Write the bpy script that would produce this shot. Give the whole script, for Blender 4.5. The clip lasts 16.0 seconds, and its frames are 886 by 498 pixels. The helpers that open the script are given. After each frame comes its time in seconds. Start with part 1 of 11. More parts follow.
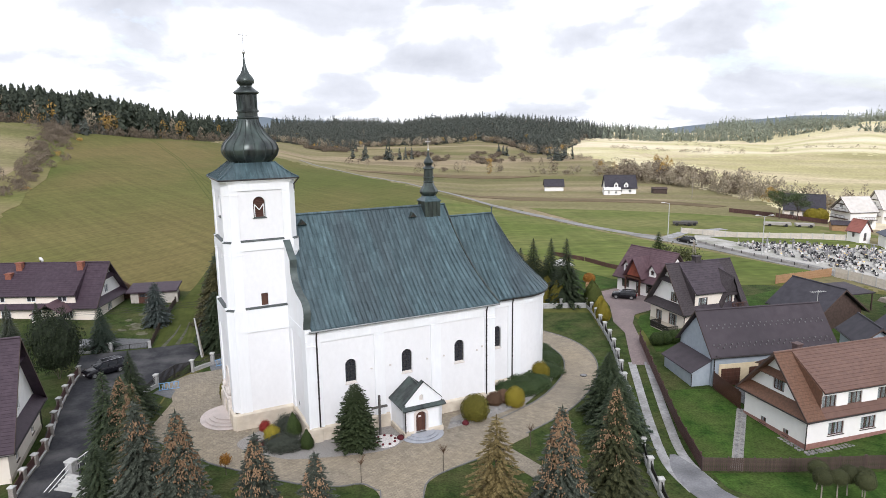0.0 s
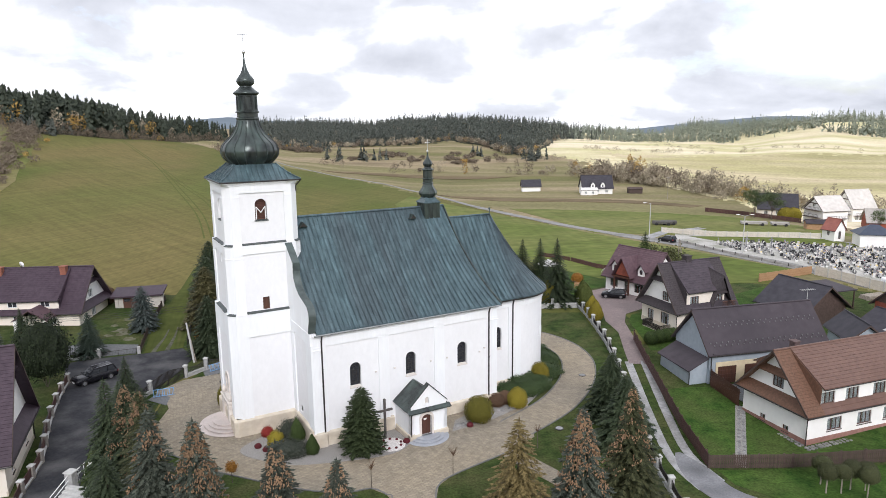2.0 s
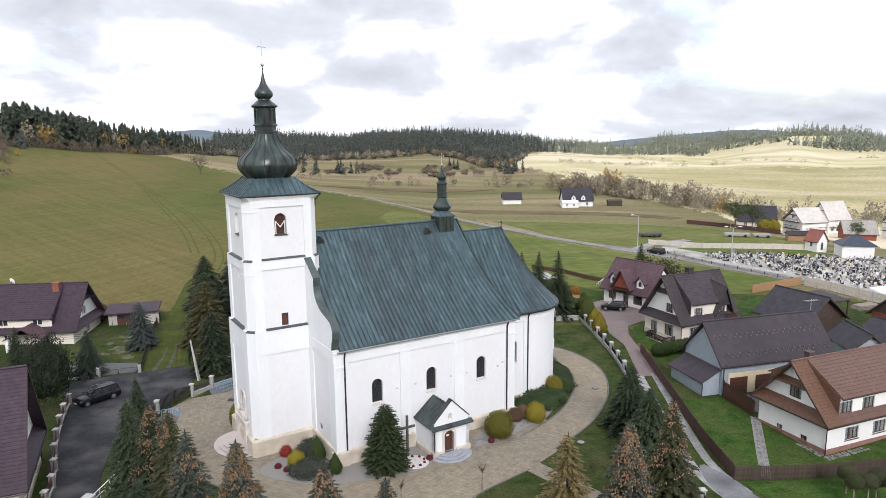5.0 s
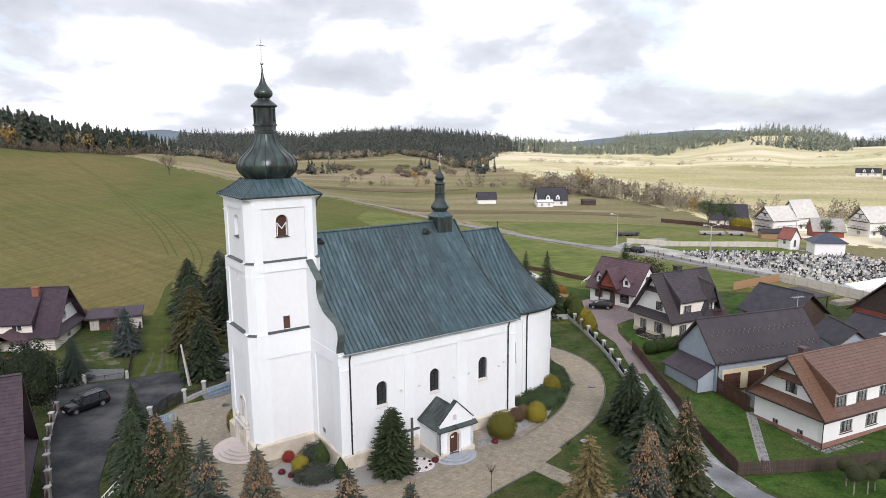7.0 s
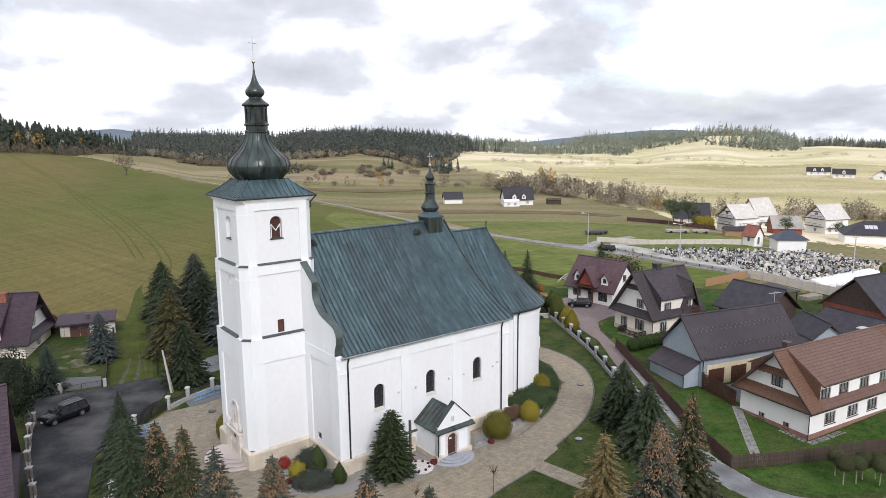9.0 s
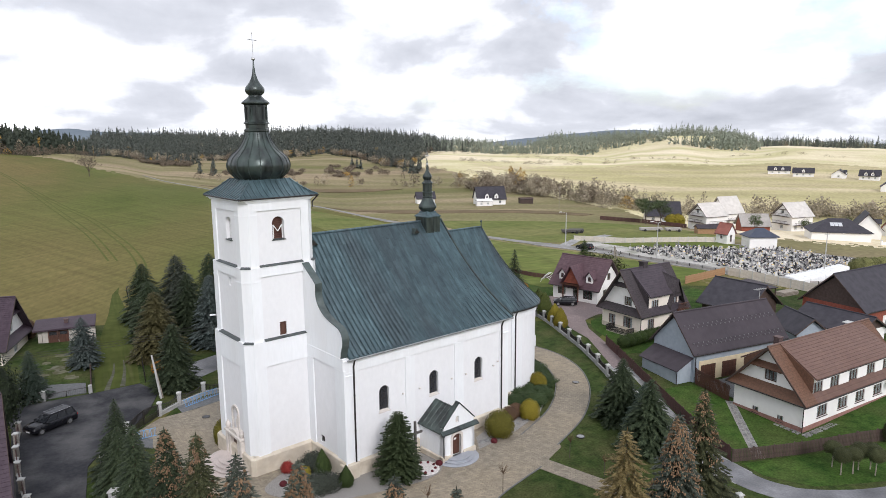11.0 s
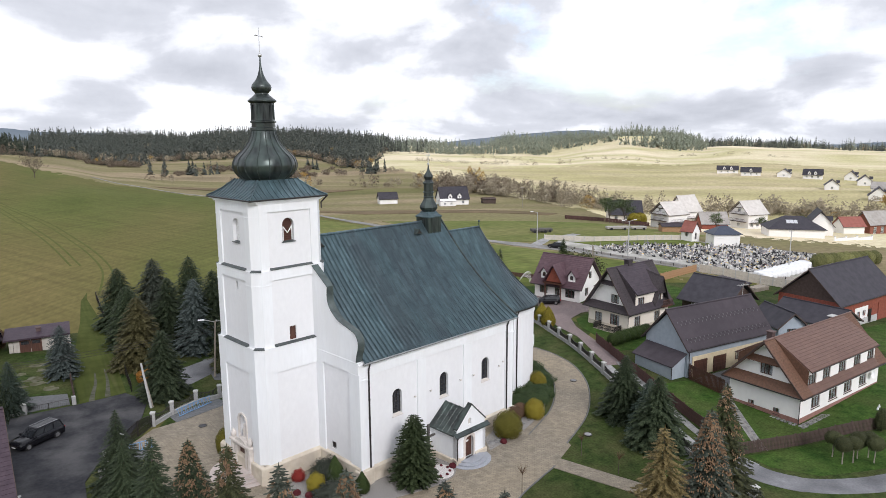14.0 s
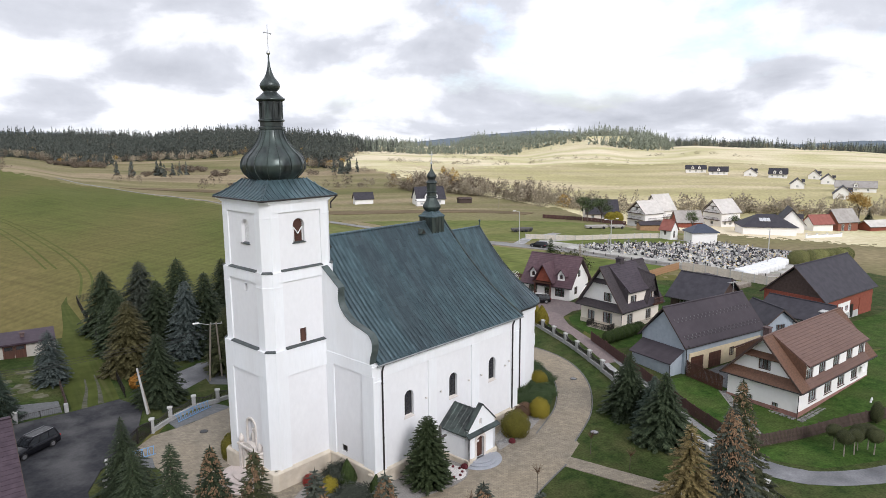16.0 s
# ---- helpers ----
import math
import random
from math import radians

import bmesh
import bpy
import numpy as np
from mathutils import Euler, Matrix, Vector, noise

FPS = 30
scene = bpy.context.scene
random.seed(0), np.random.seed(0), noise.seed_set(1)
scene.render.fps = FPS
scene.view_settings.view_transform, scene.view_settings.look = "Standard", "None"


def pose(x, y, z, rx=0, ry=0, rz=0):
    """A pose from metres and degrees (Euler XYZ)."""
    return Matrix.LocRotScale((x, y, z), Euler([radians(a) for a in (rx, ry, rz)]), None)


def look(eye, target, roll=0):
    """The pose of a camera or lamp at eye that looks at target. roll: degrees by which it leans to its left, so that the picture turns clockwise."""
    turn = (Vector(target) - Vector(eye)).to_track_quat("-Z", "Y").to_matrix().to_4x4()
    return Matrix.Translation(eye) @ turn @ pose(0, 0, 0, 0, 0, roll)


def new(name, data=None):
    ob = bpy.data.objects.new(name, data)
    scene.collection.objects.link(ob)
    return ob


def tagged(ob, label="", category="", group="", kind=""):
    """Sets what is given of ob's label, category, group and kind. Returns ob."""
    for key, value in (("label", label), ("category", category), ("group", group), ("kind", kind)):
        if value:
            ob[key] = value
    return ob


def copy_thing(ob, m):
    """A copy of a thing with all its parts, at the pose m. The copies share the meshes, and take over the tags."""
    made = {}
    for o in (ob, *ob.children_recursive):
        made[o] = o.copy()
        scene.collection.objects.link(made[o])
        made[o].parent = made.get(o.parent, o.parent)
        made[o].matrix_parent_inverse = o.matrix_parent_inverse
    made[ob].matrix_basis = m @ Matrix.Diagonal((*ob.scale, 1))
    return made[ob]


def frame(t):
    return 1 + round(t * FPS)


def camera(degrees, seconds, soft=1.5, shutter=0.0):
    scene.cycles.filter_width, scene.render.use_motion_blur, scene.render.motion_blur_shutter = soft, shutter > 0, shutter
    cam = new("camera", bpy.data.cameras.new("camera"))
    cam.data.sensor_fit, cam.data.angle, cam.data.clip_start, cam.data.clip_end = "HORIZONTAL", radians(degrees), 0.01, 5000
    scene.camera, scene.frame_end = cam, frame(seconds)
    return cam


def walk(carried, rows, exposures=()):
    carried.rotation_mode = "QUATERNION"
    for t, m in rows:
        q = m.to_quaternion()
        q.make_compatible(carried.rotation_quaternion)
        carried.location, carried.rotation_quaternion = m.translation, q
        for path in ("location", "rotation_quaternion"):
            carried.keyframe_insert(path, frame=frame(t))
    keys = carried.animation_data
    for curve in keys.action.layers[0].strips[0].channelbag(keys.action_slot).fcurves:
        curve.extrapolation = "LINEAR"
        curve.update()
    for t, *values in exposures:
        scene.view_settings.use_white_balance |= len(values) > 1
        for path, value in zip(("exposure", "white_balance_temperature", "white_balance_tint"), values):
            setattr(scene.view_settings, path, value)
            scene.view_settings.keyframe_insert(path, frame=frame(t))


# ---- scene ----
cam = camera(66.8, 16.0, soft=0.8)
METRES, EYE = 27.0, 29.5
ROWS = [
    (0.0, 0.0, 0.0, 0.0, -0.14, -10.88, 0.71),
    (0.5, -0.0285, 0.0027, 0.0007, -0.76, -10.88, 0.71),
    (1.0, -0.0569, 0.006, 0.0022, -1.4, -10.9, 0.7),
    (1.5, -0.0861, 0.0095, 0.0027, -2.03, -10.88, 0.68),
    (2.0, -0.1147, 0.0132, 0.0039, -2.6, -10.87, 0.66),
    (2.5, -0.1431, 0.0173, 0.0049, -3.03, -10.86, 0.65),
    (3.0, -0.1716, 0.0218, 0.0056, -3.37, -10.56, 0.63),
    (3.5, -0.2001, 0.0263, 0.006, -3.7, -10.05, 0.6),
    (4.0, -0.2286, 0.0309, 0.0064, -4.06, -9.85, 0.58),
    (6.5, -0.3751, 0.0613, 0.0091, -6.99, -9.85, 0.54),
    (7.0, -0.4046, 0.0682, 0.0097, -7.75, -9.86, 0.53),
    (7.5, -0.4345, 0.0761, 0.0102, -8.63, -9.88, 0.51),
    (8.0, -0.4644, 0.0841, 0.0103, -9.49, -9.88, 0.5),
    (8.5, -0.4943, 0.0927, 0.0105, -10.35, -9.89, 0.49),
    (9.0, -0.5244, 0.1013, 0.0107, -11.21, -9.9, 0.48),
    (11.5, -0.6769, 0.1543, 0.0078, -14.86, -9.94, 0.42),
    (12.0, -0.7073, 0.1669, 0.007, -15.55, -9.94, 0.4),
    (12.5, -0.7379, 0.1799, 0.0066, -16.25, -9.95, 0.39),
    (13.0, -0.7683, 0.193, 0.0066, -16.94, -9.94, 0.38),
    (13.5, -0.7986, 0.2062, 0.0065, -17.63, -9.94, 0.37),
    (14.0, -0.8289, 0.2201, 0.0063, -18.32, -9.94, 0.36),
    (14.5, -0.8597, 0.2338, 0.0059, -19.0, -9.94, 0.36),
    (15.0, -0.8908, 0.2479, 0.0054, -19.67, -9.95, 0.34),
    (15.5, -0.9223, 0.2631, 0.005, -20.35, -9.96, 0.33),
    (16.0, -0.9535, 0.2787, 0.0044, -21.03, -9.96, 0.32),
]
walk(cam, [(t, pose(METRES * x, METRES * y, EYE + METRES * z, 90 + pitch, roll, yaw)) for t, x, y, z, yaw, pitch, roll in ROWS],
     exposures=[(0.0, 0.92, 6400, 15), (7.0, 0.82, 6400, 15), (16.0, 0.71, 6400, 15)])

# ---- sky and sun ----
SUN_AZ, SUN_EL = 172.0, 34.0   # compass bearing from +y clockwise, height above the horizon


def make_world():
    w = bpy.data.worlds.new("sky")
    scene.world = w
    w.use_nodes = True
    nt = w.node_tree
    nt.nodes.clear()
    N, L = nt.nodes.new, nt.links.new
    out, bg, add = N("ShaderNodeOutputWorld"), N("ShaderNodeBackground"), N("ShaderNodeMixRGB")
    sky = N("ShaderNodeTexSky")
    sky.sky_type, sky.sun_disc = "NISHITA", False
    sky.sun_elevation, sky.sun_rotation = radians(SUN_EL), radians(SUN_AZ)
    sky.air_density, sky.dust_density = 1.2, 2.0
    tc, sep, com = N("ShaderNodeTexCoord"), N("ShaderNodeSeparateXYZ"), N("ShaderNodeCombineXYZ")
    up, dx, dy = N("ShaderNodeMath"), N("ShaderNodeMath"), N("ShaderNodeMath")
    up.operation, dx.operation, dy.operation = "ADD", "DIVIDE", "DIVIDE"
    up.inputs[1].default_value = 0.34
    L(tc.outputs["Generated"], sep.inputs["Vector"])
    L(sep.outputs["Z"], up.inputs[0])
    for ax, node in (("X", dx), ("Y", dy)):
        L(sep.outputs[ax], node.inputs[0])
        L(up.outputs[0], node.inputs[1])
        L(node.outputs[0], com.inputs[ax])
    n1, n2 = N("ShaderNodeTexNoise"), N("ShaderNodeTexNoise")
    n1.inputs["Scale"].default_value, n1.inputs["Detail"].default_value, n1.inputs["Roughness"].default_value = 0.8, 12.0, 0.63
    n1.inputs["Distortion"].default_value = 0.35
    n2.inputs["Scale"].default_value, n2.inputs["Detail"].default_value = 2.0, 12.0
    n2.inputs["Distortion"].default_value = 0.3
    L(com.outputs["Vector"], n1.inputs["Vector"])
    L(com.outputs["Vector"], n2.inputs["Vector"])
    cover, shade = N("ShaderNodeValToRGB"), N("ShaderNodeValToRGB")
    cover.color_ramp.elements[0].position, cover.color_ramp.elements[1].position = 0.30, 0.44
    shade.color_ramp.elements[0].position, shade.color_ramp.elements[1].position = 0.38, 0.76
    shade.color_ramp.elements[0].color = (0.95, 0.985, 1.0, 1)
    shade.color_ramp.elements[1].color = (0.34, 0.365, 0.40, 1)
    middle = shade.color_ramp.elements.new(0.54)
    middle.color = (0.52, 0.55, 0.585, 1)
    L(n1.outputs["Fac"], cover.inputs["Fac"])
    n3, br = N("ShaderNodeTexNoise"), N("ShaderNodeMath")
    n3.inputs["Scale"].default_value, n3.inputs["Detail"].default_value, n3.inputs["Roughness"].default_value = 5.0, 9.0, 0.6
    L(tc.outputs["Generated"], n3.inputs["Vector"])
    br.operation = "MULTIPLY_ADD"
    br.inputs[1].default_value = 0.42
    L(n3.outputs["Fac"], br.inputs[0])
    less = N("ShaderNodeMath")
    less.operation = "SUBTRACT"
    less.inputs[1].default_value = 0.21
    L(n2.outputs["Fac"], less.inputs[0])
    L(less.outputs[0], br.inputs[2])
    L(br.outputs[0], shade.inputs["Fac"])
    dim = N("ShaderNodeMixRGB")
    dim.blend_type = "MULTIPLY"
    dim.inputs["Fac"].default_value = 1.0
    L(sky.outputs["Color"], dim.inputs["Color1"])
    dim.inputs["Color2"].default_value = (0.15, 0.165, 0.20, 1)
    L(cover.outputs["Color"], add.inputs["Fac"])
    L(dim.outputs["Color"], add.inputs["Color1"])
    L(shade.outputs["Color"], add.inputs["Color2"])
    L(add.outputs["Color"], bg.inputs["Color"])
    bg.inputs["Strength"].default_value = 0.88
    L(bg.outputs["Background"], out.inputs["Surface"])


make_world()
sun = new("sun", bpy.data.lights.new("sun", "SUN"))
sun.data.energy, sun.data.angle, sun.data.color = 1.22, radians(20), (1.0, 0.985, 0.965)
a, e = radians(SUN_AZ), radians(SUN_EL)
sun.matrix_world = look((0, 0, 200), (-math.sin(a) * math.cos(e), -math.cos(a) * math.cos(e), 200 - math.sin(e)))
# ---- materials ----
MATS = {}


def surf(name, c1, c2, scale=2.0, rough=0.8, bump=0.15, metal=0.0, stain=None, stain_scale=0.15, stain_amount=0.5,
         vary=0.0, stretch=(1, 1, 1), coords="Object", detail=6.0, fine=None, spec=0.5):
    """A worn surface: grain between two colours, larger stains, relief and a difference from object to object."""
    m = bpy.data.materials.new(name)
    m.use_nodes = True
    nt = m.node_tree
    N, L = nt.nodes.new, nt.links.new
    bsdf = nt.nodes["Principled BSDF"]
    bsdf.inputs["Roughness"].default_value, bsdf.inputs["Metallic"].default_value = rough, metal
    bsdf.inputs["Specular IOR Level"].default_value = spec
    tc, mp = N("ShaderNodeTexCoord"), N("ShaderNodeMapping")
    mp.inputs["Scale"].default_value = stretch
    L(tc.outputs[coords], mp.inputs["Vector"])
    n = N("ShaderNodeTexNoise")
    n.inputs["Scale"].default_value, n.inputs["Detail"].default_value = scale, detail
    L(mp.outputs["Vector"], n.inputs["Vector"])
    ramp = N("ShaderNodeValToRGB")
    ramp.color_ramp.elements[0].position, ramp.color_ramp.elements[1].position = 0.32, 0.68
    ramp.color_ramp.elements[0].color, ramp.color_ramp.elements[1].color = (*c1, 1), (*c2, 1)
    L(n.outputs["Fac"], ramp.inputs["Fac"])
    colour = ramp.outputs["Color"]
    if stain:
        s, r = N("ShaderNodeTexNoise"), N("ShaderNodeValToRGB")
        s.inputs["Scale"].default_value, s.inputs["Detail"].default_value = stain_scale, 5.0
        r.color_ramp.elements[0].position, r.color_ramp.elements[1].position = 0.42, 0.66
        r.color_ramp.elements[1].color = (stain_amount,) * 3 + (1,)
        L(mp.outputs["Vector"], s.inputs["Vector"])
        L(s.outputs["Fac"], r.inputs["Fac"])
        mix = N("ShaderNodeMixRGB")
        mix.inputs["Color2"].default_value = (*stain, 1)
        L(r.outputs["Color"], mix.inputs["Fac"])
        L(colour, mix.inputs["Color1"])
        colour = mix.outputs["Color"]
    if fine:
        f, mf = N("ShaderNodeTexNoise"), N("ShaderNodeMixRGB")
        f.inputs["Scale"].default_value, f.inputs["Detail"].default_value = fine[0], 4.0
        L(mp.outputs["Vector"], f.inputs["Vector"])
        mf.blend_type = "OVERLAY"
        mf.inputs["Fac"].default_value = fine[1]
        L(colour, mf.inputs["Color1"])
        L(f.outputs["Fac"], mf.inputs["Color2"])
        colour = mf.outputs["Color"]
    if vary:
        info, hsv, mr = N("ShaderNodeObjectInfo"), N("ShaderNodeHueSaturation"), N("ShaderNodeMapRange")
        mr.inputs["To Min"].default_value, mr.inputs["To Max"].default_value = 1 - vary, 1 + vary
        L(info.outputs["Random"], mr.inputs["Value"])
        L(mr.outputs["Result"], hsv.inputs["Value"])
        L(colour, hsv.inputs["Color"])
        colour = hsv.outputs["Color"]
    L(colour, bsdf.inputs["Base Color"])
    if bump:
        b = N("ShaderNodeBump")
        b.inputs["Strength"].default_value, b.inputs["Distance"].default_value = bump, 0.05
        L(n.outputs["Fac"], b.inputs["Height"])
        L(b.outputs["Normal"], bsdf.inputs["Normal"])
    MATS[name] = m
    return m


def courses(m, direction, scale, strength, distance=0.03):
    """Adds the relief of laid courses (sheet steps, planks, tiles) to a material, in object space."""
    nt = m.node_tree
    N, L = nt.nodes.new, nt.links.new
    bsdf = nt.nodes["Principled BSDF"]
    tc, wv, b = N("ShaderNodeTexCoord"), N("ShaderNodeTexWave"), N("ShaderNodeBump")
    wv.wave_type, wv.bands_direction, wv.wave_profile = "BANDS", direction, "SAW"
    wv.inputs["Scale"].default_value = scale
    wv.inputs["Distortion"].default_value, wv.inputs["Detail"].default_value = 0.1, 1.0
    b.inputs["Strength"].default_value, b.inputs["Distance"].default_value = strength, distance
    L(tc.outputs["Object"], wv.inputs["Vector"])
    L(wv.outputs["Fac"], b.inputs["Height"])
    old = bsdf.inputs["Normal"].links
    if old:
        L(old[0].from_socket, b.inputs["Normal"])
    L(b.outputs["Normal"], bsdf.inputs["Normal"])
    return m


def blocks(m, w, h, dark=0.72, turn=0.0, offset=0.5):
    """Adds small laid blocks with darker joints and a shade of their own to a material."""
    nt = m.node_tree
    N, L = nt.nodes.new, nt.links.new
    bsdf = nt.nodes["Principled BSDF"]
    tc, mp, br, mx = N("ShaderNodeTexCoord"), N("ShaderNodeMapping"), N("ShaderNodeTexBrick"), N("ShaderNodeMixRGB")
    mp.inputs["Rotation"].default_value = (0, 0, radians(turn))
    br.inputs["Scale"].default_value = 1.0
    br.offset = offset
    br.inputs["Brick Width"].default_value, br.inputs["Row Height"].default_value, br.inputs["Mortar Size"].default_value = w, h, 0.014
    br.inputs["Color1"].default_value, br.inputs["Color2"].default_value = (1.08, 1.08, 1.08, 1), (0.84, 0.84, 0.85, 1)
    br.inputs["Mortar"].default_value = (dark, dark, dark, 1)
    mx.blend_type = "MULTIPLY"
    mx.inputs["Fac"].default_value = 1.0
    L(tc.outputs["Object"], mp.inputs["Vector"])
    L(mp.outputs["Vector"], br.inputs["Vector"])
    L(bsdf.inputs["Base Color"].links[0].from_socket, mx.inputs["Color1"])
    L(br.outputs["Color"], mx.inputs["Color2"])
    L(mx.outputs["Color"], bsdf.inputs["Base Color"])


def sheets(m, w, h, low=0.78, high=1.16, joint=0.72):
    """Adds the single metal sheets of a seamed roof: each of its own shade, lapped at uneven heights along its strip."""
    nt = m.node_tree
    N, L = nt.nodes.new, nt.links.new
    bsdf = nt.nodes["Principled BSDF"]

    def calc(op, a, b=None):
        node = N("ShaderNodeMath")
        node.operation = op
        for k, q in enumerate((a, b)):
            if isinstance(q, (int, float)):
                node.inputs[k].default_value = q
            elif q is not None:
                L(q, node.inputs[k])
        return node.outputs[0]
    tc, sep = N("ShaderNodeTexCoord"), N("ShaderNodeSeparateXYZ")
    L(tc.outputs["Object"], sep.inputs["Vector"])
    strip = calc("FLOOR", calc("DIVIDE", sep.outputs["X"], w))
    shift = N("ShaderNodeTexWhiteNoise")
    shift.noise_dimensions = "1D"
    L(strip, shift.inputs["W"])
    along = calc("ADD", calc("DIVIDE", sep.outputs["Y"], h), calc("MULTIPLY", shift.outputs["Value"], 3.0))
    cell, com = N("ShaderNodeTexWhiteNoise"), N("ShaderNodeCombineXYZ")
    cell.noise_dimensions = "2D"
    L(strip, com.inputs["X"])
    L(calc("FLOOR", along), com.inputs["Y"])
    L(com.outputs["Vector"], cell.inputs["Vector"])
    tone = calc("ADD", calc("MULTIPLY", cell.outputs["Value"], high - low), low)
    lap = calc("GREATER_THAN", calc("FRACT", along), 0.045)
    tone = calc("MULTIPLY", tone, calc("ADD", calc("MULTIPLY", lap, 1 - joint), joint))
    mx = N("ShaderNodeMixRGB")
    mx.blend_type = "MULTIPLY"
    mx.inputs["Fac"].default_value = 1.0
    L(bsdf.inputs["Base Color"].links[0].from_socket, mx.inputs["Color1"])
    L(tone, mx.inputs["Color2"])
    L(mx.outputs["Color"], bsdf.inputs["Base Color"])


def land(name, colours, turn=30.0, band=0.017, long=0.16):
    """Grazed and mown slopes: long soft bands of several grasses, finer streaks and grain."""
    m = bpy.data.materials.new(name)
    m.use_nodes = True
    nt = m.node_tree
    N, L = nt.nodes.new, nt.links.new
    bsdf = nt.nodes["Principled BSDF"]
    bsdf.inputs["Roughness"].default_value, bsdf.inputs["Specular IOR Level"].default_value = 1.0, 0.1
    tc, mp, n, ramp = N("ShaderNodeTexCoord"), N("ShaderNodeMapping"), N("ShaderNodeTexNoise"), N("ShaderNodeValToRGB")
    mp.vector_type = "TEXTURE"
    mp.inputs["Rotation"].default_value = (0, 0, radians(-turn))
    mp.inputs["Scale"].default_value = (1 / long, 1, 1)
    L(tc.outputs["Object"], mp.inputs["Vector"])
    n.inputs["Scale"].default_value, n.inputs["Detail"].default_value, n.inputs["Roughness"].default_value = band, 2.5, 0.5
    n.inputs["Distortion"].default_value = 0.4
    L(mp.outputs["Vector"], n.inputs["Vector"])
    els = ramp.color_ramp.elements
    while len(els) < len(colours):
        els.new(0.5)
    for k, c in enumerate(colours):
        els[k].position = 0.30 + 0.40 * k / (len(colours) - 1)
        els[k].color = (*c, 1)
    L(n.outputs["Fac"], ramp.inputs["Fac"])
    colour = ramp.outputs["Color"]
    for sc, vec, fac in ((0.06, mp.outputs["Vector"], 0.30), (0.6, tc.outputs["Object"], 0.5)):
        f, mx = N("ShaderNodeTexNoise"), N("ShaderNodeMixRGB")
        f.inputs["Scale"].default_value, f.inputs["Detail"].default_value = sc, 6.0
        L(vec, f.inputs["Vector"])
        mx.blend_type = "OVERLAY"
        mx.inputs["Fac"].default_value = fac
        L(colour, mx.inputs["Color1"])
        L(f.outputs["Fac"], mx.inputs["Color2"])
        colour = mx.outputs["Color"]
    L(colour, bsdf.inputs["Base Color"])
    MATS[name] = m


def mown(m, turn, amount=0.5):
    """Adds fine mowing lines to a grass material."""
    nt = m.node_tree
    N, L = nt.nodes.new, nt.links.new
    bsdf = nt.nodes["Principled BSDF"]
    colour = bsdf.inputs["Base Color"].links[0].from_socket
    for a, sc in ((turn, 0.9), (turn + 72, 0.5)):
        tc, mp, f, mx = N("ShaderNodeTexCoord"), N("ShaderNodeMapping"), N("ShaderNodeTexNoise"), N("ShaderNodeMixRGB")
        mp.vector_type = "TEXTURE"
        mp.inputs["Rotation"].default_value = (0, 0, radians(a))
        mp.inputs["Scale"].default_value = (45, 1, 1)
        L(tc.outputs["Object"], mp.inputs["Vector"])
        f.inputs["Scale"].default_value, f.inputs["Detail"].default_value = sc, 3.0
        L(mp.outputs["Vector"], f.inputs["Vector"])
        mx.blend_type = "OVERLAY"
        mx.inputs["Fac"].default_value = amount
        L(colour, mx.inputs["Color1"])
        L(f.outputs["Fac"], mx.inputs["Color2"])
        colour = mx.outputs["Color"]
    L(colour, bsdf.inputs["Base Color"])


def leafy(name, c1, c2, vary=0.25, rough=0.75, skew=0.0):
    """Foliage: every clump of its own shade, with a little light passing through."""
    m = bpy.data.materials.new(name)
    m.use_nodes = True
    nt = m.node_tree
    N, L = nt.nodes.new, nt.links.new
    bsdf = nt.nodes["Principled BSDF"]
    bsdf.inputs["Roughness"].default_value = rough
    bsdf.inputs["Specular IOR Level"].default_value = 0.25
    geo, ramp, info, hsv, mr = N("ShaderNodeNewGeometry"), N("ShaderNodeValToRGB"), N("ShaderNodeObjectInfo"), N("ShaderNodeHueSaturation"), N("ShaderNodeMapRange")
    ramp.color_ramp.elements[0].color, ramp.color_ramp.elements[1].color = (*c1, 1), (*c2, 1)
    ramp.color_ramp.elements[0].position = skew
    L(geo.outputs["Random Per Island"], ramp.inputs["Fac"])
    mr.inputs["To Min"].default_value, mr.inputs["To Max"].default_value = 1 - vary, 1 + vary
    L(info.outputs["Random"], mr.inputs["Value"])
    L(mr.outputs["Result"], hsv.inputs["Value"])
    L(ramp.outputs["Color"], hsv.inputs["Color"])
    L(hsv.outputs["Color"], bsdf.inputs["Base Color"])
    MATS[name] = m
    return m


def glass(name, tint=(0.75, 0.8, 0.82)):
    m = bpy.data.materials.new(name)
    m.use_nodes = True
    bsdf = m.node_tree.nodes["Principled BSDF"]
    bsdf.inputs["Base Color"].default_value = (*tint, 1)
    bsdf.inputs["Transmission Weight"].default_value = 0.92
    bsdf.inputs["Roughness"].default_value, bsdf.inputs["IOR"].default_value = 0.03, 1.45
    MATS[name] = m
    return m


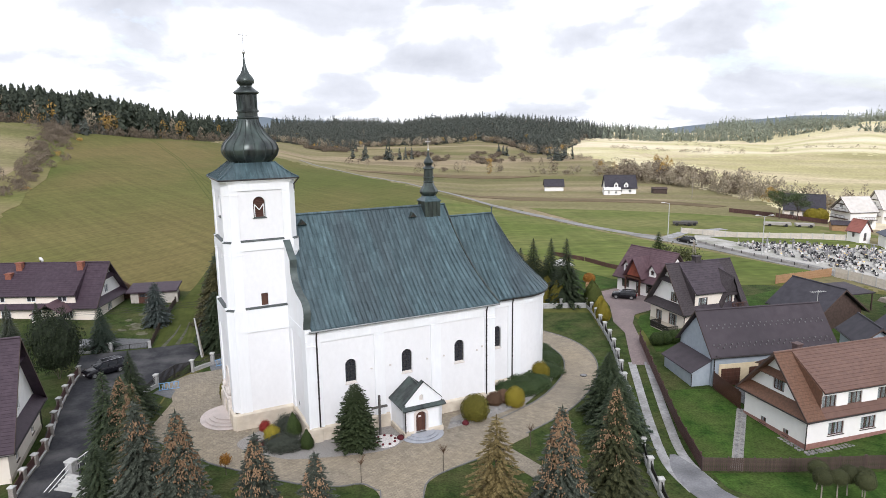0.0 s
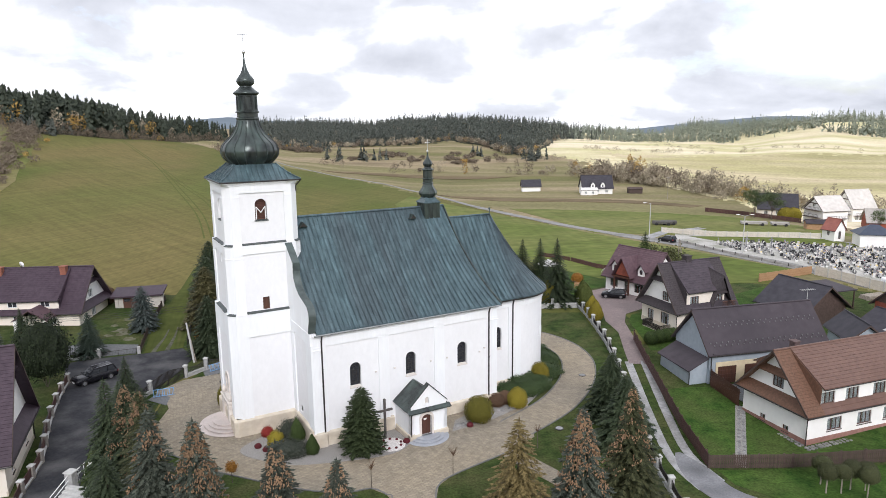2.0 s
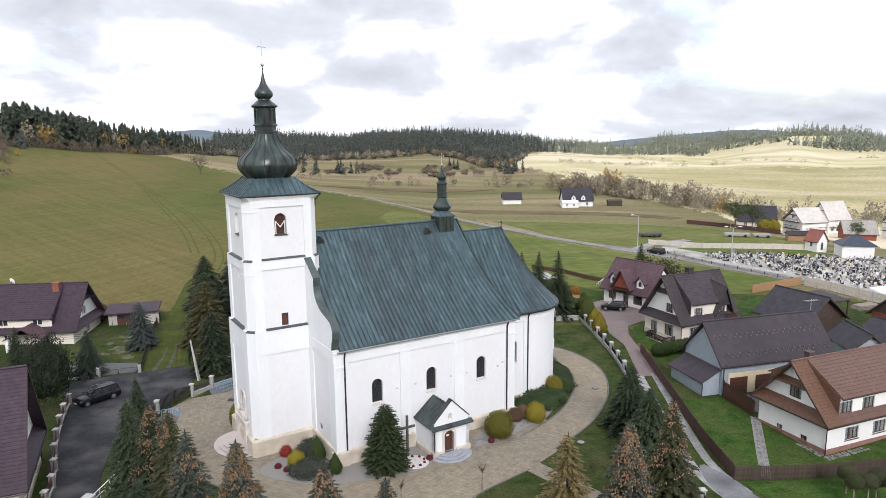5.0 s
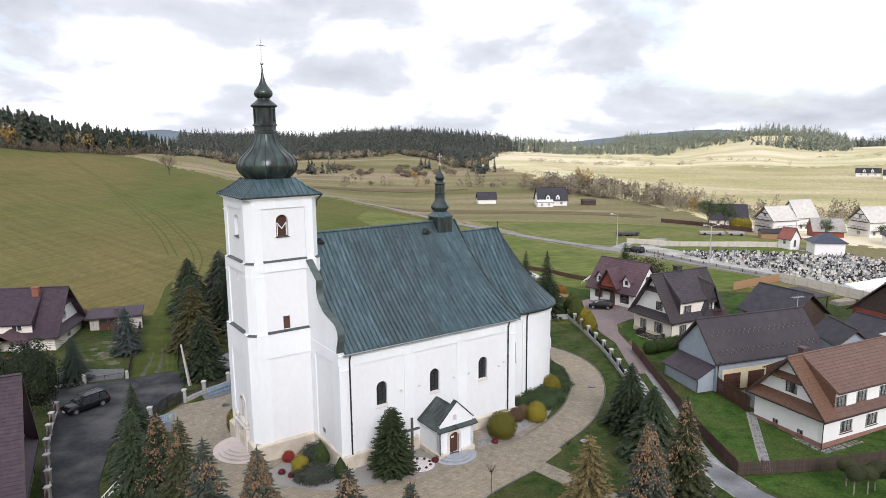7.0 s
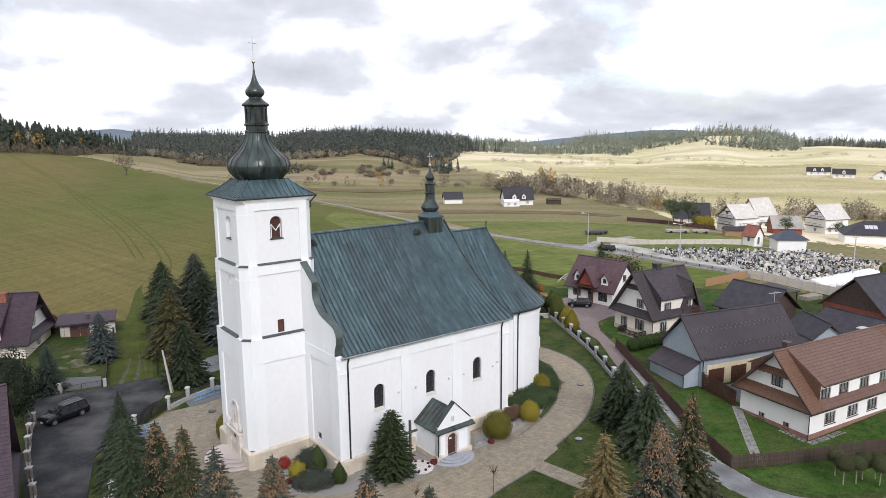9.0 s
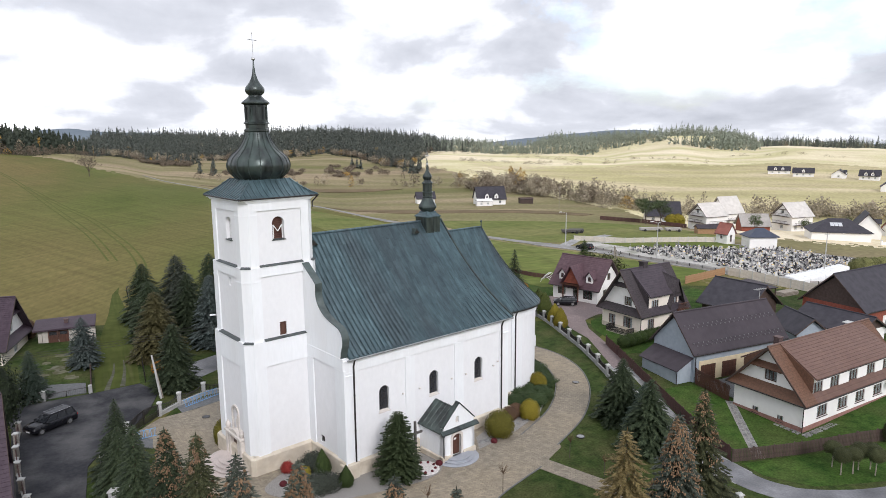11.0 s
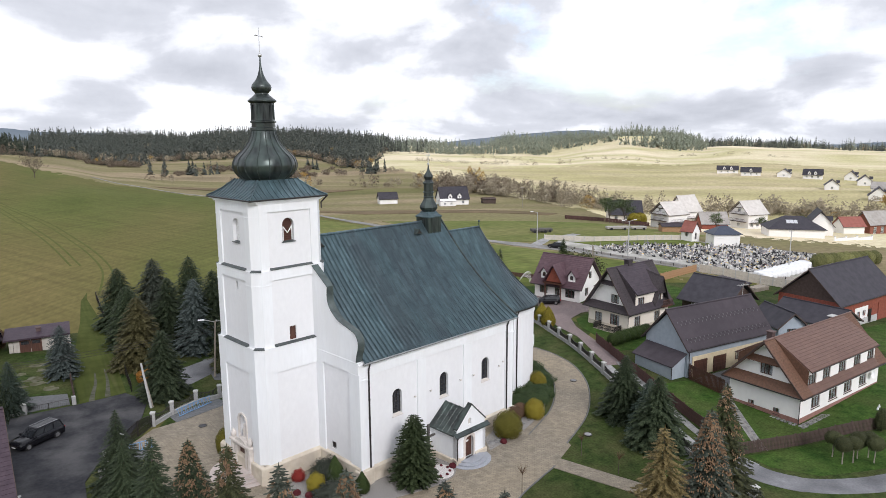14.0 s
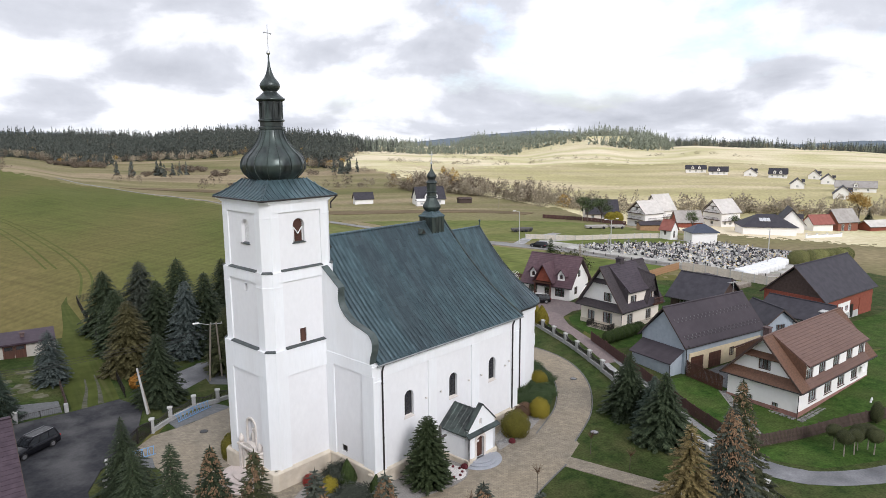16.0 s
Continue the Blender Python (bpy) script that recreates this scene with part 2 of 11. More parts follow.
surf("plaster", (0.785, 0.805, 0.820), (0.825, 0.845, 0.860), 3.0, 0.9, 0.05, stain=(0.74, 0.74, 0.74), stain_scale=0.35, stain_amount=0.45, stretch=(1.4, 1.4, 0.3))
surf("plaster_panel", (0.755, 0.76, 0.77), (0.79, 0.795, 0.805), 3.0, 0.9, 0.10, stain=(0.71, 0.71, 0.72), stain_scale=0.3, stain_amount=0.35, stretch=(1, 1, 0.6))
surf("plinth_stone", (0.55, 0.48, 0.38), (0.66, 0.60, 0.50), 1.6, 0.85, 0.2, stain=(0.38, 0.33, 0.27), stain_scale=0.5, stain_amount=0.6)
surf("pale_stone", (0.60, 0.55, 0.50), (0.72, 0.67, 0.62), 3.0, 0.8, 0.15, stain=(0.45, 0.42, 0.4), stain_scale=0.8, stain_amount=0.5)
surf("pink_granite", (0.48, 0.41, 0.38), (0.60, 0.53, 0.50), 14.0, 0.6, 0.05, stain=(0.36, 0.33, 0.31), stain_scale=0.7)
surf("grey_granite", (0.30, 0.32, 0.36), (0.42, 0.44, 0.48), 14.0, 0.55, 0.05, stain=(0.25, 0.26, 0.28), stain_scale=0.7)
surf("copper_roof", (0.052, 0.089, 0.100), (0.099, 0.155, 0.172), 1.6, 0.36, 0.10, metal=0.35, stain=(0.062, 0.084, 0.094), stain_scale=0.16, stain_amount=0.75, vary=0.10, stretch=(2.2, 0.35, 0.35), fine=(4.0, 0.45))
surf("copper_dark", (0.020, 0.024, 0.025), (0.062, 0.072, 0.070), 2.4, 0.34, 0.12, metal=0.5, stain=(0.082, 0.112, 0.100), stain_scale=0.9, stain_amount=0.75, vary=0.1, stretch=(1, 1, 0.3))
sheets(MATS["copper_roof"], 0.4585, 0.95, 0.88, 1.10, 0.84)
surf("zinc", (0.22, 0.235, 0.235), (0.32, 0.335, 0.335), 3.0, 0.45, 0.05, metal=0.5)
surf("flashing", (0.060, 0.072, 0.072), (0.11, 0.125, 0.125), 2.0, 0.6, 0.08, metal=0.3, stain=(0.05, 0.06, 0.06), stain_scale=0.5)
surf("dark_metal", (0.018, 0.016, 0.015), (0.035, 0.03, 0.028), 4.0, 0.45, 0.05, metal=0.3)
surf("silver", (0.6, 0.6, 0.6), (0.75, 0.75, 0.75), 4.0, 0.3, 0.02, metal=0.9)
surf("dark_wood", (0.055, 0.022, 0.014), (0.10, 0.04, 0.025), 6.0, 0.55, 0.2, stretch=(1, 1, 0.15))
surf("louvre_wood", (0.075, 0.030, 0.022), (0.11, 0.05, 0.035), 6.0, 0.6, 0.2)
surf("lead_glass", (0.010, 0.012, 0.016), (0.065, 0.066, 0.075), 7.0, 0.14, 0.05)
surf("white_paint", (0.75, 0.75, 0.75), (0.82, 0.82, 0.82), 8.0, 0.5, 0.02)
surf("paving", (0.218, 0.188, 0.142), (0.288, 0.248, 0.190), 5.0, 0.9, 0.25, stain=(0.33, 0.27, 0.185), stain_scale=0.07, stain_amount=0.75, fine=(1.2, 0.3))
surf("paving_grey", (0.12, 0.125, 0.13), (0.17, 0.175, 0.18), 5.0, 0.9, 0.25, stain=(0.10, 0.10, 0.10), stain_scale=0.1)
surf("paving_red", (0.20, 0.155, 0.15), (0.27, 0.21, 0.20), 5.0, 0.9, 0.25, stain=(0.16, 0.13, 0.125), stain_scale=0.1)
surf("asphalt", (0.020, 0.021, 0.025), (0.034, 0.035, 0.040), 3.0, 0.9, 0.2, stain=(0.125, 0.122, 0.122), stain_scale=0.28, stain_amount=0.55, fine=(9.0, 0.3), spec=0.25)
surf("asphalt_pale", (0.27, 0.27, 0.275), (0.37, 0.37, 0.37), 1.2, 0.85, 0.15, stain=(0.16, 0.155, 0.14), stain_scale=0.35, stain_amount=0.7, fine=(4.0, 0.5))
surf("kerb", (0.12, 0.12, 0.118), (0.17, 0.17, 0.165), 5.0, 0.9, 0.15)
surf("gravel", (0.17, 0.16, 0.15), (0.34, 0.325, 0.305), 12.0, 0.95, 0.5)
surf("lawn", (0.019, 0.037, 0.008), (0.050, 0.073, 0.019), 1.1, 1.0, 0.6, stain=(0.086, 0.083, 0.034), stain_scale=0.30, stain_amount=0.6, fine=(5.0, 0.9), spec=0.15)
surf("garden_lawn", (0.021, 0.054, 0.008), (0.053, 0.100, 0.018), 0.9, 1.0, 0.6, stain=(0.074, 0.086, 0.027), stain_scale=0.22, stain_amount=0.5, fine=(5.0, 0.9), spec=0.15)
surf("meadow", (0.080, 0.097, 0.023), (0.108, 0.117, 0.034), 0.05, 1.0, 0.12, stain=(0.150, 0.122, 0.048), stain_scale=0.016, stain_amount=0.95, stretch=(1, 0.3, 1), fine=(1.6, 0.28), spec=0.1, detail=10.0)
land("valley_grass", ((0.145, 0.140, 0.058), (0.235, 0.195, 0.112), (0.175, 0.163, 0.075), (0.295, 0.235, 0.150), (0.205, 0.165, 0.102)), 8, 0.014, 0.3)
# dry grass, its colour paled to stand in for sunshine on the far fields
land("sunlit_dry_field", ((0.56, 0.50, 0.30), (0.66, 0.58, 0.40), (0.50, 0.46, 0.25), (0.72, 0.63, 0.46), (0.62, 0.54, 0.35)), 30, 0.006, 0.5)
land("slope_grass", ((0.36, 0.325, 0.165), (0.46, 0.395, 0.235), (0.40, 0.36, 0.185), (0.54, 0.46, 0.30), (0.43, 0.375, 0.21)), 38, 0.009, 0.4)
land("worn_ground", ((0.060, 0.066, 0.030), (0.15, 0.145, 0.105), (0.095, 0.095, 0.055), (0.19, 0.185, 0.15)), 0, 0.7, 0.8)
land("wheel_gravel", ((0.060, 0.068, 0.034), (0.105, 0.104, 0.084), (0.078, 0.082, 0.052), (0.125, 0.122, 0.104)), 0, 0.8, 0.8)
land("track_green", ((0.046, 0.060, 0.015), (0.070, 0.083, 0.022), (0.055, 0.069, 0.018), (0.080, 0.087, 0.029)), 76, 0.5, 0.08)
land("olive_grass", ((0.115, 0.125, 0.037), (0.155, 0.150, 0.056), (0.200, 0.170, 0.080), (0.140, 0.145, 0.048)), 20, 0.02, 0.2)
surf("green_field", (0.095, 0.125, 0.030), (0.140, 0.165, 0.046), 0.06, 1.0, 0.2, stain=(0.18, 0.17, 0.07), stain_scale=0.03, stain_amount=0.7, stretch=(0.4, 1, 1), fine=(0.8, 0.6), spec=0.1)
surf("ploughed", (0.125, 0.095, 0.055), (0.185, 0.14, 0.085), 0.15, 1.0, 0.4, stretch=(0.2, 1, 1), fine=(0.6, 0.4), spec=0.1)
surf("forest_floor", (0.040, 0.045, 0.024), (0.065, 0.062, 0.034), 0.05, 1.0, 0.2, spec=0.1)
# distant ridges: the blue is aerial haze mixed into the base colour
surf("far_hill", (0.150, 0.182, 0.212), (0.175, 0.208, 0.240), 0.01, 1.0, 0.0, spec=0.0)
surf("capping_copper", (0.052, 0.066, 0.066), (0.108, 0.130, 0.124), 1.5, 0.5, 0.12, metal=0.3, stain=(0.08, 0.11, 0.105), stain_scale=0.6, stain_amount=0.6)
surf("cemetery_gravel", (0.36, 0.345, 0.32), (0.50, 0.485, 0.455), 3.0, 0.95, 0.4, stain=(0.13, 0.14, 0.08), stain_scale=0.2, stain_amount=0.6)
surf("trunk", (0.07, 0.055, 0.042), (0.12, 0.095, 0.075), 8.0, 0.95, 0.4, stretch=(1, 1, 0.3))
leafy("spruce_green", (0.013, 0.022, 0.011), (0.054, 0.072, 0.036))
leafy("spruce_blue", (0.023, 0.030, 0.022), (0.088, 0.100, 0.076))
leafy("spruce_teal", (0.018, 0.030, 0.022), (0.070, 0.094, 0.070))
leafy("spruce_gold", (0.105, 0.080, 0.030), (0.27, 0.205, 0.085))
leafy("spruce_light", (0.026, 0.034, 0.014), (0.098, 0.102, 0.046))
leafy("cone_brown", (0.17, 0.105, 0.062), (0.30, 0.195, 0.115))
leafy("bush_olive", (0.075, 0.072, 0.010), (0.16, 0.14, 0.022))
leafy("bush_yellow", (0.16, 0.135, 0.012), (0.30, 0.24, 0.03))
leafy("bush_green", (0.009, 0.015, 0.007), (0.027, 0.040, 0.015))
leafy("juniper", (0.022, 0.042, 0.014), (0.055, 0.082, 0.030))
leafy("bush_red", (0.16, 0.018, 0.016), (0.28, 0.04, 0.03))
leafy("bush_brown", (0.085, 0.05, 0.03), (0.15, 0.09, 0.055))
leafy("bush_orange", (0.20, 0.085, 0.015), (0.36, 0.17, 0.03))
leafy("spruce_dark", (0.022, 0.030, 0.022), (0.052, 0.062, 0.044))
# farther forests: aerial haze is put into both leaf colours, sunlight into wood_hazy
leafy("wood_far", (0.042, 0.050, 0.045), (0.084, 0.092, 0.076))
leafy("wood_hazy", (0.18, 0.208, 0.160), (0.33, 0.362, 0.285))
# leafless twigs, lightened to stand in for sun on the stream thicket
leafy("bare_wood", (0.22, 0.188, 0.134), (0.39, 0.335, 0.245))
leafy("scrub_dark", (0.115, 0.090, 0.066), (0.20, 0.162, 0.120))
# olive hedge leaves with sunlight put into the paler colour
leafy("hedge_pale", (0.13, 0.14, 0.05), (0.27, 0.27, 0.105))
leafy("larch_gold", (0.30, 0.18, 0.045), (0.46, 0.30, 0.09))
# fence concrete, warmed and paled in colour as if the sun lay on it
surf("sunlit_panel", (0.52, 0.47, 0.405), (0.62, 0.57, 0.50), 2.0, 0.9, 0.15, stain=(0.40, 0.36, 0.31), stain_scale=0.4, stain_amount=0.4)
surf("guard_grey", (0.10, 0.098, 0.102), (0.15, 0.147, 0.15), 3.0, 0.5, 0.05)
surf("brown_brick", (0.080, 0.052, 0.050), (0.120, 0.082, 0.078), 4.0, 0.9, 0.2, fine=(9.0, 0.4))
surf("brown_tiles", (0.112, 0.060, 0.045), (0.150, 0.083, 0.062), 2.0, 0.55, 0.1, stain=(0.10, 0.048, 0.032), stain_scale=0.2, stain_amount=0.5)
surf("brown_shingle", (0.10, 0.050, 0.030), (0.15, 0.075, 0.045), 5.0, 0.7, 0.3)
surf("dark_tiles", (0.046, 0.037, 0.045), (0.070, 0.056, 0.066), 2.0, 0.7, 0.1, stain=(0.031, 0.026, 0.031), stain_scale=0.2, spec=0.3)
surf("dark_shingle", (0.038, 0.031, 0.034), (0.064, 0.054, 0.057), 5.0, 0.75, 0.3, spec=0.3)
surf("plum_tiles", (0.082, 0.046, 0.056), (0.125, 0.076, 0.086), 2.0, 0.6, 0.15, stain=(0.058, 0.029, 0.037), stain_scale=0.2, spec=0.35)
surf("slate_sheet", (0.044, 0.035, 0.042), (0.062, 0.051, 0.059), 1.2, 0.66, 0.08, stain=(0.028, 0.024, 0.029), stain_scale=0.15, spec=0.3)
surf("black_sheet", (0.036, 0.034, 0.042), (0.054, 0.050, 0.060), 1.2, 0.68, 0.08, spec=0.3)
surf("aubergine_tiles", (0.038, 0.023, 0.034), (0.060, 0.039, 0.053), 2.0, 0.6, 0.15, stain=(0.034, 0.021, 0.030), stain_scale=0.2, spec=0.35)
surf("cream_wall", (0.76, 0.69, 0.60), (0.82, 0.75, 0.66), 2.0, 0.9, 0.05, stain=(0.68, 0.62, 0.54), stain_scale=0.25, stain_amount=0.4)
surf("white_wall", (0.83, 0.815, 0.79), (0.88, 0.865, 0.84), 2.0, 0.9, 0.05, stain=(0.76, 0.74, 0.70), stain_scale=0.25, stain_amount=0.35)
# shelter walls: the shade they stand in is painted as a darker grey-beige
surf("shade_wall", (0.42, 0.39, 0.35), (0.52, 0.49, 0.44), 2.0, 0.9, 0.1, stain=(0.34, 0.32, 0.29), stain_scale=0.4)
surf("yellow_wall", (0.62, 0.52, 0.34), (0.70, 0.60, 0.41), 2.0, 0.9, 0.05)
surf("grey_sheet_wall", (0.30, 0.35, 0.40), (0.37, 0.42, 0.47), 1.5, 0.6, 0.05, stain=(0.27, 0.31, 0.35), stain_scale=0.3)
surf("red_plinth", (0.24, 0.12, 0.10), (0.32, 0.17, 0.14), 3.0, 0.85, 0.2)
surf("red_planks", (0.20, 0.050, 0.030), (0.28, 0.075, 0.045), 3.0, 0.75, 0.15)
surf("tan_boards", (0.30, 0.17, 0.085), (0.40, 0.24, 0.13), 3.0, 0.8, 0.15)
surf("brown_boards", (0.050, 0.032, 0.026), (0.082, 0.054, 0.044), 3.0, 0.75, 0.2, vary=0.15)
surf("maroon_boards", (0.065, 0.028, 0.024), (0.09, 0.04, 0.034), 3.0, 0.6, 0.1, vary=0.12)
surf("concrete", (0.40, 0.40, 0.39), (0.52, 0.52, 0.50), 4.0, 0.9, 0.15, stain=(0.32, 0.32, 0.31), stain_scale=0.5)
surf("block_wall", (0.30, 0.30, 0.295), (0.42, 0.42, 0.41), 5.0, 0.9, 0.25, stain=(0.24, 0.24, 0.24), stain_scale=0.7, vary=0.1)
surf("brick_red", (0.20, 0.070, 0.045), (0.28, 0.11, 0.072), 6.0, 0.9, 0.3)
surf("curtain", (0.66, 0.66, 0.66), (0.80, 0.80, 0.80), 6.0, 0.95, 0.05)
surf("blue_paint", (0.10, 0.26, 0.48), (0.16, 0.34, 0.58), 4.0, 0.5, 0.03)
surf("car_black", (0.006, 0.006, 0.008), (0.010, 0.010, 0.013), 3.0, 0.15, 0.0, spec=0.35)
surf("tyre", (0.015, 0.015, 0.015), (0.025, 0.025, 0.025), 8.0, 0.9, 0.1)
surf("rim", (0.35, 0.35, 0.36), (0.45, 0.45, 0.46), 8.0, 0.35, 0.0, metal=0.8)
surf("car_glass", (0.015, 0.017, 0.02), (0.022, 0.024, 0.028), 2.0, 0.05, 0.0)
surf("lamp_white", (0.75, 0.75, 0.75), (0.82, 0.82, 0.82), 8.0, 0.2, 0.0)
surf("lamp_red", (0.30, 0.02, 0.02), (0.40, 0.03, 0.03), 8.0, 0.25, 0.0)
surf("wood_pole", (0.22, 0.19, 0.155), (0.32, 0.28, 0.23), 6.0, 0.95, 0.3, stretch=(1, 1, 0.1))
surf("tomb_grey", (0.14, 0.14, 0.15), (0.26, 0.26, 0.27), 6.0, 0.35, 0.03, vary=0.4)
surf("tomb_dark", (0.015, 0.015, 0.017), (0.045, 0.045, 0.05), 6.0, 0.3, 0.03, vary=0.3)
surf("tomb_white", (0.55, 0.54, 0.52), (0.70, 0.69, 0.67), 6.0, 0.5, 0.03, vary=0.15)
leafy("flowers", (0.85, 0.84, 0.82), (0.66, 0.55, 0.45))
leafy("flowers_yellow", (0.70, 0.50, 0.05), (0.75, 0.72, 0.65))
glass("glass")
courses(MATS["brown_tiles"], "Y", 0.9, 0.3)
courses(MATS["dark_tiles"], "Y", 0.9, 0.35)
courses(MATS["plum_tiles"], "Y", 0.9, 0.5)
courses(MATS["slate_sheet"], "X", 0.55, 0.25)
courses(MATS["grey_sheet_wall"], "X", 1.1, 0.2)
blocks(MATS["paving"], 0.42, 0.21, 0.62, 26)
blocks(MATS["paving_grey"], 0.42, 0.21, 0.70, 12)
blocks(MATS["paving_red"], 0.42, 0.21, 0.70, -20)
mown(MATS["meadow"], 62, 0.28)
mown(MATS["green_field"], 20, 0.2)
surf("road_grey", (0.22, 0.215, 0.21), (0.30, 0.295, 0.285), 1.2, 0.9, 0.15, stain=(0.16, 0.155, 0.135), stain_scale=0.2, stain_amount=0.7, spec=0.25)
surf("lane", (0.17, 0.172, 0.182), (0.25, 0.252, 0.26), 1.2, 0.9, 0.15, stain=(0.075, 0.076, 0.082), stain_scale=0.3, stain_amount=0.7, fine=(6.0, 0.35), spec=0.25)
blocks(MATS["copper_roof"], 0.556, 0.85, 0.86, 0, 0.0)
leafy("tomb_mixed", (0.030, 0.030, 0.032), (0.80, 0.79, 0.76), skew=0.40)
courses(MATS["aubergine_tiles"], "Y", 0.9, 0.4)
# ---- helpers for building ----
def thing(name, x=0, y=0, z=0, turn=0, label="", category="", group="", kind=""):
    ob = new(name)
    ob.empty_display_size = 0.3
    ob.matrix_basis = pose(x, y, z, 0, 0, turn)
    return tagged(ob, label, category, group, kind)


def mesh_of(name, bm, material, smooth=False):
    me = bpy.data.meshes.new(name)
    bmesh.ops.recalc_face_normals(bm, faces=bm.faces)
    bm.to_mesh(me)
    bm.free()
    me.materials.append(MATS[material])
    if smooth:
        me.polygons.foreach_set("use_smooth", [True] * len(me.polygons))
    return me


def part(name, bm, material, parent=None, label="", smooth=False, m=None):
    ob = new(name, mesh_of(name, bm, material, smooth))
    ob.parent = parent
    if m is not None:
        ob.matrix_basis = m
    return tagged(ob, label)


def share(name, mesh, parent, m):
    ob = new(name, mesh)
    ob.parent = parent
    ob.matrix_basis = m
    return ob


def B():
    return bmesh.new()


def face(bm, pts):
    try:
        return bm.faces.new([bm.verts.new(p) for p in pts])
    except ValueError:
        return None


def box(bm, x0, x1, y0, y1, z0, z1, m=None):
    vs = [bm.verts.new((x, y, z)) for x in (x0, x1) for y in (y0, y1) for z in (z0, z1)]
    for f in ((0, 1, 3, 2), (4, 6, 7, 5), (0, 4, 5, 1), (2, 3, 7, 6), (0, 2, 6, 4), (1, 5, 7, 3)):
        bm.faces.new([vs[i] for i in f])
    if m is not None:
        bmesh.ops.transform(bm, matrix=m, verts=vs)
    return bm


def bevel_box(bm, x0, x1, y0, y1, z0, z1, r=0.03):
    """A box with its upright and upper edges taken off."""
    r = min(r, (x1 - x0) * 0.3, (y1 - y0) * 0.3, (z1 - z0) * 0.3)
    a = [(x0 + r, y0), (x1 - r, y0), (x1, y0 + r), (x1, y1 - r), (x1 - r, y1), (x0 + r, y1), (x0, y1 - r), (x0, y0 + r)]
    b = [(x0 + 2 * r, y0 + r), (x1 - 2 * r, y0 + r), (x1 - r, y0 + 2 * r), (x1 - r, y1 - 2 * r), (x1 - 2 * r, y1 - r), (x0 + 2 * r, y1 - r), (x0 + r, y1 - 2 * r), (x0 + r, y0 + 2 * r)]
    rings = [[bm.verts.new((*p, z)) for p in q] for q, z in ((a, z0), (a, z1 - r), (b, z1))]
    for lo, hi in zip(rings, rings[1:]):
        for i in range(8):
            bm.faces.new((lo[i], lo[(i + 1) % 8], hi[(i + 1) % 8], hi[i]))
    bm.faces.new(rings[0][::-1])
    bm.faces.new(rings[2])
    return bm


def prism(bm, pts, lo, hi, axis="z"):
    """An outline carried from lo to hi along an axis. Outline pairs are (x, y), (y, z) for x, or (x, z) for y."""
    def at(p, h):
        return {"z": (p[0], p[1], h), "x": (h, p[0], p[1]), "y": (p[0], h, p[1])}[axis]
    a = [bm.verts.new(at(p, lo)) for p in pts]
    b = [bm.verts.new(at(p, hi)) for p in pts]
    n = len(pts)
    bm.faces.new(a[::-1])
    bm.faces.new(b)
    for i in range(n):
        bm.faces.new((a[i], a[(i + 1) % n], b[(i + 1) % n], b[i]))
    return bm


def lathe(bm, profile, n=16, turn=0.0, cx=0.0, cy=0.0):
    """A profile of (radius, height) turned about an upright axis."""
    rings = []
    for r, z in profile:
        rings.append([bm.verts.new((cx + r * math.cos(turn + 2 * math.pi * i / n), cy + r * math.sin(turn + 2 * math.pi * i / n), z)) for i in range(n)])
    for lo, hi in zip(rings, rings[1:]):
        for i in range(n):
            bm.faces.new((lo[i], lo[(i + 1) % n], hi[(i + 1) % n], hi[i]))
    bm.faces.new(rings[0][::-1])
    bm.faces.new(rings[-1])
    return bm


def rod(bm, a, b, r, n=8, r2=None):
    a, b = Vector(a), Vector(b)
    d = (b - a).normalized()
    u = d.cross(Vector((0, 0, 1)) if abs(d.z) < 0.9 else Vector((1, 0, 0))).normalized()
    w = d.cross(u)
    rings = [[bm.verts.new(p + q * (u * math.cos(2 * math.pi * i / n) + w * math.sin(2 * math.pi * i / n))) for i in range(n)] for p, q in ((a, r), (b, r if r2 is None else r2))]
    for i in range(n):
        bm.faces.new((rings[0][i], rings[0][(i + 1) % n], rings[1][(i + 1) % n], rings[1][i]))
    bm.faces.new(rings[0][::-1])
    bm.faces.new(rings[1])
    return bm


def tube(bm, pts, r, n=6):
    """A round bar along a line of points, welded at the bends."""
    pts = [Vector(p) for p in pts]
    rings = []
    for k, p in enumerate(pts):
        d = (pts[min(k + 1, len(pts) - 1)] - pts[max(k - 1, 0)]).normalized()
        u = d.cross(Vector((0, 0, 1)) if abs(d.z) < 0.95 else Vector((1, 0, 0))).normalized()
        w = d.cross(u)
        rings.append([bm.verts.new(p + r * (u * math.cos(2 * math.pi * i / n) + w * math.sin(2 * math.pi * i / n))) for i in range(n)])
    for a, b in zip(rings, rings[1:]):
        for i in range(n):
            bm.faces.new((a[i], a[(i + 1) % n], b[(i + 1) % n], b[i]))
    bm.faces.new(rings[0][::-1])
    bm.faces.new(rings[-1])
    return bm


def slab(bm, pts, t):
    """A plate with the given upper face, t thick measured downwards."""
    a = [bm.verts.new(p) for p in pts]
    b = [bm.verts.new((p[0], p[1], p[2] - t)) for p in pts]
    n = len(pts)
    bm.faces.new(a)
    bm.faces.new(b[::-1])
    for i in range(n):
        bm.faces.new((a[i], b[i], b[(i + 1) % n], a[(i + 1) % n]))
    return bm


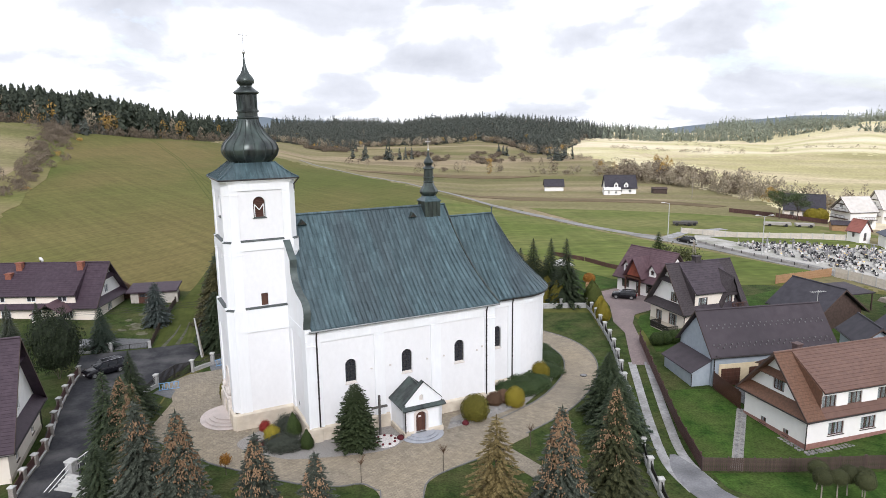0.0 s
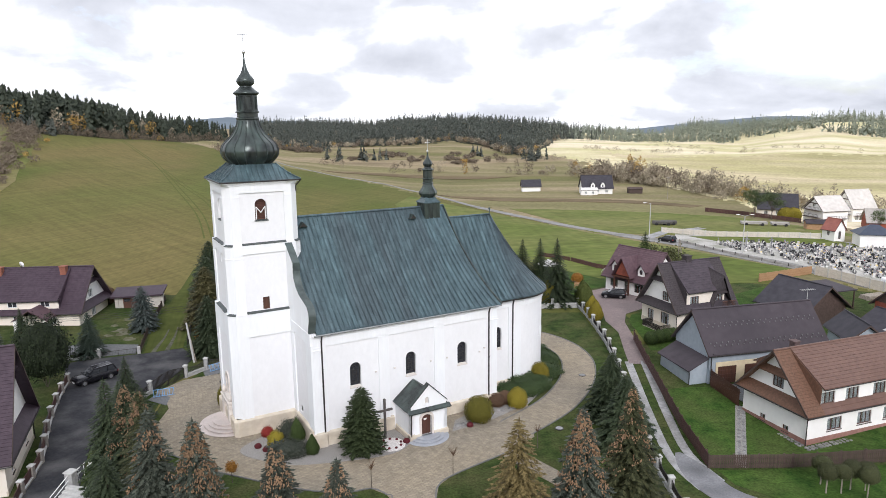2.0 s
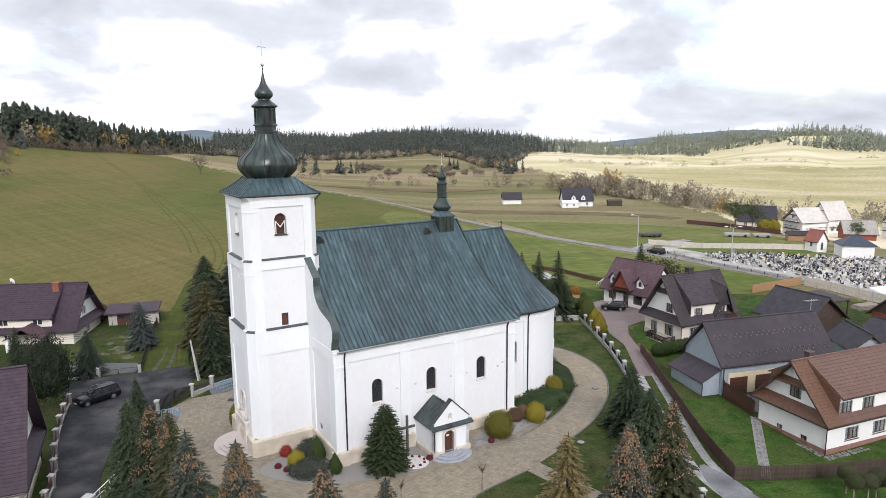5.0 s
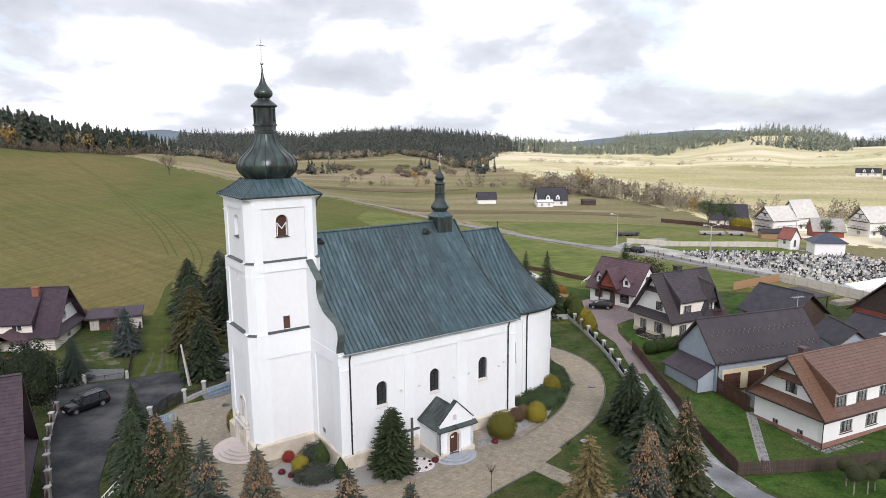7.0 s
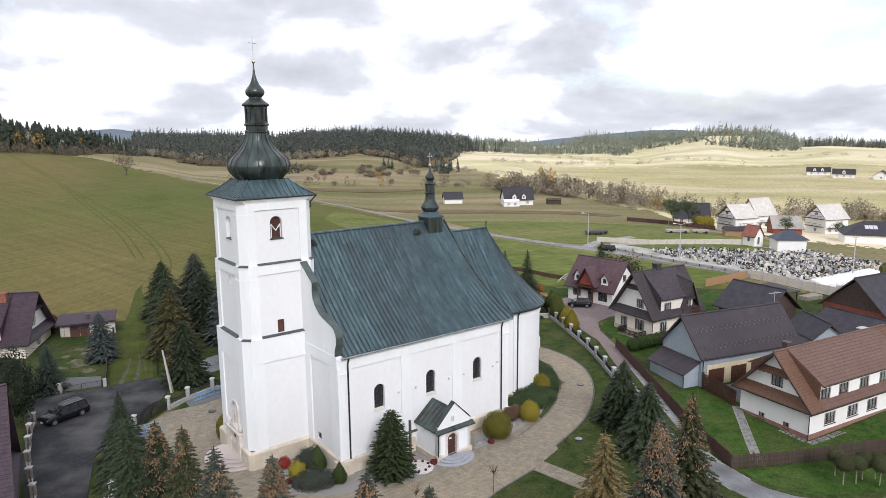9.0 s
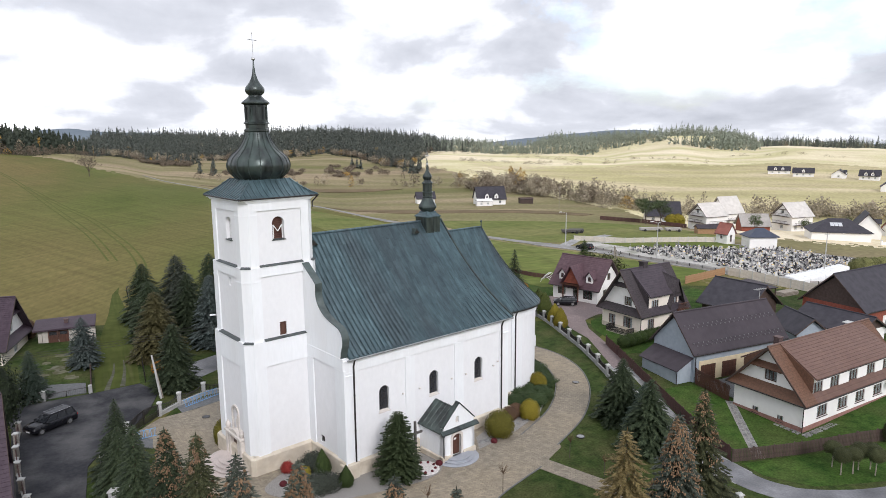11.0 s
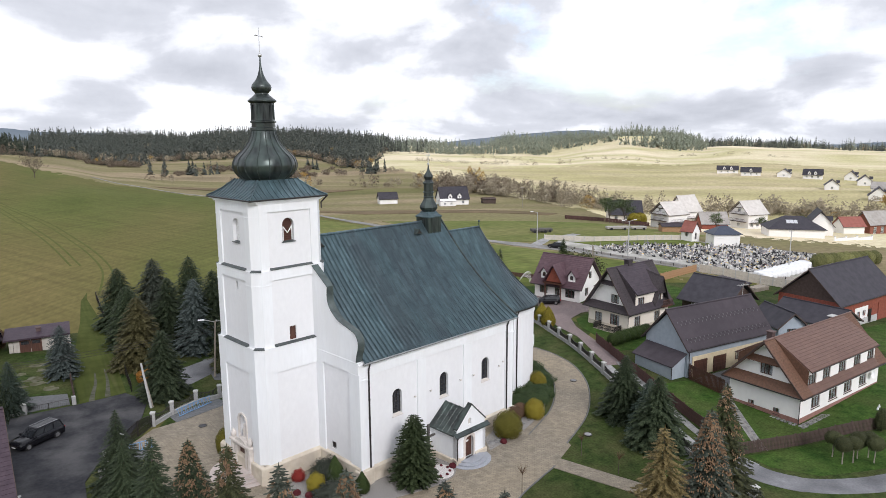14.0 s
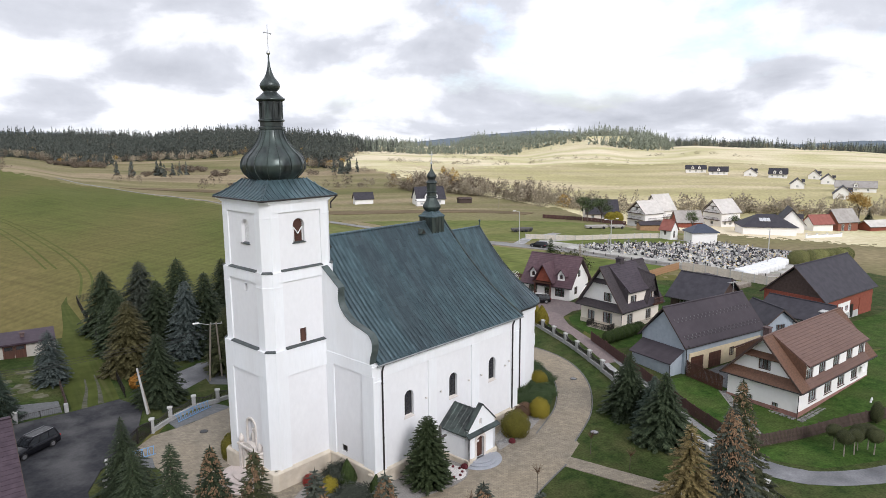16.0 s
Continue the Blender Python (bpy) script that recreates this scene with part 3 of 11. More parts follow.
def wall(bm, m, s0, s1, zb, top, openings=(), thick=0.4):
    """A wall along x from s0 to s1, its outer face at y = 0 and its inner at y = thick, under the line top [(s, z), ...],
    with openings (middle, width, sill, head, rise of the arch) that go through it."""
    def ztop(s):
        return float(np.interp(s, [p[0] for p in top], [p[1] for p in top]))

    def head(o, s):
        c, w, b, t, r = o
        return t - r + r * math.sqrt(max(0.0, 1 - ((s - c) / (w / 2)) ** 2)) if r else t
    cuts = {s0, s1, *(p[0] for p in top if s0 < p[0] < s1)}
    for c, w, b, t, r in openings:
        cuts |= {c - w / 2 * math.cos(math.pi * i / 10) for i in range(11)} if r else {c - w / 2, c + w / 2}
    cuts = sorted(cuts)
    faces = []

    def quad(*pts):
        faces.append([m @ Vector(p) for p in pts])
    for a, b in zip(cuts, cuts[1:]):
        if b - a < 1e-5:
            continue
        mid = (a + b) / 2
        o = next((o for o in openings if abs(mid - o[0]) < o[1] / 2), None)
        spans = [((zb, zb), (ztop(a), ztop(b)))] if o is None else [((zb, zb), (o[2], o[2])), ((head(o, a), head(o, b)), (ztop(a), ztop(b)))]
        for (la, lb), (ha, hb) in spans:
            for y in (0, thick):
                quad((a, y, la), (b, y, lb), (b, y, hb), (a, y, ha))
        quad((a, 0, ztop(a)), (b, 0, ztop(b)), (b, thick, ztop(b)), (a, thick, ztop(a)))
        quad((a, 0, zb), (b, 0, zb), (b, thick, zb), (a, thick, zb))
        if o:
            quad((a, 0, o[2]), (b, 0, o[2]), (b, thick, o[2]), (a, thick, o[2]))
            quad((a, 0, head(o, a)), (b, 0, head(o, b)), (b, thick, head(o, b)), (a, thick, head(o, a)))
    for o in openings:
        for s in (o[0] - o[1] / 2, o[0] + o[1] / 2):
            quad((s, 0, o[2]), (s, 0, head(o, s)), (s, thick, head(o, s)), (s, thick, o[2]))
    for s in (s0, s1):
        quad((s, 0, zb), (s, 0, ztop(s)), (s, thick, ztop(s)), (s, thick, zb))
    for f in faces:
        u = []
        for p in f:
            if all((p - q).length > 1e-4 for q in u):
                u.append(p)
        if len(u) > 2:
            face(bm, u)
    bmesh.ops.remove_doubles(bm, verts=bm.verts, dist=0.0005)
    return bm


def arch_outline(w, h, r, n=10):
    """The outline (x, z) of an opening w wide and h high with an arch of the rise r, from its sill's middle."""
    if not r:
        return [(-w / 2, 0), (w / 2, 0), (w / 2, h), (-w / 2, h)]
    return [(-w / 2, 0), (w / 2, 0)] + [(w / 2 * math.cos(math.pi * i / n), h - r + r * math.sin(math.pi * i / n)) for i in range(n + 1)]


def ring(bm, outer, inner, y0, y1):
    """A frame between two outlines (x, z) with as many points, from y0 to y1."""
    n = len(outer)
    v = [[bm.verts.new((p[0], y, p[1])) for p in o] for o in (outer, inner) for y in (y0, y1)]
    for i in range(n):
        j = (i + 1) % n
        for a, b in ((0, 1), (2, 3), (0, 2), (1, 3)):
            bm.faces.new((v[a][i], v[a][j], v[b][j], v[b][i]))
    return bm


def window(parent, m, w, h, rise=0.0, bars=(1, 0), frame_mat="white_paint", depth=0.12, pane_mat="glass", curtain=False, sill="", name="window"):
    """A window in an opening: its frame with bars, a pane, and where wanted a curtain and a sill. m: the sill's middle on the outer face."""
    fw = min(0.07, w * 0.08)
    o = arch_outline(w - 0.004, h, rise)
    k = max(0.2, (w - 2 * fw) / w)
    i = [(x * k, fw + (z) * (h - 2 * fw) / h) for x, z in o]
    bm = ring(B(), o, i, depth, depth + 0.07)
    for j in range(bars[0]):
        x = -w / 2 + w * (j + 1) / (bars[0] + 1)
        box(bm, x - fw * 0.6, x + fw * 0.6, depth + 0.008, depth + 0.06, fw * 0.5, h - fw * 0.5)
    for j in range(bars[1]):
        z = h * (j + 1) / (bars[1] + 1)
        box(bm, -w / 2 + fw * 0.5, w / 2 - fw * 0.5, depth + 0.012, depth + 0.055, z - fw * 0.4, z + fw * 0.4)
    win = part(name, bm, frame_mat, parent, m=m)
    part("pane", prism(B(), [(x * 0.985, z * 0.985 + 0.008 * h) for x, z in o], depth + 0.03, depth + 0.04, "y"), pane_mat, win)
    if curtain:
        bm, n = B(), 24
        pts = [(-w / 2 + w * q / n, depth + 0.16 + 0.03 * math.sin(q * 2.4)) for q in range(n + 1)]
        for side in ((0, 0.40), (0.60, 1.0)):
            sel = pts[int(side[0] * n):int(side[1] * n) + 1]
            for a, b in zip(sel, sel[1:]):
                face(bm, [(a[0], a[1], 0.02), (b[0], b[1], 0.02), (b[0], b[1], h - 0.02), (a[0], a[1], h - 0.02)])
        bmesh.ops.remove_doubles(bm, verts=bm.verts, dist=0.001)
        part("curtain", bm, "curtain", win, "white gathered net curtain")
    if sill:
        part("sill", box(B(), -w / 2 - 0.08, w / 2 + 0.08, -0.08, depth, -0.06, -0.004), sill, win)
    return win


def pieces(name, bm, material, parent=None, label="", m=None):
    """Links every separate piece of a bmesh as a part of its own."""
    seen, out = set(), []
    for v in list(bm.verts):
        if v in seen:
            continue
        stack, isle = [v], []
        seen.add(v)
        while stack:
            a = stack.pop()
            isle.append(a)
            for e in a.link_edges:
                b = e.other_vert(a)
                if b not in seen:
                    seen.add(b)
                    stack.append(b)
        one = B()
        at = {a: one.verts.new(a.co) for a in isle}
        for f in {f for a in isle for f in a.link_faces}:
            one.faces.new([at[a] for a in f.verts])
        out.append(part(name, one, material, parent, label if not out else "", **({"m": m} if m is not None else {})))
    return out


def shell(bm, rows, t):
    """One closed sheet, t thick, through rows of points."""
    n, k = len(rows), len(rows[0])
    top = [[bm.verts.new(p) for p in r] for r in rows]
    low = [[bm.verts.new((p[0], p[1], p[2] - t)) for p in r] for r in rows]
    for i in range(n - 1):
        for j in range(k - 1):
            bm.faces.new((top[i][j], top[i][j + 1], top[i + 1][j + 1], top[i + 1][j]))
            bm.faces.new((low[i + 1][j], low[i + 1][j + 1], low[i][j + 1], low[i][j]))
    for i in range(n - 1):
        for j in (0, k - 1):
            bm.faces.new((top[i][j], top[i + 1][j], low[i + 1][j], low[i][j]))
    for j in range(k - 1):
        for i in (0, n - 1):
            bm.faces.new((top[i][j], low[i][j], low[i][j + 1], top[i][j + 1]))
    bmesh.ops.recalc_face_normals(bm, faces=bm.faces)
    return bm


# ---- the lie of the land ----
AZ = np.array([-45, -33, -31, -28.5, -22, -18, -14, -10, -6, -3.5, -0.5, 3.3, 8, 12.5, 17.5, 20, 23.5, 26, 29, 32, 35, 38, 40, 44, 48, 56])
DIST = np.array([90, 200, 320, 450, 600, 800, 1050, 1500])


def near_rows():
    """Heights at the three nearest distances, for every bearing."""
    az, rows = [-45, -28, -17, -6, 4, 18, 30, 38, 56], [[0, 7.5, 15], [0, 6, 13], [0, 3.5, 7.5], [0, 0.5, 0], [0.3, 0, -4], [0.8, 0, -4], [0.5, 0, -3], [0.3, 0, -3], [0, 0, -2]]
    out = []
    for a in AZ:
        i = min(max(int(np.searchsorted(az, a)) - 1, 0), len(az) - 2)
        u = soft((a - az[i]) / (az[i + 1] - az[i]))
        out.append([rows[i][k] * (1 - u) + rows[i + 1][k] * u for k in range(3)])
    return out


def soft(t):
    return t * t * (3 - 2 * t)


FAR_ROWS = [[32, 36, 40, 40, 30], [32, 35.5, 38, 38, 30], [31, 35, 37, 37, 30], [24.5, 28, 29, 27, 20], [18.5, 22.5, 20, 18, 14], [13, 18, 14, 16, 12], [8, 11, 9, 18, 14], [2.5, 2, 5, 20, 14],
            [-1, 0, 4, 19, 14], [-2.5, 0, 5, 16, 12], [-4, 0, 7, 22, 18], [-5, 0, 9, 24, 20], [-5, -1.5, 4, 17.5, 12], [-5, 0, 5, 10, 6], [-5, -2, 2, 2, 0], [-5, -2, 1, 0.5, 0], [-5, -2.5, -2, 11, 6],
            [-4.5, -2.5, -4, 12, 6], [-4, -1, 1, 17, 10], [-4, -1, 4, 23, 14], [-3.5, -1, -1, 23, 14], [-3, 0, 1, 7, 4], [-3, 0, 5, 7, 4], [-3, -1, 3, 4, 1], [-3, -2, 1, 0, -2], [-3, -3, -3, -5, -4]]
LAND = np.array([a + b for a, b in zip(near_rows(), FAR_ROWS)])
# the ground falls away beyond the cemetery towards the stream
DROP = np.interp(AZ, [19, 26, 30, 48, 56], [0, 1.6, 4.4, 4.4, 3])
LAND = np.insert(LAND, 2, 0.5 * (LAND[:, 1] + LAND[:, 2]) - DROP, axis=1)
LAND[:, 3] -= 0.8 * DROP
LAND[:, 4] -= 0.25 * DROP
LAND[:, 1] -= np.interp(AZ, [31, 36, 48, 56], [0, 1.5, 2.4, 1.5])
DIST = np.insert(DIST, 2, 260)


def ground(x, y):
    """The height of the land."""
    d, az = math.hypot(x, y), math.degrees(math.atan2(x, y))
    if abs(az) > 90:
        return 0.0
    i = min(max(int(np.searchsorted(AZ, az)) - 1, 0), len(AZ) - 2)
    j = min(max(int(np.searchsorted(DIST, d)) - 1, 0), len(DIST) - 2)
    u = min(max((az - AZ[i]) / (AZ[i + 1] - AZ[i]), 0), 1)
    u = 0.5 * (u + soft(u))
    v = min(max((d - DIST[j]) / (DIST[j + 1] - DIST[j]), 0), 1)
    z = float((LAND[i, j] * (1 - u) + LAND[i + 1, j] * u) * (1 - v) + (LAND[i, j + 1] * (1 - u) + LAND[i + 1, j + 1] * u) * v)
    if d < 90:
        z *= soft(max(0.0, (d - 55) / 35))
    if d > 1250:
        z -= 160 * soft(min(1.0, (d - 1250) / 1600))
    z -= 0.45 * math.exp(-((x - 33) ** 2 + (y - 53) ** 2) / 220)
    edge = soft(min(max((90 - abs(az)) / 25, 0), 1))
    far = min(max((d - 130) / 300, 0), 1)
    z += far * 1.6 * noise.noise((x * 0.011, y * 0.011, 0.3)) + min(1, d / 900) ** 2 * 5 * noise.noise((x * 0.004, y * 0.004, 7))
    return z * edge if d < 1250 else z


def drape(name, pts, material, dz, step=0, kind="structure", label="", category=""):
    """A sheet over the land inside an outline (x, y), with a small edge of its own height."""
    bm = B()
    f = bm.faces.new([bm.verts.new((x, y, 0)) for x, y in pts])
    bmesh.ops.triangulate(bm, faces=[f])
    if step:
        for _ in range(12):
            long = [e for e in bm.edges if e.calc_length() > step]
            if not long:
                break
            bmesh.ops.subdivide_edges(bm, edges=long, cuts=1)
            bmesh.ops.triangulate(bm, faces=[f for f in bm.faces if len(f.verts) > 3])
    rim = [e for e in bm.edges if e.is_boundary]
    got = bmesh.ops.extrude_edge_only(bm, edges=rim)["geom"]
    low = {v for v in got if isinstance(v, bmesh.types.BMVert)}
    for v in bm.verts:
        v.co.z = ground(v.co.x, v.co.y) + (dz - 0.12 if v in low else dz)
    ob = part(name, bm, material)
    return tagged(ob, label, category, kind=kind)


def ribbon(pts, w):
    """The outline of a strip w wide along a line of (x, y)."""
    P = [Vector(p) for p in pts]
    left, right = [], []
    for i, p in enumerate(P):
        d = (P[min(i + 1, len(P) - 1)] - P[max(i - 1, 0)]).normalized()
        n = Vector((-d.y, d.x)) * (w / 2 if not isinstance(w, (list, tuple)) else w[i] / 2)
        left.append(tuple(p + n))
        right.append(tuple(p - n))
    return left + right[::-1]


def smooth_line(pts, n=6):
    """A rounded line through the given points."""
    P = [Vector(p) for p in pts]
    out = []
    for i in range(len(P) - 1):
        a, b, c, d = P[max(i - 1, 0)], P[i], P[i + 1], P[min(i + 2, len(P) - 1)]
        for k in range(n):
            t = k / n
            out.append(tuple(0.5 * ((2 * b) + (c - a) * t + (2 * a - 5 * b + 4 * c - d) * t * t + (3 * b - a - 3 * c + d) * t ** 3)))
    return out + [tuple(P[-1])]


def land_sheet():
    """The ground as one sheet out to the horizon."""
    bm = B()
    radii = [0, 10, 20] + [20 + 2.5 * k for k in range(1, 41)] + [120 * 1.0124 ** k for k in range(1, 217)] + [2000 * 1.2 ** k for k in range(6)]
    azs = list(range(-180, -70, 10)) + [-70 + 2.5 * k for k in range(14)] + [-35 + 0.3125 * k for k in range(304)] + [60 + 2.5 * k for k in range(8)] + list(range(80, 180, 10))
    grid = []
    rnd = random.Random(17)
    for r in radii[1:]:
        grid.append([bm.verts.new((r * math.sin(radians(a)), r * math.cos(radians(a)), ground(r * math.sin(radians(a)), r * math.cos(radians(a))))) for a in azs])
    c = bm.verts.new((0, 0, 0))
    n = len(azs)
    for i in range(n):
        bm.faces.new((c, grid[0][(i + 1) % n], grid[0][i]))
    for j in range(len(grid) - 1):
        for i in range(n):
            f = bm.faces.new((grid[j][i], grid[j][(i + 1) % n], grid[j + 1][(i + 1) % n], grid[j + 1][i]))
            p = f.calc_center_median()
            q = 1 + rnd.gauss(0, 0.012)
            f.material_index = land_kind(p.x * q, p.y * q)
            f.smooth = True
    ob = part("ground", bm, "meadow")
    for k in ("valley_grass", "sunlit_dry_field", "forest_floor", "slope_grass"):
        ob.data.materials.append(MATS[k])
    return tagged(ob, "meadows and fields of autumn grass rising to hills", "ground", kind="structure")


def land_kind(x, y):
    """0 meadow, 1 valley grass, 2 dry field paled for sunlight, 3 forest floor, 4 slope grass."""
    d, az = math.hypot(x, y), math.degrees(math.atan2(x, y))
    wob = 14 * noise.noise((x * 0.01, y * 0.01, 3))
    if wooded(x, y):
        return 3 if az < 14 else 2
    if az < -29 + 0.02 * wob and d > wob * 0.4 + float(np.interp(az, [-45, -33.5, -31, -29.5], [150, 225, 310, 470])):
        return 1
    if az < -20 or d < 130:
        return 0
    rim = float(np.interp(az, [-20, -15, -8, 0, 8, 14, 22], [560, 470, 400, 290, 205, 165, 135])) + wob
    if d < rim:
        return 0
    # painted sun: pale bands near and far, duller slope grass for cloud shade between
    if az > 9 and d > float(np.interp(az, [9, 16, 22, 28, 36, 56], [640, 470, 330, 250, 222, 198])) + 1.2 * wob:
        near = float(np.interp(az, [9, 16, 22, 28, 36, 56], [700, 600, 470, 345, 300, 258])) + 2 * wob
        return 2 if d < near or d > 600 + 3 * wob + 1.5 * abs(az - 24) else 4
    return 1


def wooded(x, y):
    """Whether a spot lies in one of the forests."""
    d, az = math.hypot(x, y), math.degrees(math.atan2(x, y))
    wob = 30 * noise.noise((x * 0.008, y * 0.008, 5))
    if az < -14:
        lo = float(np.interp(az, [-45, -33, -29.5, -28.5, -26, -22, -18, -14], [455, 460, 460, 455, 470, 495, 550, 660]))
        return lo + wob * 0.3 < d < lo + 260
    if d > 1450:
        return False
    near = float(np.interp(az, [-14, -10, -6, -1, 3, 6, 7.5, 9.5, 11, 12, 15, 20, 22, 24, 26, 28.5, 30, 33, 36, 38, 38.6, 44, 50, 58],
                           [700, 690, 700, 710, 760, 690, 620, 600, 690, 860, 900, 900, 860, 840, 820, 880, 930, 870, 840, 900, 1010, 1000, 980, 980]))
    return d > near + 0.6 * wob


land_sheet()
# ---- the church ----
CX, CY, CTURN = -12.0, 58.3, 26.4
church = thing("church", CX, CY, 0, CTURN, "white plastered church with a green copper roof and an onion-domed tower", "church")


def side(x, y, turn):
    return pose(x, y, 0, 0, 0, turn)


def nave():
    wins = [(3.65, 1.1, 5.15, 7.55, 0.55), (9.4, 1.1, 5.15, 7.55, 0.55), (15.2, 1.1, 5.15, 7.55, 0.55)]
    bm = wall(B(), side(0, 0.2, 0), -0.5, 19.3, -0.4, [(-0.5, 10.6), (19.3, 10.6)], wins, 0.8)
    wall(bm, side(19.2, 19.0, 180), 0, 19.7, -0.4, [(0, 10.6), (19.7, 10.6)], (), 0.8)
    wall(bm, side(19.3, 1.0, 90), 0, 17.2, -0.4, [(0, 10.4), (17.2, 10.4)], (), 0.6)
    body = part("nave_wall", bm, "plaster_panel", church, "white plastered wall with shallow recessed panels")
    bm = B()
    for a, b in ((-0.6, 0.84), (6.0, 7.05), (11.97, 13.1), (18.15, 19.36)):
        bevel_box(bm, a, b, 0.08, 0.24, 1.2, 9.66, 0.02)
    bevel_box(bm, -0.6, 19.36, 0.085, 0.24, 9.66, 10.62, 0.02)
    bevel_box(bm, -0.6, 19.44, 0.0, 0.24, 10.62, 10.78, 0.03)
    for a, b in ((-0.62, 0.5), (18.5, 19.40)):
        bevel_box(bm, a, b, 0.0, 0.24, 9.30, 9.42, 0.03)
    pieces("pilaster_strip", bm, "plaster", church)
    for c, w, b, t, r in wins:
        church_window(pose(c, 0.2, b), w, t - b, r)
    bm = B()
    plinth_run(bm, [(0.55, -0.06), (7.42, -0.06)], 1.42)
    plinth_run(bm, [(11.66, -0.06), (18.3, -0.06)], 1.30)
    bevel_box(bm, -0.95, 0.6, -0.25, 0.6, -0.4, 1.45, 0.06)
    bevel_box(bm, 18.3, 19.6, -0.22, 0.6, -0.4, 1.25, 0.06)
    pieces("plinth", bm, "plinth_stone", church, "sandstone plinth with stains")


def plinth_run(bm, line, h):
    """A plinth along a line in plan, its outer face on the line's right, with a sloping top."""
    for (x0, y0), (x1, y1) in zip(line, line[1:]):
        d = Vector((x1 - x0, y1 - y0)).normalized()
        n = Vector((-d.y, d.x))
        prof = [(0, -0.4), (0, h - 0.12), (0.06, h - 0.05), (0.34, h + 0.06), (0.5, h + 0.06), (0.5, -0.4)]
        rows = [[bm.verts.new((x + n.x * o, y + n.y * o, z)) for o, z in prof] for x, y in ((x0, y0), (x1, y1))]
        k = len(prof)
        for i in range(k):
            bm.faces.new((rows[0][i], rows[0][(i + 1) % k], rows[1][(i + 1) % k], rows[1][i]))
        bm.faces.new(rows[0])
        bm.faces.new(rows[1][::-1])


def church_window(m, w, h, r):
    o = arch_outline(w, h, r)
    i = [(x * 0.9, 0.05 + z * (h - 0.1) / h) for x, z in o]
    bm = ring(B(), o, i, 0.26, 0.34)
    for x in (-w / 6, w / 6):
        box(bm, x - 0.018, x + 0.018, 0.27, 0.33, 0.05, h - 0.08)
    for k in range(1, 6):
        z = h * k / 6
        hw = w / 2 - 0.05 if z < h - r else w / 2 * math.sqrt(max(0.02, 1 - ((z - h + r) / r) ** 2)) - 0.04
        box(bm, -hw, hw, 0.275, 0.325, z - 0.014, z + 0.014)
    for n in range(12):
        a0, a1 = 2 * math.pi * n / 12, 2 * math.pi * (n + 1) / 12
        face(bm, [(q * math.cos(a), 0.268, h * 0.55 + q * math.sin(a)) for q, a in ((0.19, a0), (0.25, a0), (0.25, a1), (0.19, a1))])
    win = part("window", bm, "dark_metal", church, "arched window with dark leaded panes", m=m)
    part("pane", prism(B(), [(x * 0.98, z * 0.99) for x, z in o], 0.30, 0.31, "y"), "lead_glass", win)
    bm = B()
    prism(bm, [(0.30, 0.10), (-0.08, -0.03), (-0.08, -0.07), (0.30, -0.03)], -w / 2 - 0.07, w / 2 + 0.07, "x")
    part("sill", bm, "pale_stone", win)


RIDGE_V, RIDGE_Z, EAVE_V, EAVE_Z = 9.55, 20.2, -0.2, 10.92


def slope_line(v_top, z_top, v_low, z_low, n=10, sag=0.055, kick=0.25):
    """The curve of a bell-cast roof from its ridge to its eave."""
    out = []
    for k in range(n + 1):
        s = k / n
        out.append((v_top + (v_low - v_top) * s, z_top + (z_low - z_top) * (s + sag * math.sin(math.pi * s)) + kick * max(0, s - 0.86) / 0.14 * (1 - s) ))
    return out


def seam_strip(bm, u_top, u_low, w_top, w_low, prof, mirror=None):
    """One pan of a standing-seam roof with its upstand, following a roof's curve."""
    n = len(prof) - 1
    rows = []
    for k, (v, z) in enumerate(prof):
        s = (k / n) ** 2.4
        u, w = u_top + (u_low - u_top) * s, w_top + (w_low - w_top) * s
        rows.append([bm.verts.new(p) for p in ((u, v, z + 0.11), (u + 0.07, v, z + 0.11), (u + 0.08, v, z), (u + w, v, z), (u + w, v, z - 0.06))])
    for a, b in zip(rows, rows[1:]):
        for i in range(4):
            bm.faces.new((a[i], b[i], b[i + 1], a[i + 1]))
    return bm


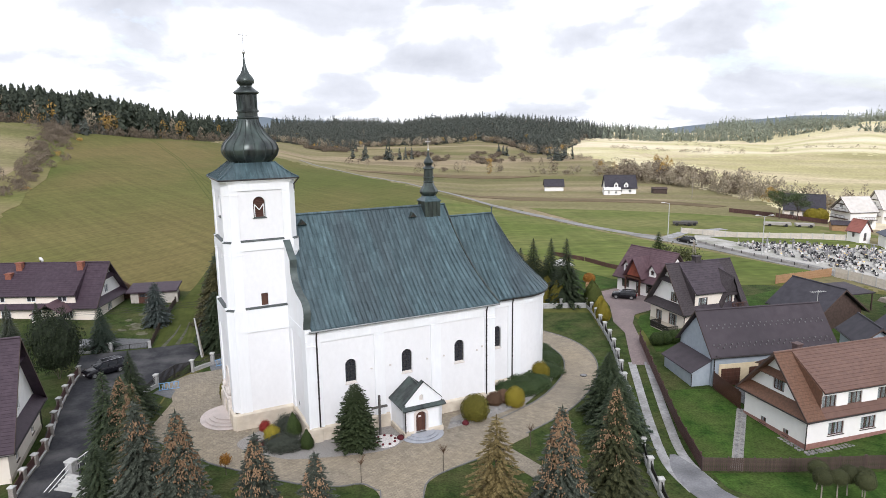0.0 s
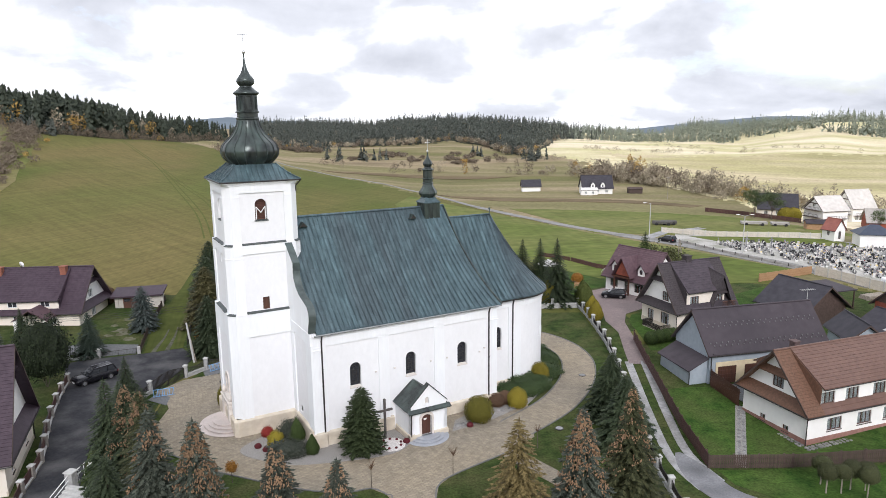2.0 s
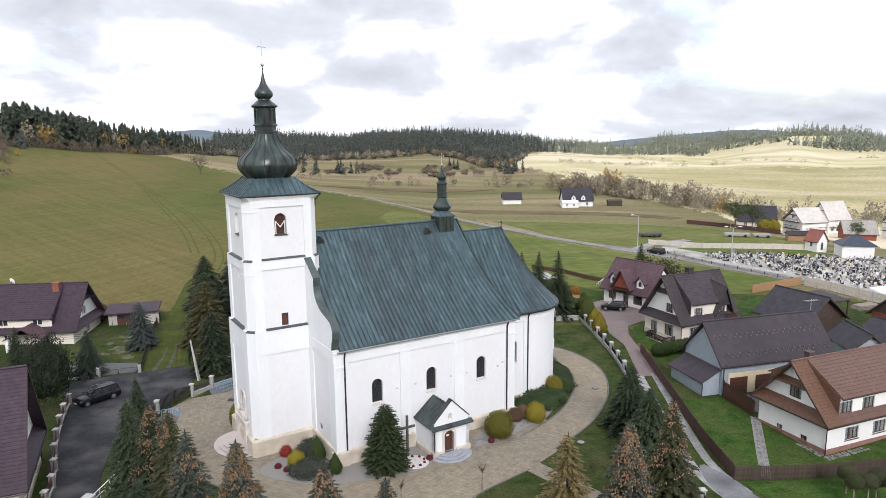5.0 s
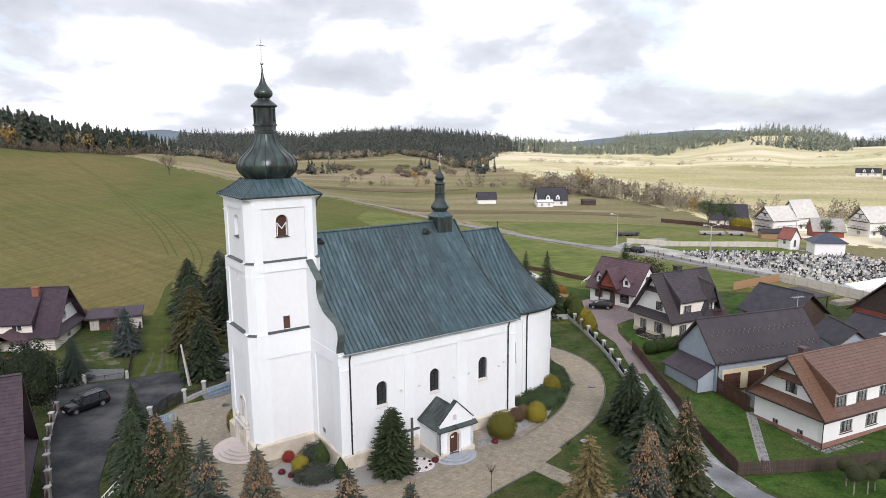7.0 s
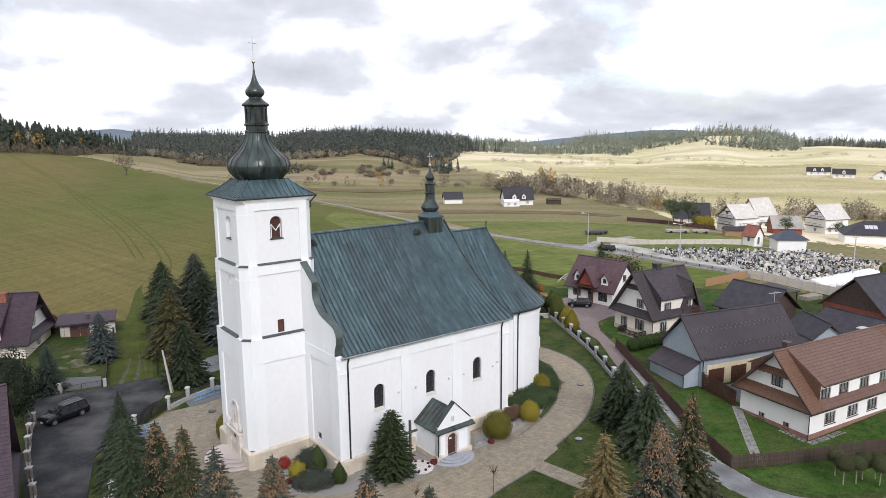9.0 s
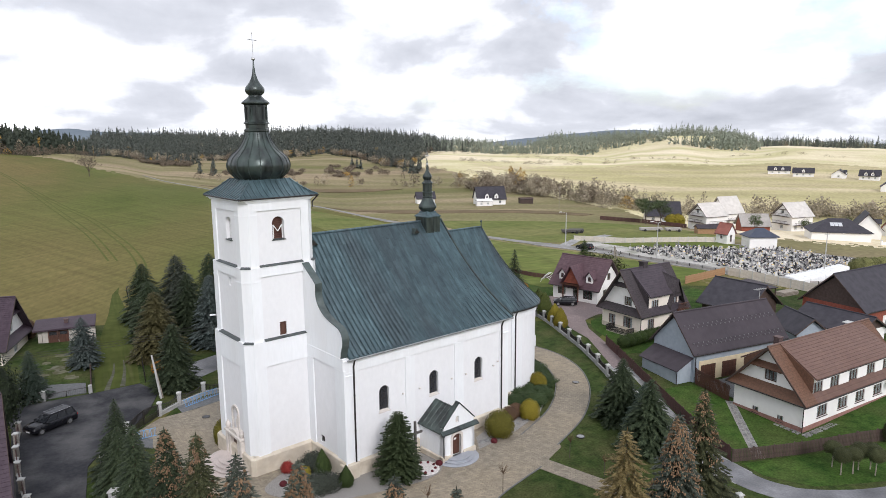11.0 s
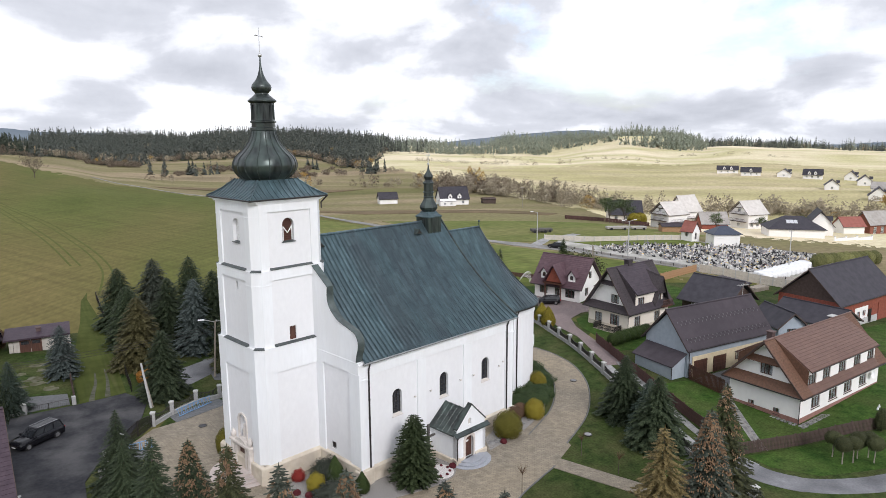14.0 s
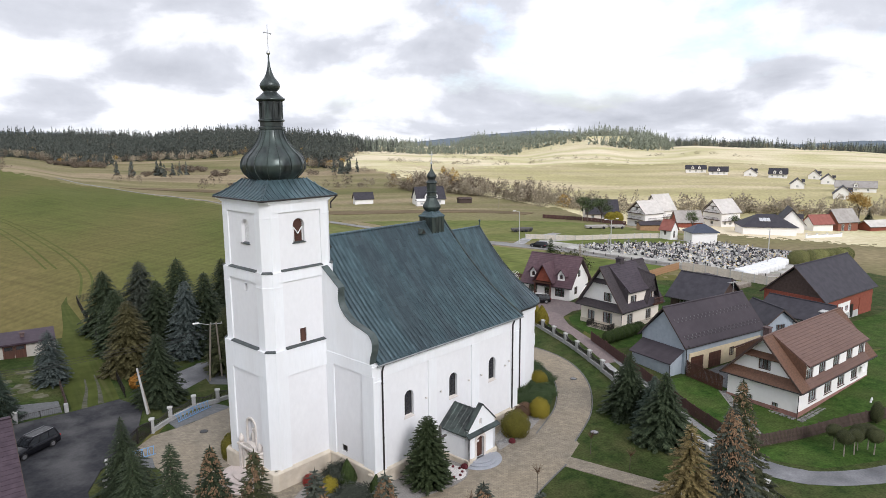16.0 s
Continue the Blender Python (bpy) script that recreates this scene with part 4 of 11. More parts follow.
def nave_roof():
    bm = B()
    base = slope_line(RIDGE_V, RIDGE_Z, EAVE_V, EAVE_Z)
    u_w, top_e, low_e = -0.04, 18.3, 19.72
    north = [(2 * RIDGE_V - v, z) for v, z in base]
    n = len(base) - 1
    for prof in (base, north):
        rows = [[(u_w, *prof[k]), (top_e + (low_e - top_e) * (k / n) ** 2.4, *prof[k])] for k in range(n + 1)]
        r = part("nave_roof", shell(B(), rows, 0.14), "copper_roof", church, "green-grey copper roof with standing seams")
        roof = r if prof is base else roof
    count, w = 40, (top_e - u_w) / 40
    wl = (low_e - u_w) / count
    for k in range(count):
        u0, l0 = u_w + k * w, u_w + k * wl
        l1 = u0 if k < count * 0.72 else u0 + (low_e - top_e) * ((k - count * 0.72) / (count * 0.28)) ** 1.5
        k2 = k + 1
        un = u_w + k2 * w
        l2 = un if k2 < count * 0.72 else un + (low_e - top_e) * ((k2 - count * 0.72) / (count * 0.28)) ** 1.5
        bm = seam_strip(B(), u0, l1, w, l2 - l1, [(v, z + 0.03) for v, z in base])
        part("roof_panel", bm, "copper_roof", roof)
    bm = B()
    rod(bm, (u_w, RIDGE_V, RIDGE_Z + 0.05), (top_e, RIDGE_V, RIDGE_Z + 0.05), 0.14, 8)
    part("ridge_cap", bm, "copper_roof", roof)
    for prof in (base, north):
        bm = B()
        line = [(top_e + (low_e - top_e) * (k / n) ** 2.4 + 0.03, prof[k][0], prof[k][1] + 0.06) for k in range(n + 1)]
        tube(bm, line, 0.11, 6)
        part("verge_cap", bm, "copper_dark", roof)
    for u, s in ((1.9, 0.08), (14.0, 0.09)):
        v, z = base[0][0] - 9.75 * s, base[0][1] - 9.28 * (s + 0.055 * math.sin(math.pi * s))
        bm = B()
        prism(bm, [(u - 0.45, z + 0.0), (u + 0.45, z + 0.0), (u, z + 0.5)], v - 0.35, v + 0.5, "y")
        vent = part("roof_vent", bm, "copper_dark", roof)
        part("vent_mouth", prism(B(), [(u - 0.28, z + 0.05), (u + 0.28, z + 0.05), (u, z + 0.38)], v - 0.37, v - 0.352, "y"), "dark_metal", vent)
    gutter(roof, (-0.3, EAVE_V - 0.05, EAVE_Z - 0.1), (low_e, EAVE_V - 0.05, EAVE_Z - 0.1))
    for u, z0 in ((0.42, 0.1), (18.3, 1.2)):
        bm = B()
        rod(bm, (u, EAVE_V - 0.03, EAVE_Z - 0.15), (u, 0.0, EAVE_Z - 0.75), 0.075)
        rod(bm, (u, 0.0, EAVE_Z - 0.7), (u, 0.0, z0), 0.075)
        for q in range(6):
            rod(bm, (u, 0.0, z0 + 1 + q * 1.6), (u, 0.0, z0 + 1.08 + q * 1.6), 0.095)
        part("downpipe", bm, "dark_metal", church, "dark metal downpipe")


def gutter(parent, a, b):
    part("gutter", rod(B(), a, b, 0.085, 8), "zinc", parent, "pale zinc gutter")


VOLUTE = [(6.3, 18.35), (4.05, 16.75), (4.12, 16.0), (3.97, 15.3), (3.4, 14.6), (2.5, 14.05), (1.3, 13.72), (0.4, 13.42), (0.0, 12.9), (-0.03, 12.25), (0.22, 11.55), (0.3, 11.0)]


def west_gable():
    """The west wall of the nave on both sides of the tower, with its curved gable."""
    fine = smooth_line(VOLUTE[2:], 4)
    line = VOLUTE[:2] + fine
    for flip in (False, True):
        def f(v):
            return 2 * 9.75 - v if flip else v
        pts = [(f(v), z) for v, z in [(6.4, 10.9), *line[:-1], (0.3, 10.9)]]
        part("curved_gable", prism(B(), pts, -0.6, -0.06, "x"), "plaster", church, "curved white gable with a copper capping")
        outer = []
        for i, (v, z) in enumerate(line):
            d = (Vector(line[min(i + 1, len(line) - 1)]) - Vector(line[max(i - 1, 0)])).normalized()
            outer.append((v + d.y * 0.07, z - d.x * 0.07) if d.y < 0 else (v - d.y * 0.07, z + d.x * 0.07))
        bm = B()
        rows = [[bm.verts.new((u, f(v), z)) for u, (v, z) in ((-0.66, a), (0.0, a), (0.0, o), (-0.66, o))] for a, o in zip(line, outer)]
        for a, b in zip(rows, rows[1:]):
            for i in range(4):
                bm.faces.new((a[i], a[(i + 1) % 4], b[(i + 1) % 4], b[i]))
        bm.faces.new(rows[0])
        bm.faces.new(rows[-1])
        bmesh.ops.recalc_face_normals(bm, faces=bm.faces)
        part("gable_capping", bm, "capping_copper", church, "weathered copper capping")
        bm = B()
        if flip:
            wall(bm, side(-0.5, 19.2, -90), 0, 6.0, -0.4, [(0, 10.9), (6.0, 10.9)], (), 0.7)
        else:
            wall(bm, side(-0.5, 6.3, -90), 0, 6.1, -0.4, [(0, 10.9), (6.1, 10.9)], [(2.25, 0.75, 2.1, 2.75, 0)], 0.7)
        part("west_wall", bm, "plaster_panel", church)
        bm = B()
        for a, b in ((-0.05, 1.4), (5.1, 6.3)):
            y0, y1 = sorted((f(a), f(b)))
            bevel_box(bm, -0.62, -0.45, y0, y1, 1.4, 9.9, 0.02)
        y0, y1 = sorted((f(0.08), f(6.3)))
        bevel_box(bm, -0.625, -0.45, y0, y1, 9.9, 10.95, 0.02)
        pieces("pilaster_strip", bm, "plaster", church)
        if not flip:
            plinth_bm = B()
            plinth_run(plinth_bm, [(-0.75, 5.9), (-0.75, 0.1)], 1.72)
            part("plinth", plinth_bm, "plinth_stone", church)
    g = part("grille", B_grille(), "dark_metal", church, m=pose(-0.5, 4.05, 2.1, 0, 0, -90))


def B_grille():
    bm = B()
    for k in range(4):
        box(bm, -0.3 + k * 0.2 - 0.012, -0.3 + k * 0.2 + 0.012, 0.1, 0.13, 0, 0.65)
    box(bm, -0.37, 0.37, 0.2, 0.22, 0, 0.65)
    return bm


TU, TV = -2.55, 9.75


def tower_stage(z0, z1, h, pz0, pz1, openings, name, first=False):
    """One storey of the tower: four recessed walls between corner piers with cut corners, and a band above."""
    c, half, rec = 0.62, 2.05, 0.12
    bm = B()
    for k, turn in enumerate((0, 90, 180, -90)):
        m = pose(TU, TV, 0, 0, 0, turn) @ pose(0, -h + rec, 0)
        wall(bm, m, -half - 0.05, half + 0.05, pz0 - 0.3, [(-half - 0.05, pz1 + 0.05), (half + 0.05, pz1 + 0.05)], openings.get(turn, ()), 0.55)
    pieces("tower_panel", bm, "plaster_panel", church)
    bm = B()
    for turn in (0, 90, 180, -90):
        m = pose(TU, TV, 0, 0, 0, turn)
        n0 = len(bm.verts)
        prism(bm, [(half, -h), (h - c, -h), (h, -h + c), (h, -half), (h - 0.8, -half), (half, -h + 0.8)], z0, pz1)
        bm.verts.ensure_lookup_table()
        bmesh.ops.transform(bm, matrix=m, verts=bm.verts[n0:])
    prism(bm, [(TU + x, TV + y) for x, y in octo(h + 0.003, c)], pz1, z1)
    if not first:
        n0 = len(bm.verts)
        for turn in (0, 90, 180, -90):
            n0 = len(bm.verts)
            prism(bm, [(half, -h - 0.03), (h - c + 0.015, -h - 0.03), (h + 0.03, -h + c - 0.015), (h + 0.03, -half), (h - 0.4, -half), (half, -h + 0.4)], pz1 - 0.42, pz1 - 0.34)
            bm.verts.ensure_lookup_table()
            bmesh.ops.transform(bm, matrix=pose(TU, TV, 0, 0, 0, turn), verts=bm.verts[n0:])
    pieces(name, bm, "plaster", church, "white plastered tower wall with cut corners")


def octo(h, c):
    return [(-h + c, -h), (h - c, -h), (h, -h + c), (h, h - c), (h - c, h), (-h + c, h), (-h, h - c), (-h, -h + c)]


def ledge(z, h_low, h_up):
    """Sheet-metal ledges where the tower steps back."""
    for turn in (0, 90, 180, -90):
        m = pose(TU, TV, 0, 0, 0, turn)
        bm = B()
        prism(bm, [(-h_up + 0.16, z + 0.12), (-h_low - 0.06, z), (-h_low - 0.06, z - 0.04), (-h_up + 0.16, z + 0.04)], -2.05, 2.05, "x")
        part("ledge", bm, "flashing", church, "dark sheet-metal ledge", m=m)
        bm = B()
        a = h_low + 0.05
        slab(bm, [(a - 0.64, -a - 0.02, z - 0.03), (a + 0.02, -a + 0.64, z - 0.03), (a - 0.2, -a + 0.75, z + 0.07), (a - 0.75, -a + 0.2, z + 0.07)], 0.06)
        part("ledge", bm, "flashing", church, m=m)


def tower():
    tower_stage(-0.4, 11.95, 3.75, 1.6, 9.7, {-90: [(0.25, 1.2, 2.9, 5.4, 0.6)]}, "tower_base", True)
    tower_stage(11.95, 18.45, 3.56, 12.1, 17.6, {0: [(-0.15, 0.65, 12.15, 13.35, 0)], -90: [(0.3, 0.42, 16.6, 17.3, 0)]}, "tower_shaft")
    bell = [(-0.1, 1.12, 20.65, 22.65, 0.56)]
    tower_stage(18.45, 23.95, 3.42, 18.6, 23.25, {0: bell, 90: [(0, 1.12, 20.65, 22.65, 0.56)], 180: bell, -90: [(0.45, 1.12, 20.65, 22.65, 0.56)]}, "belfry")
    ledge(12.0, 3.75, 3.56)
    ledge(18.5, 3.56, 3.42)
    bm = B()
    for k, (a, b) in enumerate(((0.06, 23.95), (0.14, 24.05), (0.24, 24.15))):
        prism(bm, [(TU + x, TV + y) for x, y in octo(3.42 + a, 0.3 if k == 2 else 0.5)], b, b + 0.1 + (0.06 if k == 2 else 0))
    part("cornice", bm, "plaster", church, "white moulded cornice")
    m = pose(TU, TV, 0)
    s = m @ pose(-0.1, -3.3, 20.65)
    bm = B()
    for k in range(11):
        z = 0.06 + k * 0.17
        hw = 0.52 if z < 1.35 else max(0.12, 0.55 * math.sqrt(max(0.05, 1 - ((z - 1.44) / 0.56) ** 2)) - 0.03)
        prism(bm, [(0.24, z), (0.38, z + 0.13), (0.38, z + 0.155), (0.24, z + 0.025)], -hw, hw, "x")
    box(bm, -0.55, 0.55, 0.40, 0.42, 0, 1.98)
    part("louvre", bm, "louvre_wood", church, "brown slatted belfry shutter", m=s)
    bm = B()
    for a, b in (((-0.42, 0.10), (-0.42, 1.28)), ((-0.42, 1.28), (0.0, 0.72)), ((0.0, 0.72), (0.42, 1.28)), ((0.42, 1.28), (0.42, 0.10))):
        rod(bm, (a[0], 0.12, a[1]), (b[0], 0.12, b[1]), 0.045, 6)
    part("letter_m", bm, "white_paint", church, "white letter M of bent tube", m=s)
    part("belfry_sill", prism(B(), [(0.5, 0.12), (-0.1, 0.0), (-0.1, -0.05), (0.5, 0.02)], -0.66, 0.66, "x"), "flashing", church, m=s)
    s = m @ pose(0, 0, 0, 0, 0, -90) @ pose(0.45, -3.3, 20.65)
    bm = box(B(), -0.6, 0.6, 0.30, 0.34, 0, 1.98)
    part("belfry_shutter", bm, "curtain", church, "pale board closing the belfry opening", m=s)
    part("belfry_sill", prism(B(), [(0.5, 0.12), (-0.1, 0.0), (-0.1, -0.05), (0.5, 0.02)], -0.66, 0.66, "x"), "flashing", church, m=s)
    part("shaft_door", box(B(), -0.33, 0.33, 0.12, 0.17, 0, 1.2), "dark_wood", church, "small brown shutter", m=m @ pose(-0.15, -3.44, 12.15))
    part("slit_pane", box(B(), -0.22, 0.22, 0.3, 0.34, 0, 0.7), "lead_glass", church, m=m @ pose(0, 0, 0, 0, 0, -90) @ pose(0.3, -3.44, 16.6))
    bm = B()
    h = 3.98
    pts = [(TU + x, TV + y) for x, y in octo(h, 0.3)]
    for a, b in zip(pts, pts[1:] + pts[:1]):
        plinth_run(bm, [a, b], 1.66)
    pieces("plinth", bm, "plinth_stone", church)


def tower_roof():
    cover = part("tower_roof", tower_skirt(), "copper_roof", church, "low copper skirt roof with seams")
    bm = B()
    for turn in (0, 90, 180, -90):
        for k in range(-7, 8):
            x = k * 0.5
            n0 = len(bm.verts)
            top = max(0.0, (abs(x) - 2.2) / 1.6)
            a, b = skirt_at(1.0), skirt_at(top)
            xb = x * min(1.0, b[0] / max(abs(x), 0.01)) if abs(x) > b[0] else x
            pts = [skirt_at(top + (1 - top) * q / 4) for q in range(5)]
            for (r0, z0), (r1, z1) in zip(pts, pts[1:]):
                prism(bm, [(-r0, z0), (-r1, z1), (-r1, z1 + 0.07), (-r0, z0 + 0.07)], x - 0.02, x + 0.02, "x")
            bm.verts.ensure_lookup_table()
            bmesh.ops.transform(bm, matrix=pose(TU, TV, 0, 0, 0, turn), verts=bm.verts[n0:])
    pieces("seam", bm, "copper_roof", cover)
    bm = B()
    for sx, sy in ((-1, -1), (1, -1), (1, 1), (-1, 1)):
        for q in range(4):
            (r0, z0), (r1, z1) = skirt_at(q / 4), skirt_at((q + 1) / 4)
            rod(bm, (TU + sx * r0, TV + sy * r0, z0 + 0.05), (TU + sx * r1, TV + sy * r1, z1 + 0.05), 0.06, 6)
    pieces("hip_cap", bm, "copper_roof", cover)
    bm = B()
    for (x0, y0), (x1, y1) in (((-1, -1), (1, -1)), ((1, -1), (1, 1)), ((1, 1), (-1, 1)), ((-1, 1), (-1, -1))):
        rod(bm, (TU + x0 * 3.70, TV + y0 * 3.70, 24.28), (TU + x1 * 3.70, TV + y1 * 3.70, 24.28), 0.07)
    part("gutter", bm, "dark_metal", cover)
    bm = rod(B(), (TU + 3.70, TV - 3.64, 24.25), (TU + 3.3, TV - 3.3, 23.7), 0.06)
    rod(bm, (TU + 3.3, TV - 3.3, 23.72), (TU + 3.3, TV - 3.3, 23.2), 0.06)
    part("downpipe", bm, "dark_metal", church)
    dome = [(1.92, 25.55), (2.0, 25.78), (2.25, 26.02), (2.47, 26.25), (2.64, 26.52), (2.72, 26.85), (2.70, 27.08), (2.56, 27.46), (2.34, 27.74), (2.05, 27.99), (1.64, 28.40), (1.32, 28.87), (1.10, 29.34), (0.99, 29.82)]
    lantern = [(0.99, 29.8), (1.06, 29.88), (1.06, 30.02), (0.95, 30.1), (0.96, 30.44), (1.10, 30.5), (1.10, 30.6), (0.98, 30.68)]
    cap = [(0.95, 32.1), (1.14, 32.18), (1.21, 32.28), (1.18, 32.34), (0.87, 32.58), (0.62, 32.8), (0.54, 32.9), (0.62, 33.0), (0.78, 33.15), (0.84, 33.39), (0.79, 33.58), (0.66, 33.75), (0.44, 34.03), (0.26, 34.4), (0.14, 34.84), (0.08, 35.3), (0.05, 35.86)]
    t8 = math.pi / 8
    dome_ob = part("onion_dome", ribbed([(r, z) for r, z in smooth_line(dome, 3)], 1.0, 0.05), "copper_dark", church, "dark copper onion dome in eight ribbed gores", smooth=True)
    bm = lathe(B(), lantern, 8, t8)
    part("lantern_base", bm, "copper_dark", church)
    bm = B()
    for k in range(8):
        a = t8 + k * math.pi / 4
        x, y = 0.90 * math.cos(a), 0.90 * math.sin(a)
        rod(bm, (x, y, 30.65), (x, y, 32.15), 0.085, 6)
        a += t8
        n0 = len(bm.verts)
        wall(bm, pose(0, 0, 0, 0, 0, math.degrees(a) + 90) @ pose(0, -0.86, 0), -0.35, 0.35, 30.65, [(-0.35, 32.15), (0.35, 32.15)], [(0, 0.40, 30.82, 31.96, 0)], 0.07)
    pieces("lantern", bm, "copper_dark", church, "closed copper lantern with recessed panels", pose(TU, TV, 0))
    part("lantern_core", lathe(B(), [(0.86, 30.6), (0.86, 32.2)], 8, t8), "copper_dark", church, m=pose(TU, TV, 0))
    bm = lathe(B(), cap, 16, t8)
    top = part("spire_cap", bm, "copper_dark", church, "small copper bulb with a needle", smooth=True, m=pose(TU, TV, 0))
    for o in church.children:
        if o.name.startswith(("onion_dome", "lantern_base")):
            o.matrix_basis = pose(TU, TV, 0)
    cross(36.0, 0.17, 2.08, 0.42, TU, TV, "spire_cross")


def cross(z, ball, height, arm, u, v, name):
    bm = B()
    lathe(bm, [(0.02, z - ball * 0.9)] + [(ball * math.sin(math.pi * k / 8), z + ball * 0.1 - ball * math.cos(math.pi * k / 8)) for k in range(1, 8)] + [(0.02, z + ball * 1.1)], 12)
    part("finial_ball", bm, "silver", church, "polished metal ball", smooth=True, m=pose(u, v, 0))
    bm = B()
    t = 0.035
    rod(bm, (0, 0, z + ball), (0, 0, z + ball + height), t, 6)
    rod(bm, (0, -arm, z + ball + height * 0.68), (0, arm, z + ball + height * 0.68), t, 6)
    for a in (-1, 1):
        rod(bm, (0, a * arm - 0.05, z + ball + height * 0.68 - 0.05), (0, a * arm + 0.05, z + ball + height * 0.68 + 0.05), t * 1.3, 6)
    part(name, bm, "silver", church, "slender metal cross", m=pose(u, v, 0, 0, 0, -75))


def ribbed(profile, scale, rib):
    """An eight-sided dome with curved gores and a raised rib on each edge."""
    bm = B()
    n, per = 8, 3
    rings = []
    for r, z in profile:
        row = []
        for i in range(n * per):
            a = math.pi / 8 + 2 * math.pi * i / (n * per)
            f = (i % per) / per
            edge = math.cos(math.pi / 8) / math.cos((f - 0.5) * math.pi / 4)
            row.append(bm.verts.new((r * (0.35 + 0.65 * edge) * math.cos(a), r * (0.35 + 0.65 * edge) * math.sin(a), z)))
        rings.append(row)
    k = n * per
    for lo, hi in zip(rings, rings[1:]):
        for i in range(k):
            bm.faces.new((lo[i], lo[(i + 1) % k], hi[(i + 1) % k], hi[i]))
    bm.faces.new(rings[0][::-1])
    bm.faces.new(rings[-1])
    mid = 0.35 + 0.65 * math.cos(math.pi / 8) / math.cos(math.pi / 24) + 0.006
    for i in range(2 * n):
        a = math.pi / 8 + math.pi * i / n
        q, w = (1, rib) if i % 2 == 0 else (mid, rib * 0.55)
        for (r0, z0), (r1, z1) in zip(profile, profile[1:]):
            rod(bm, (q * r0 * math.cos(a), q * r0 * math.sin(a), z0), (q * r1 * math.cos(a), q * r1 * math.sin(a), z1), w, 5)
    return bm


def skirt_at(s):
    """Half width and height of the tower's skirt roof, 0 at the dome, 1 at the eave."""
    return 1.88 + 1.82 * s, 25.75 - 1.42 * (s + 0.10 * math.sin(math.pi * s))


def tower_skirt():
    bm = B()
    rows = []
    for k in range(7):
        r, z = skirt_at(k / 6)
        rows.append([(TU + x * r, TV + y * r, z) for x, y in ((-1, -1), (1, -1), (1, 1), (-1, 1), (-1, -1))])
    shell(bm, rows, 0.12)
    bmesh.ops.remove_doubles(bm, verts=bm.verts, dist=0.001)
    return bm


CH_R, CH_U, CH_Q = 6.9, 24.5, 0.85


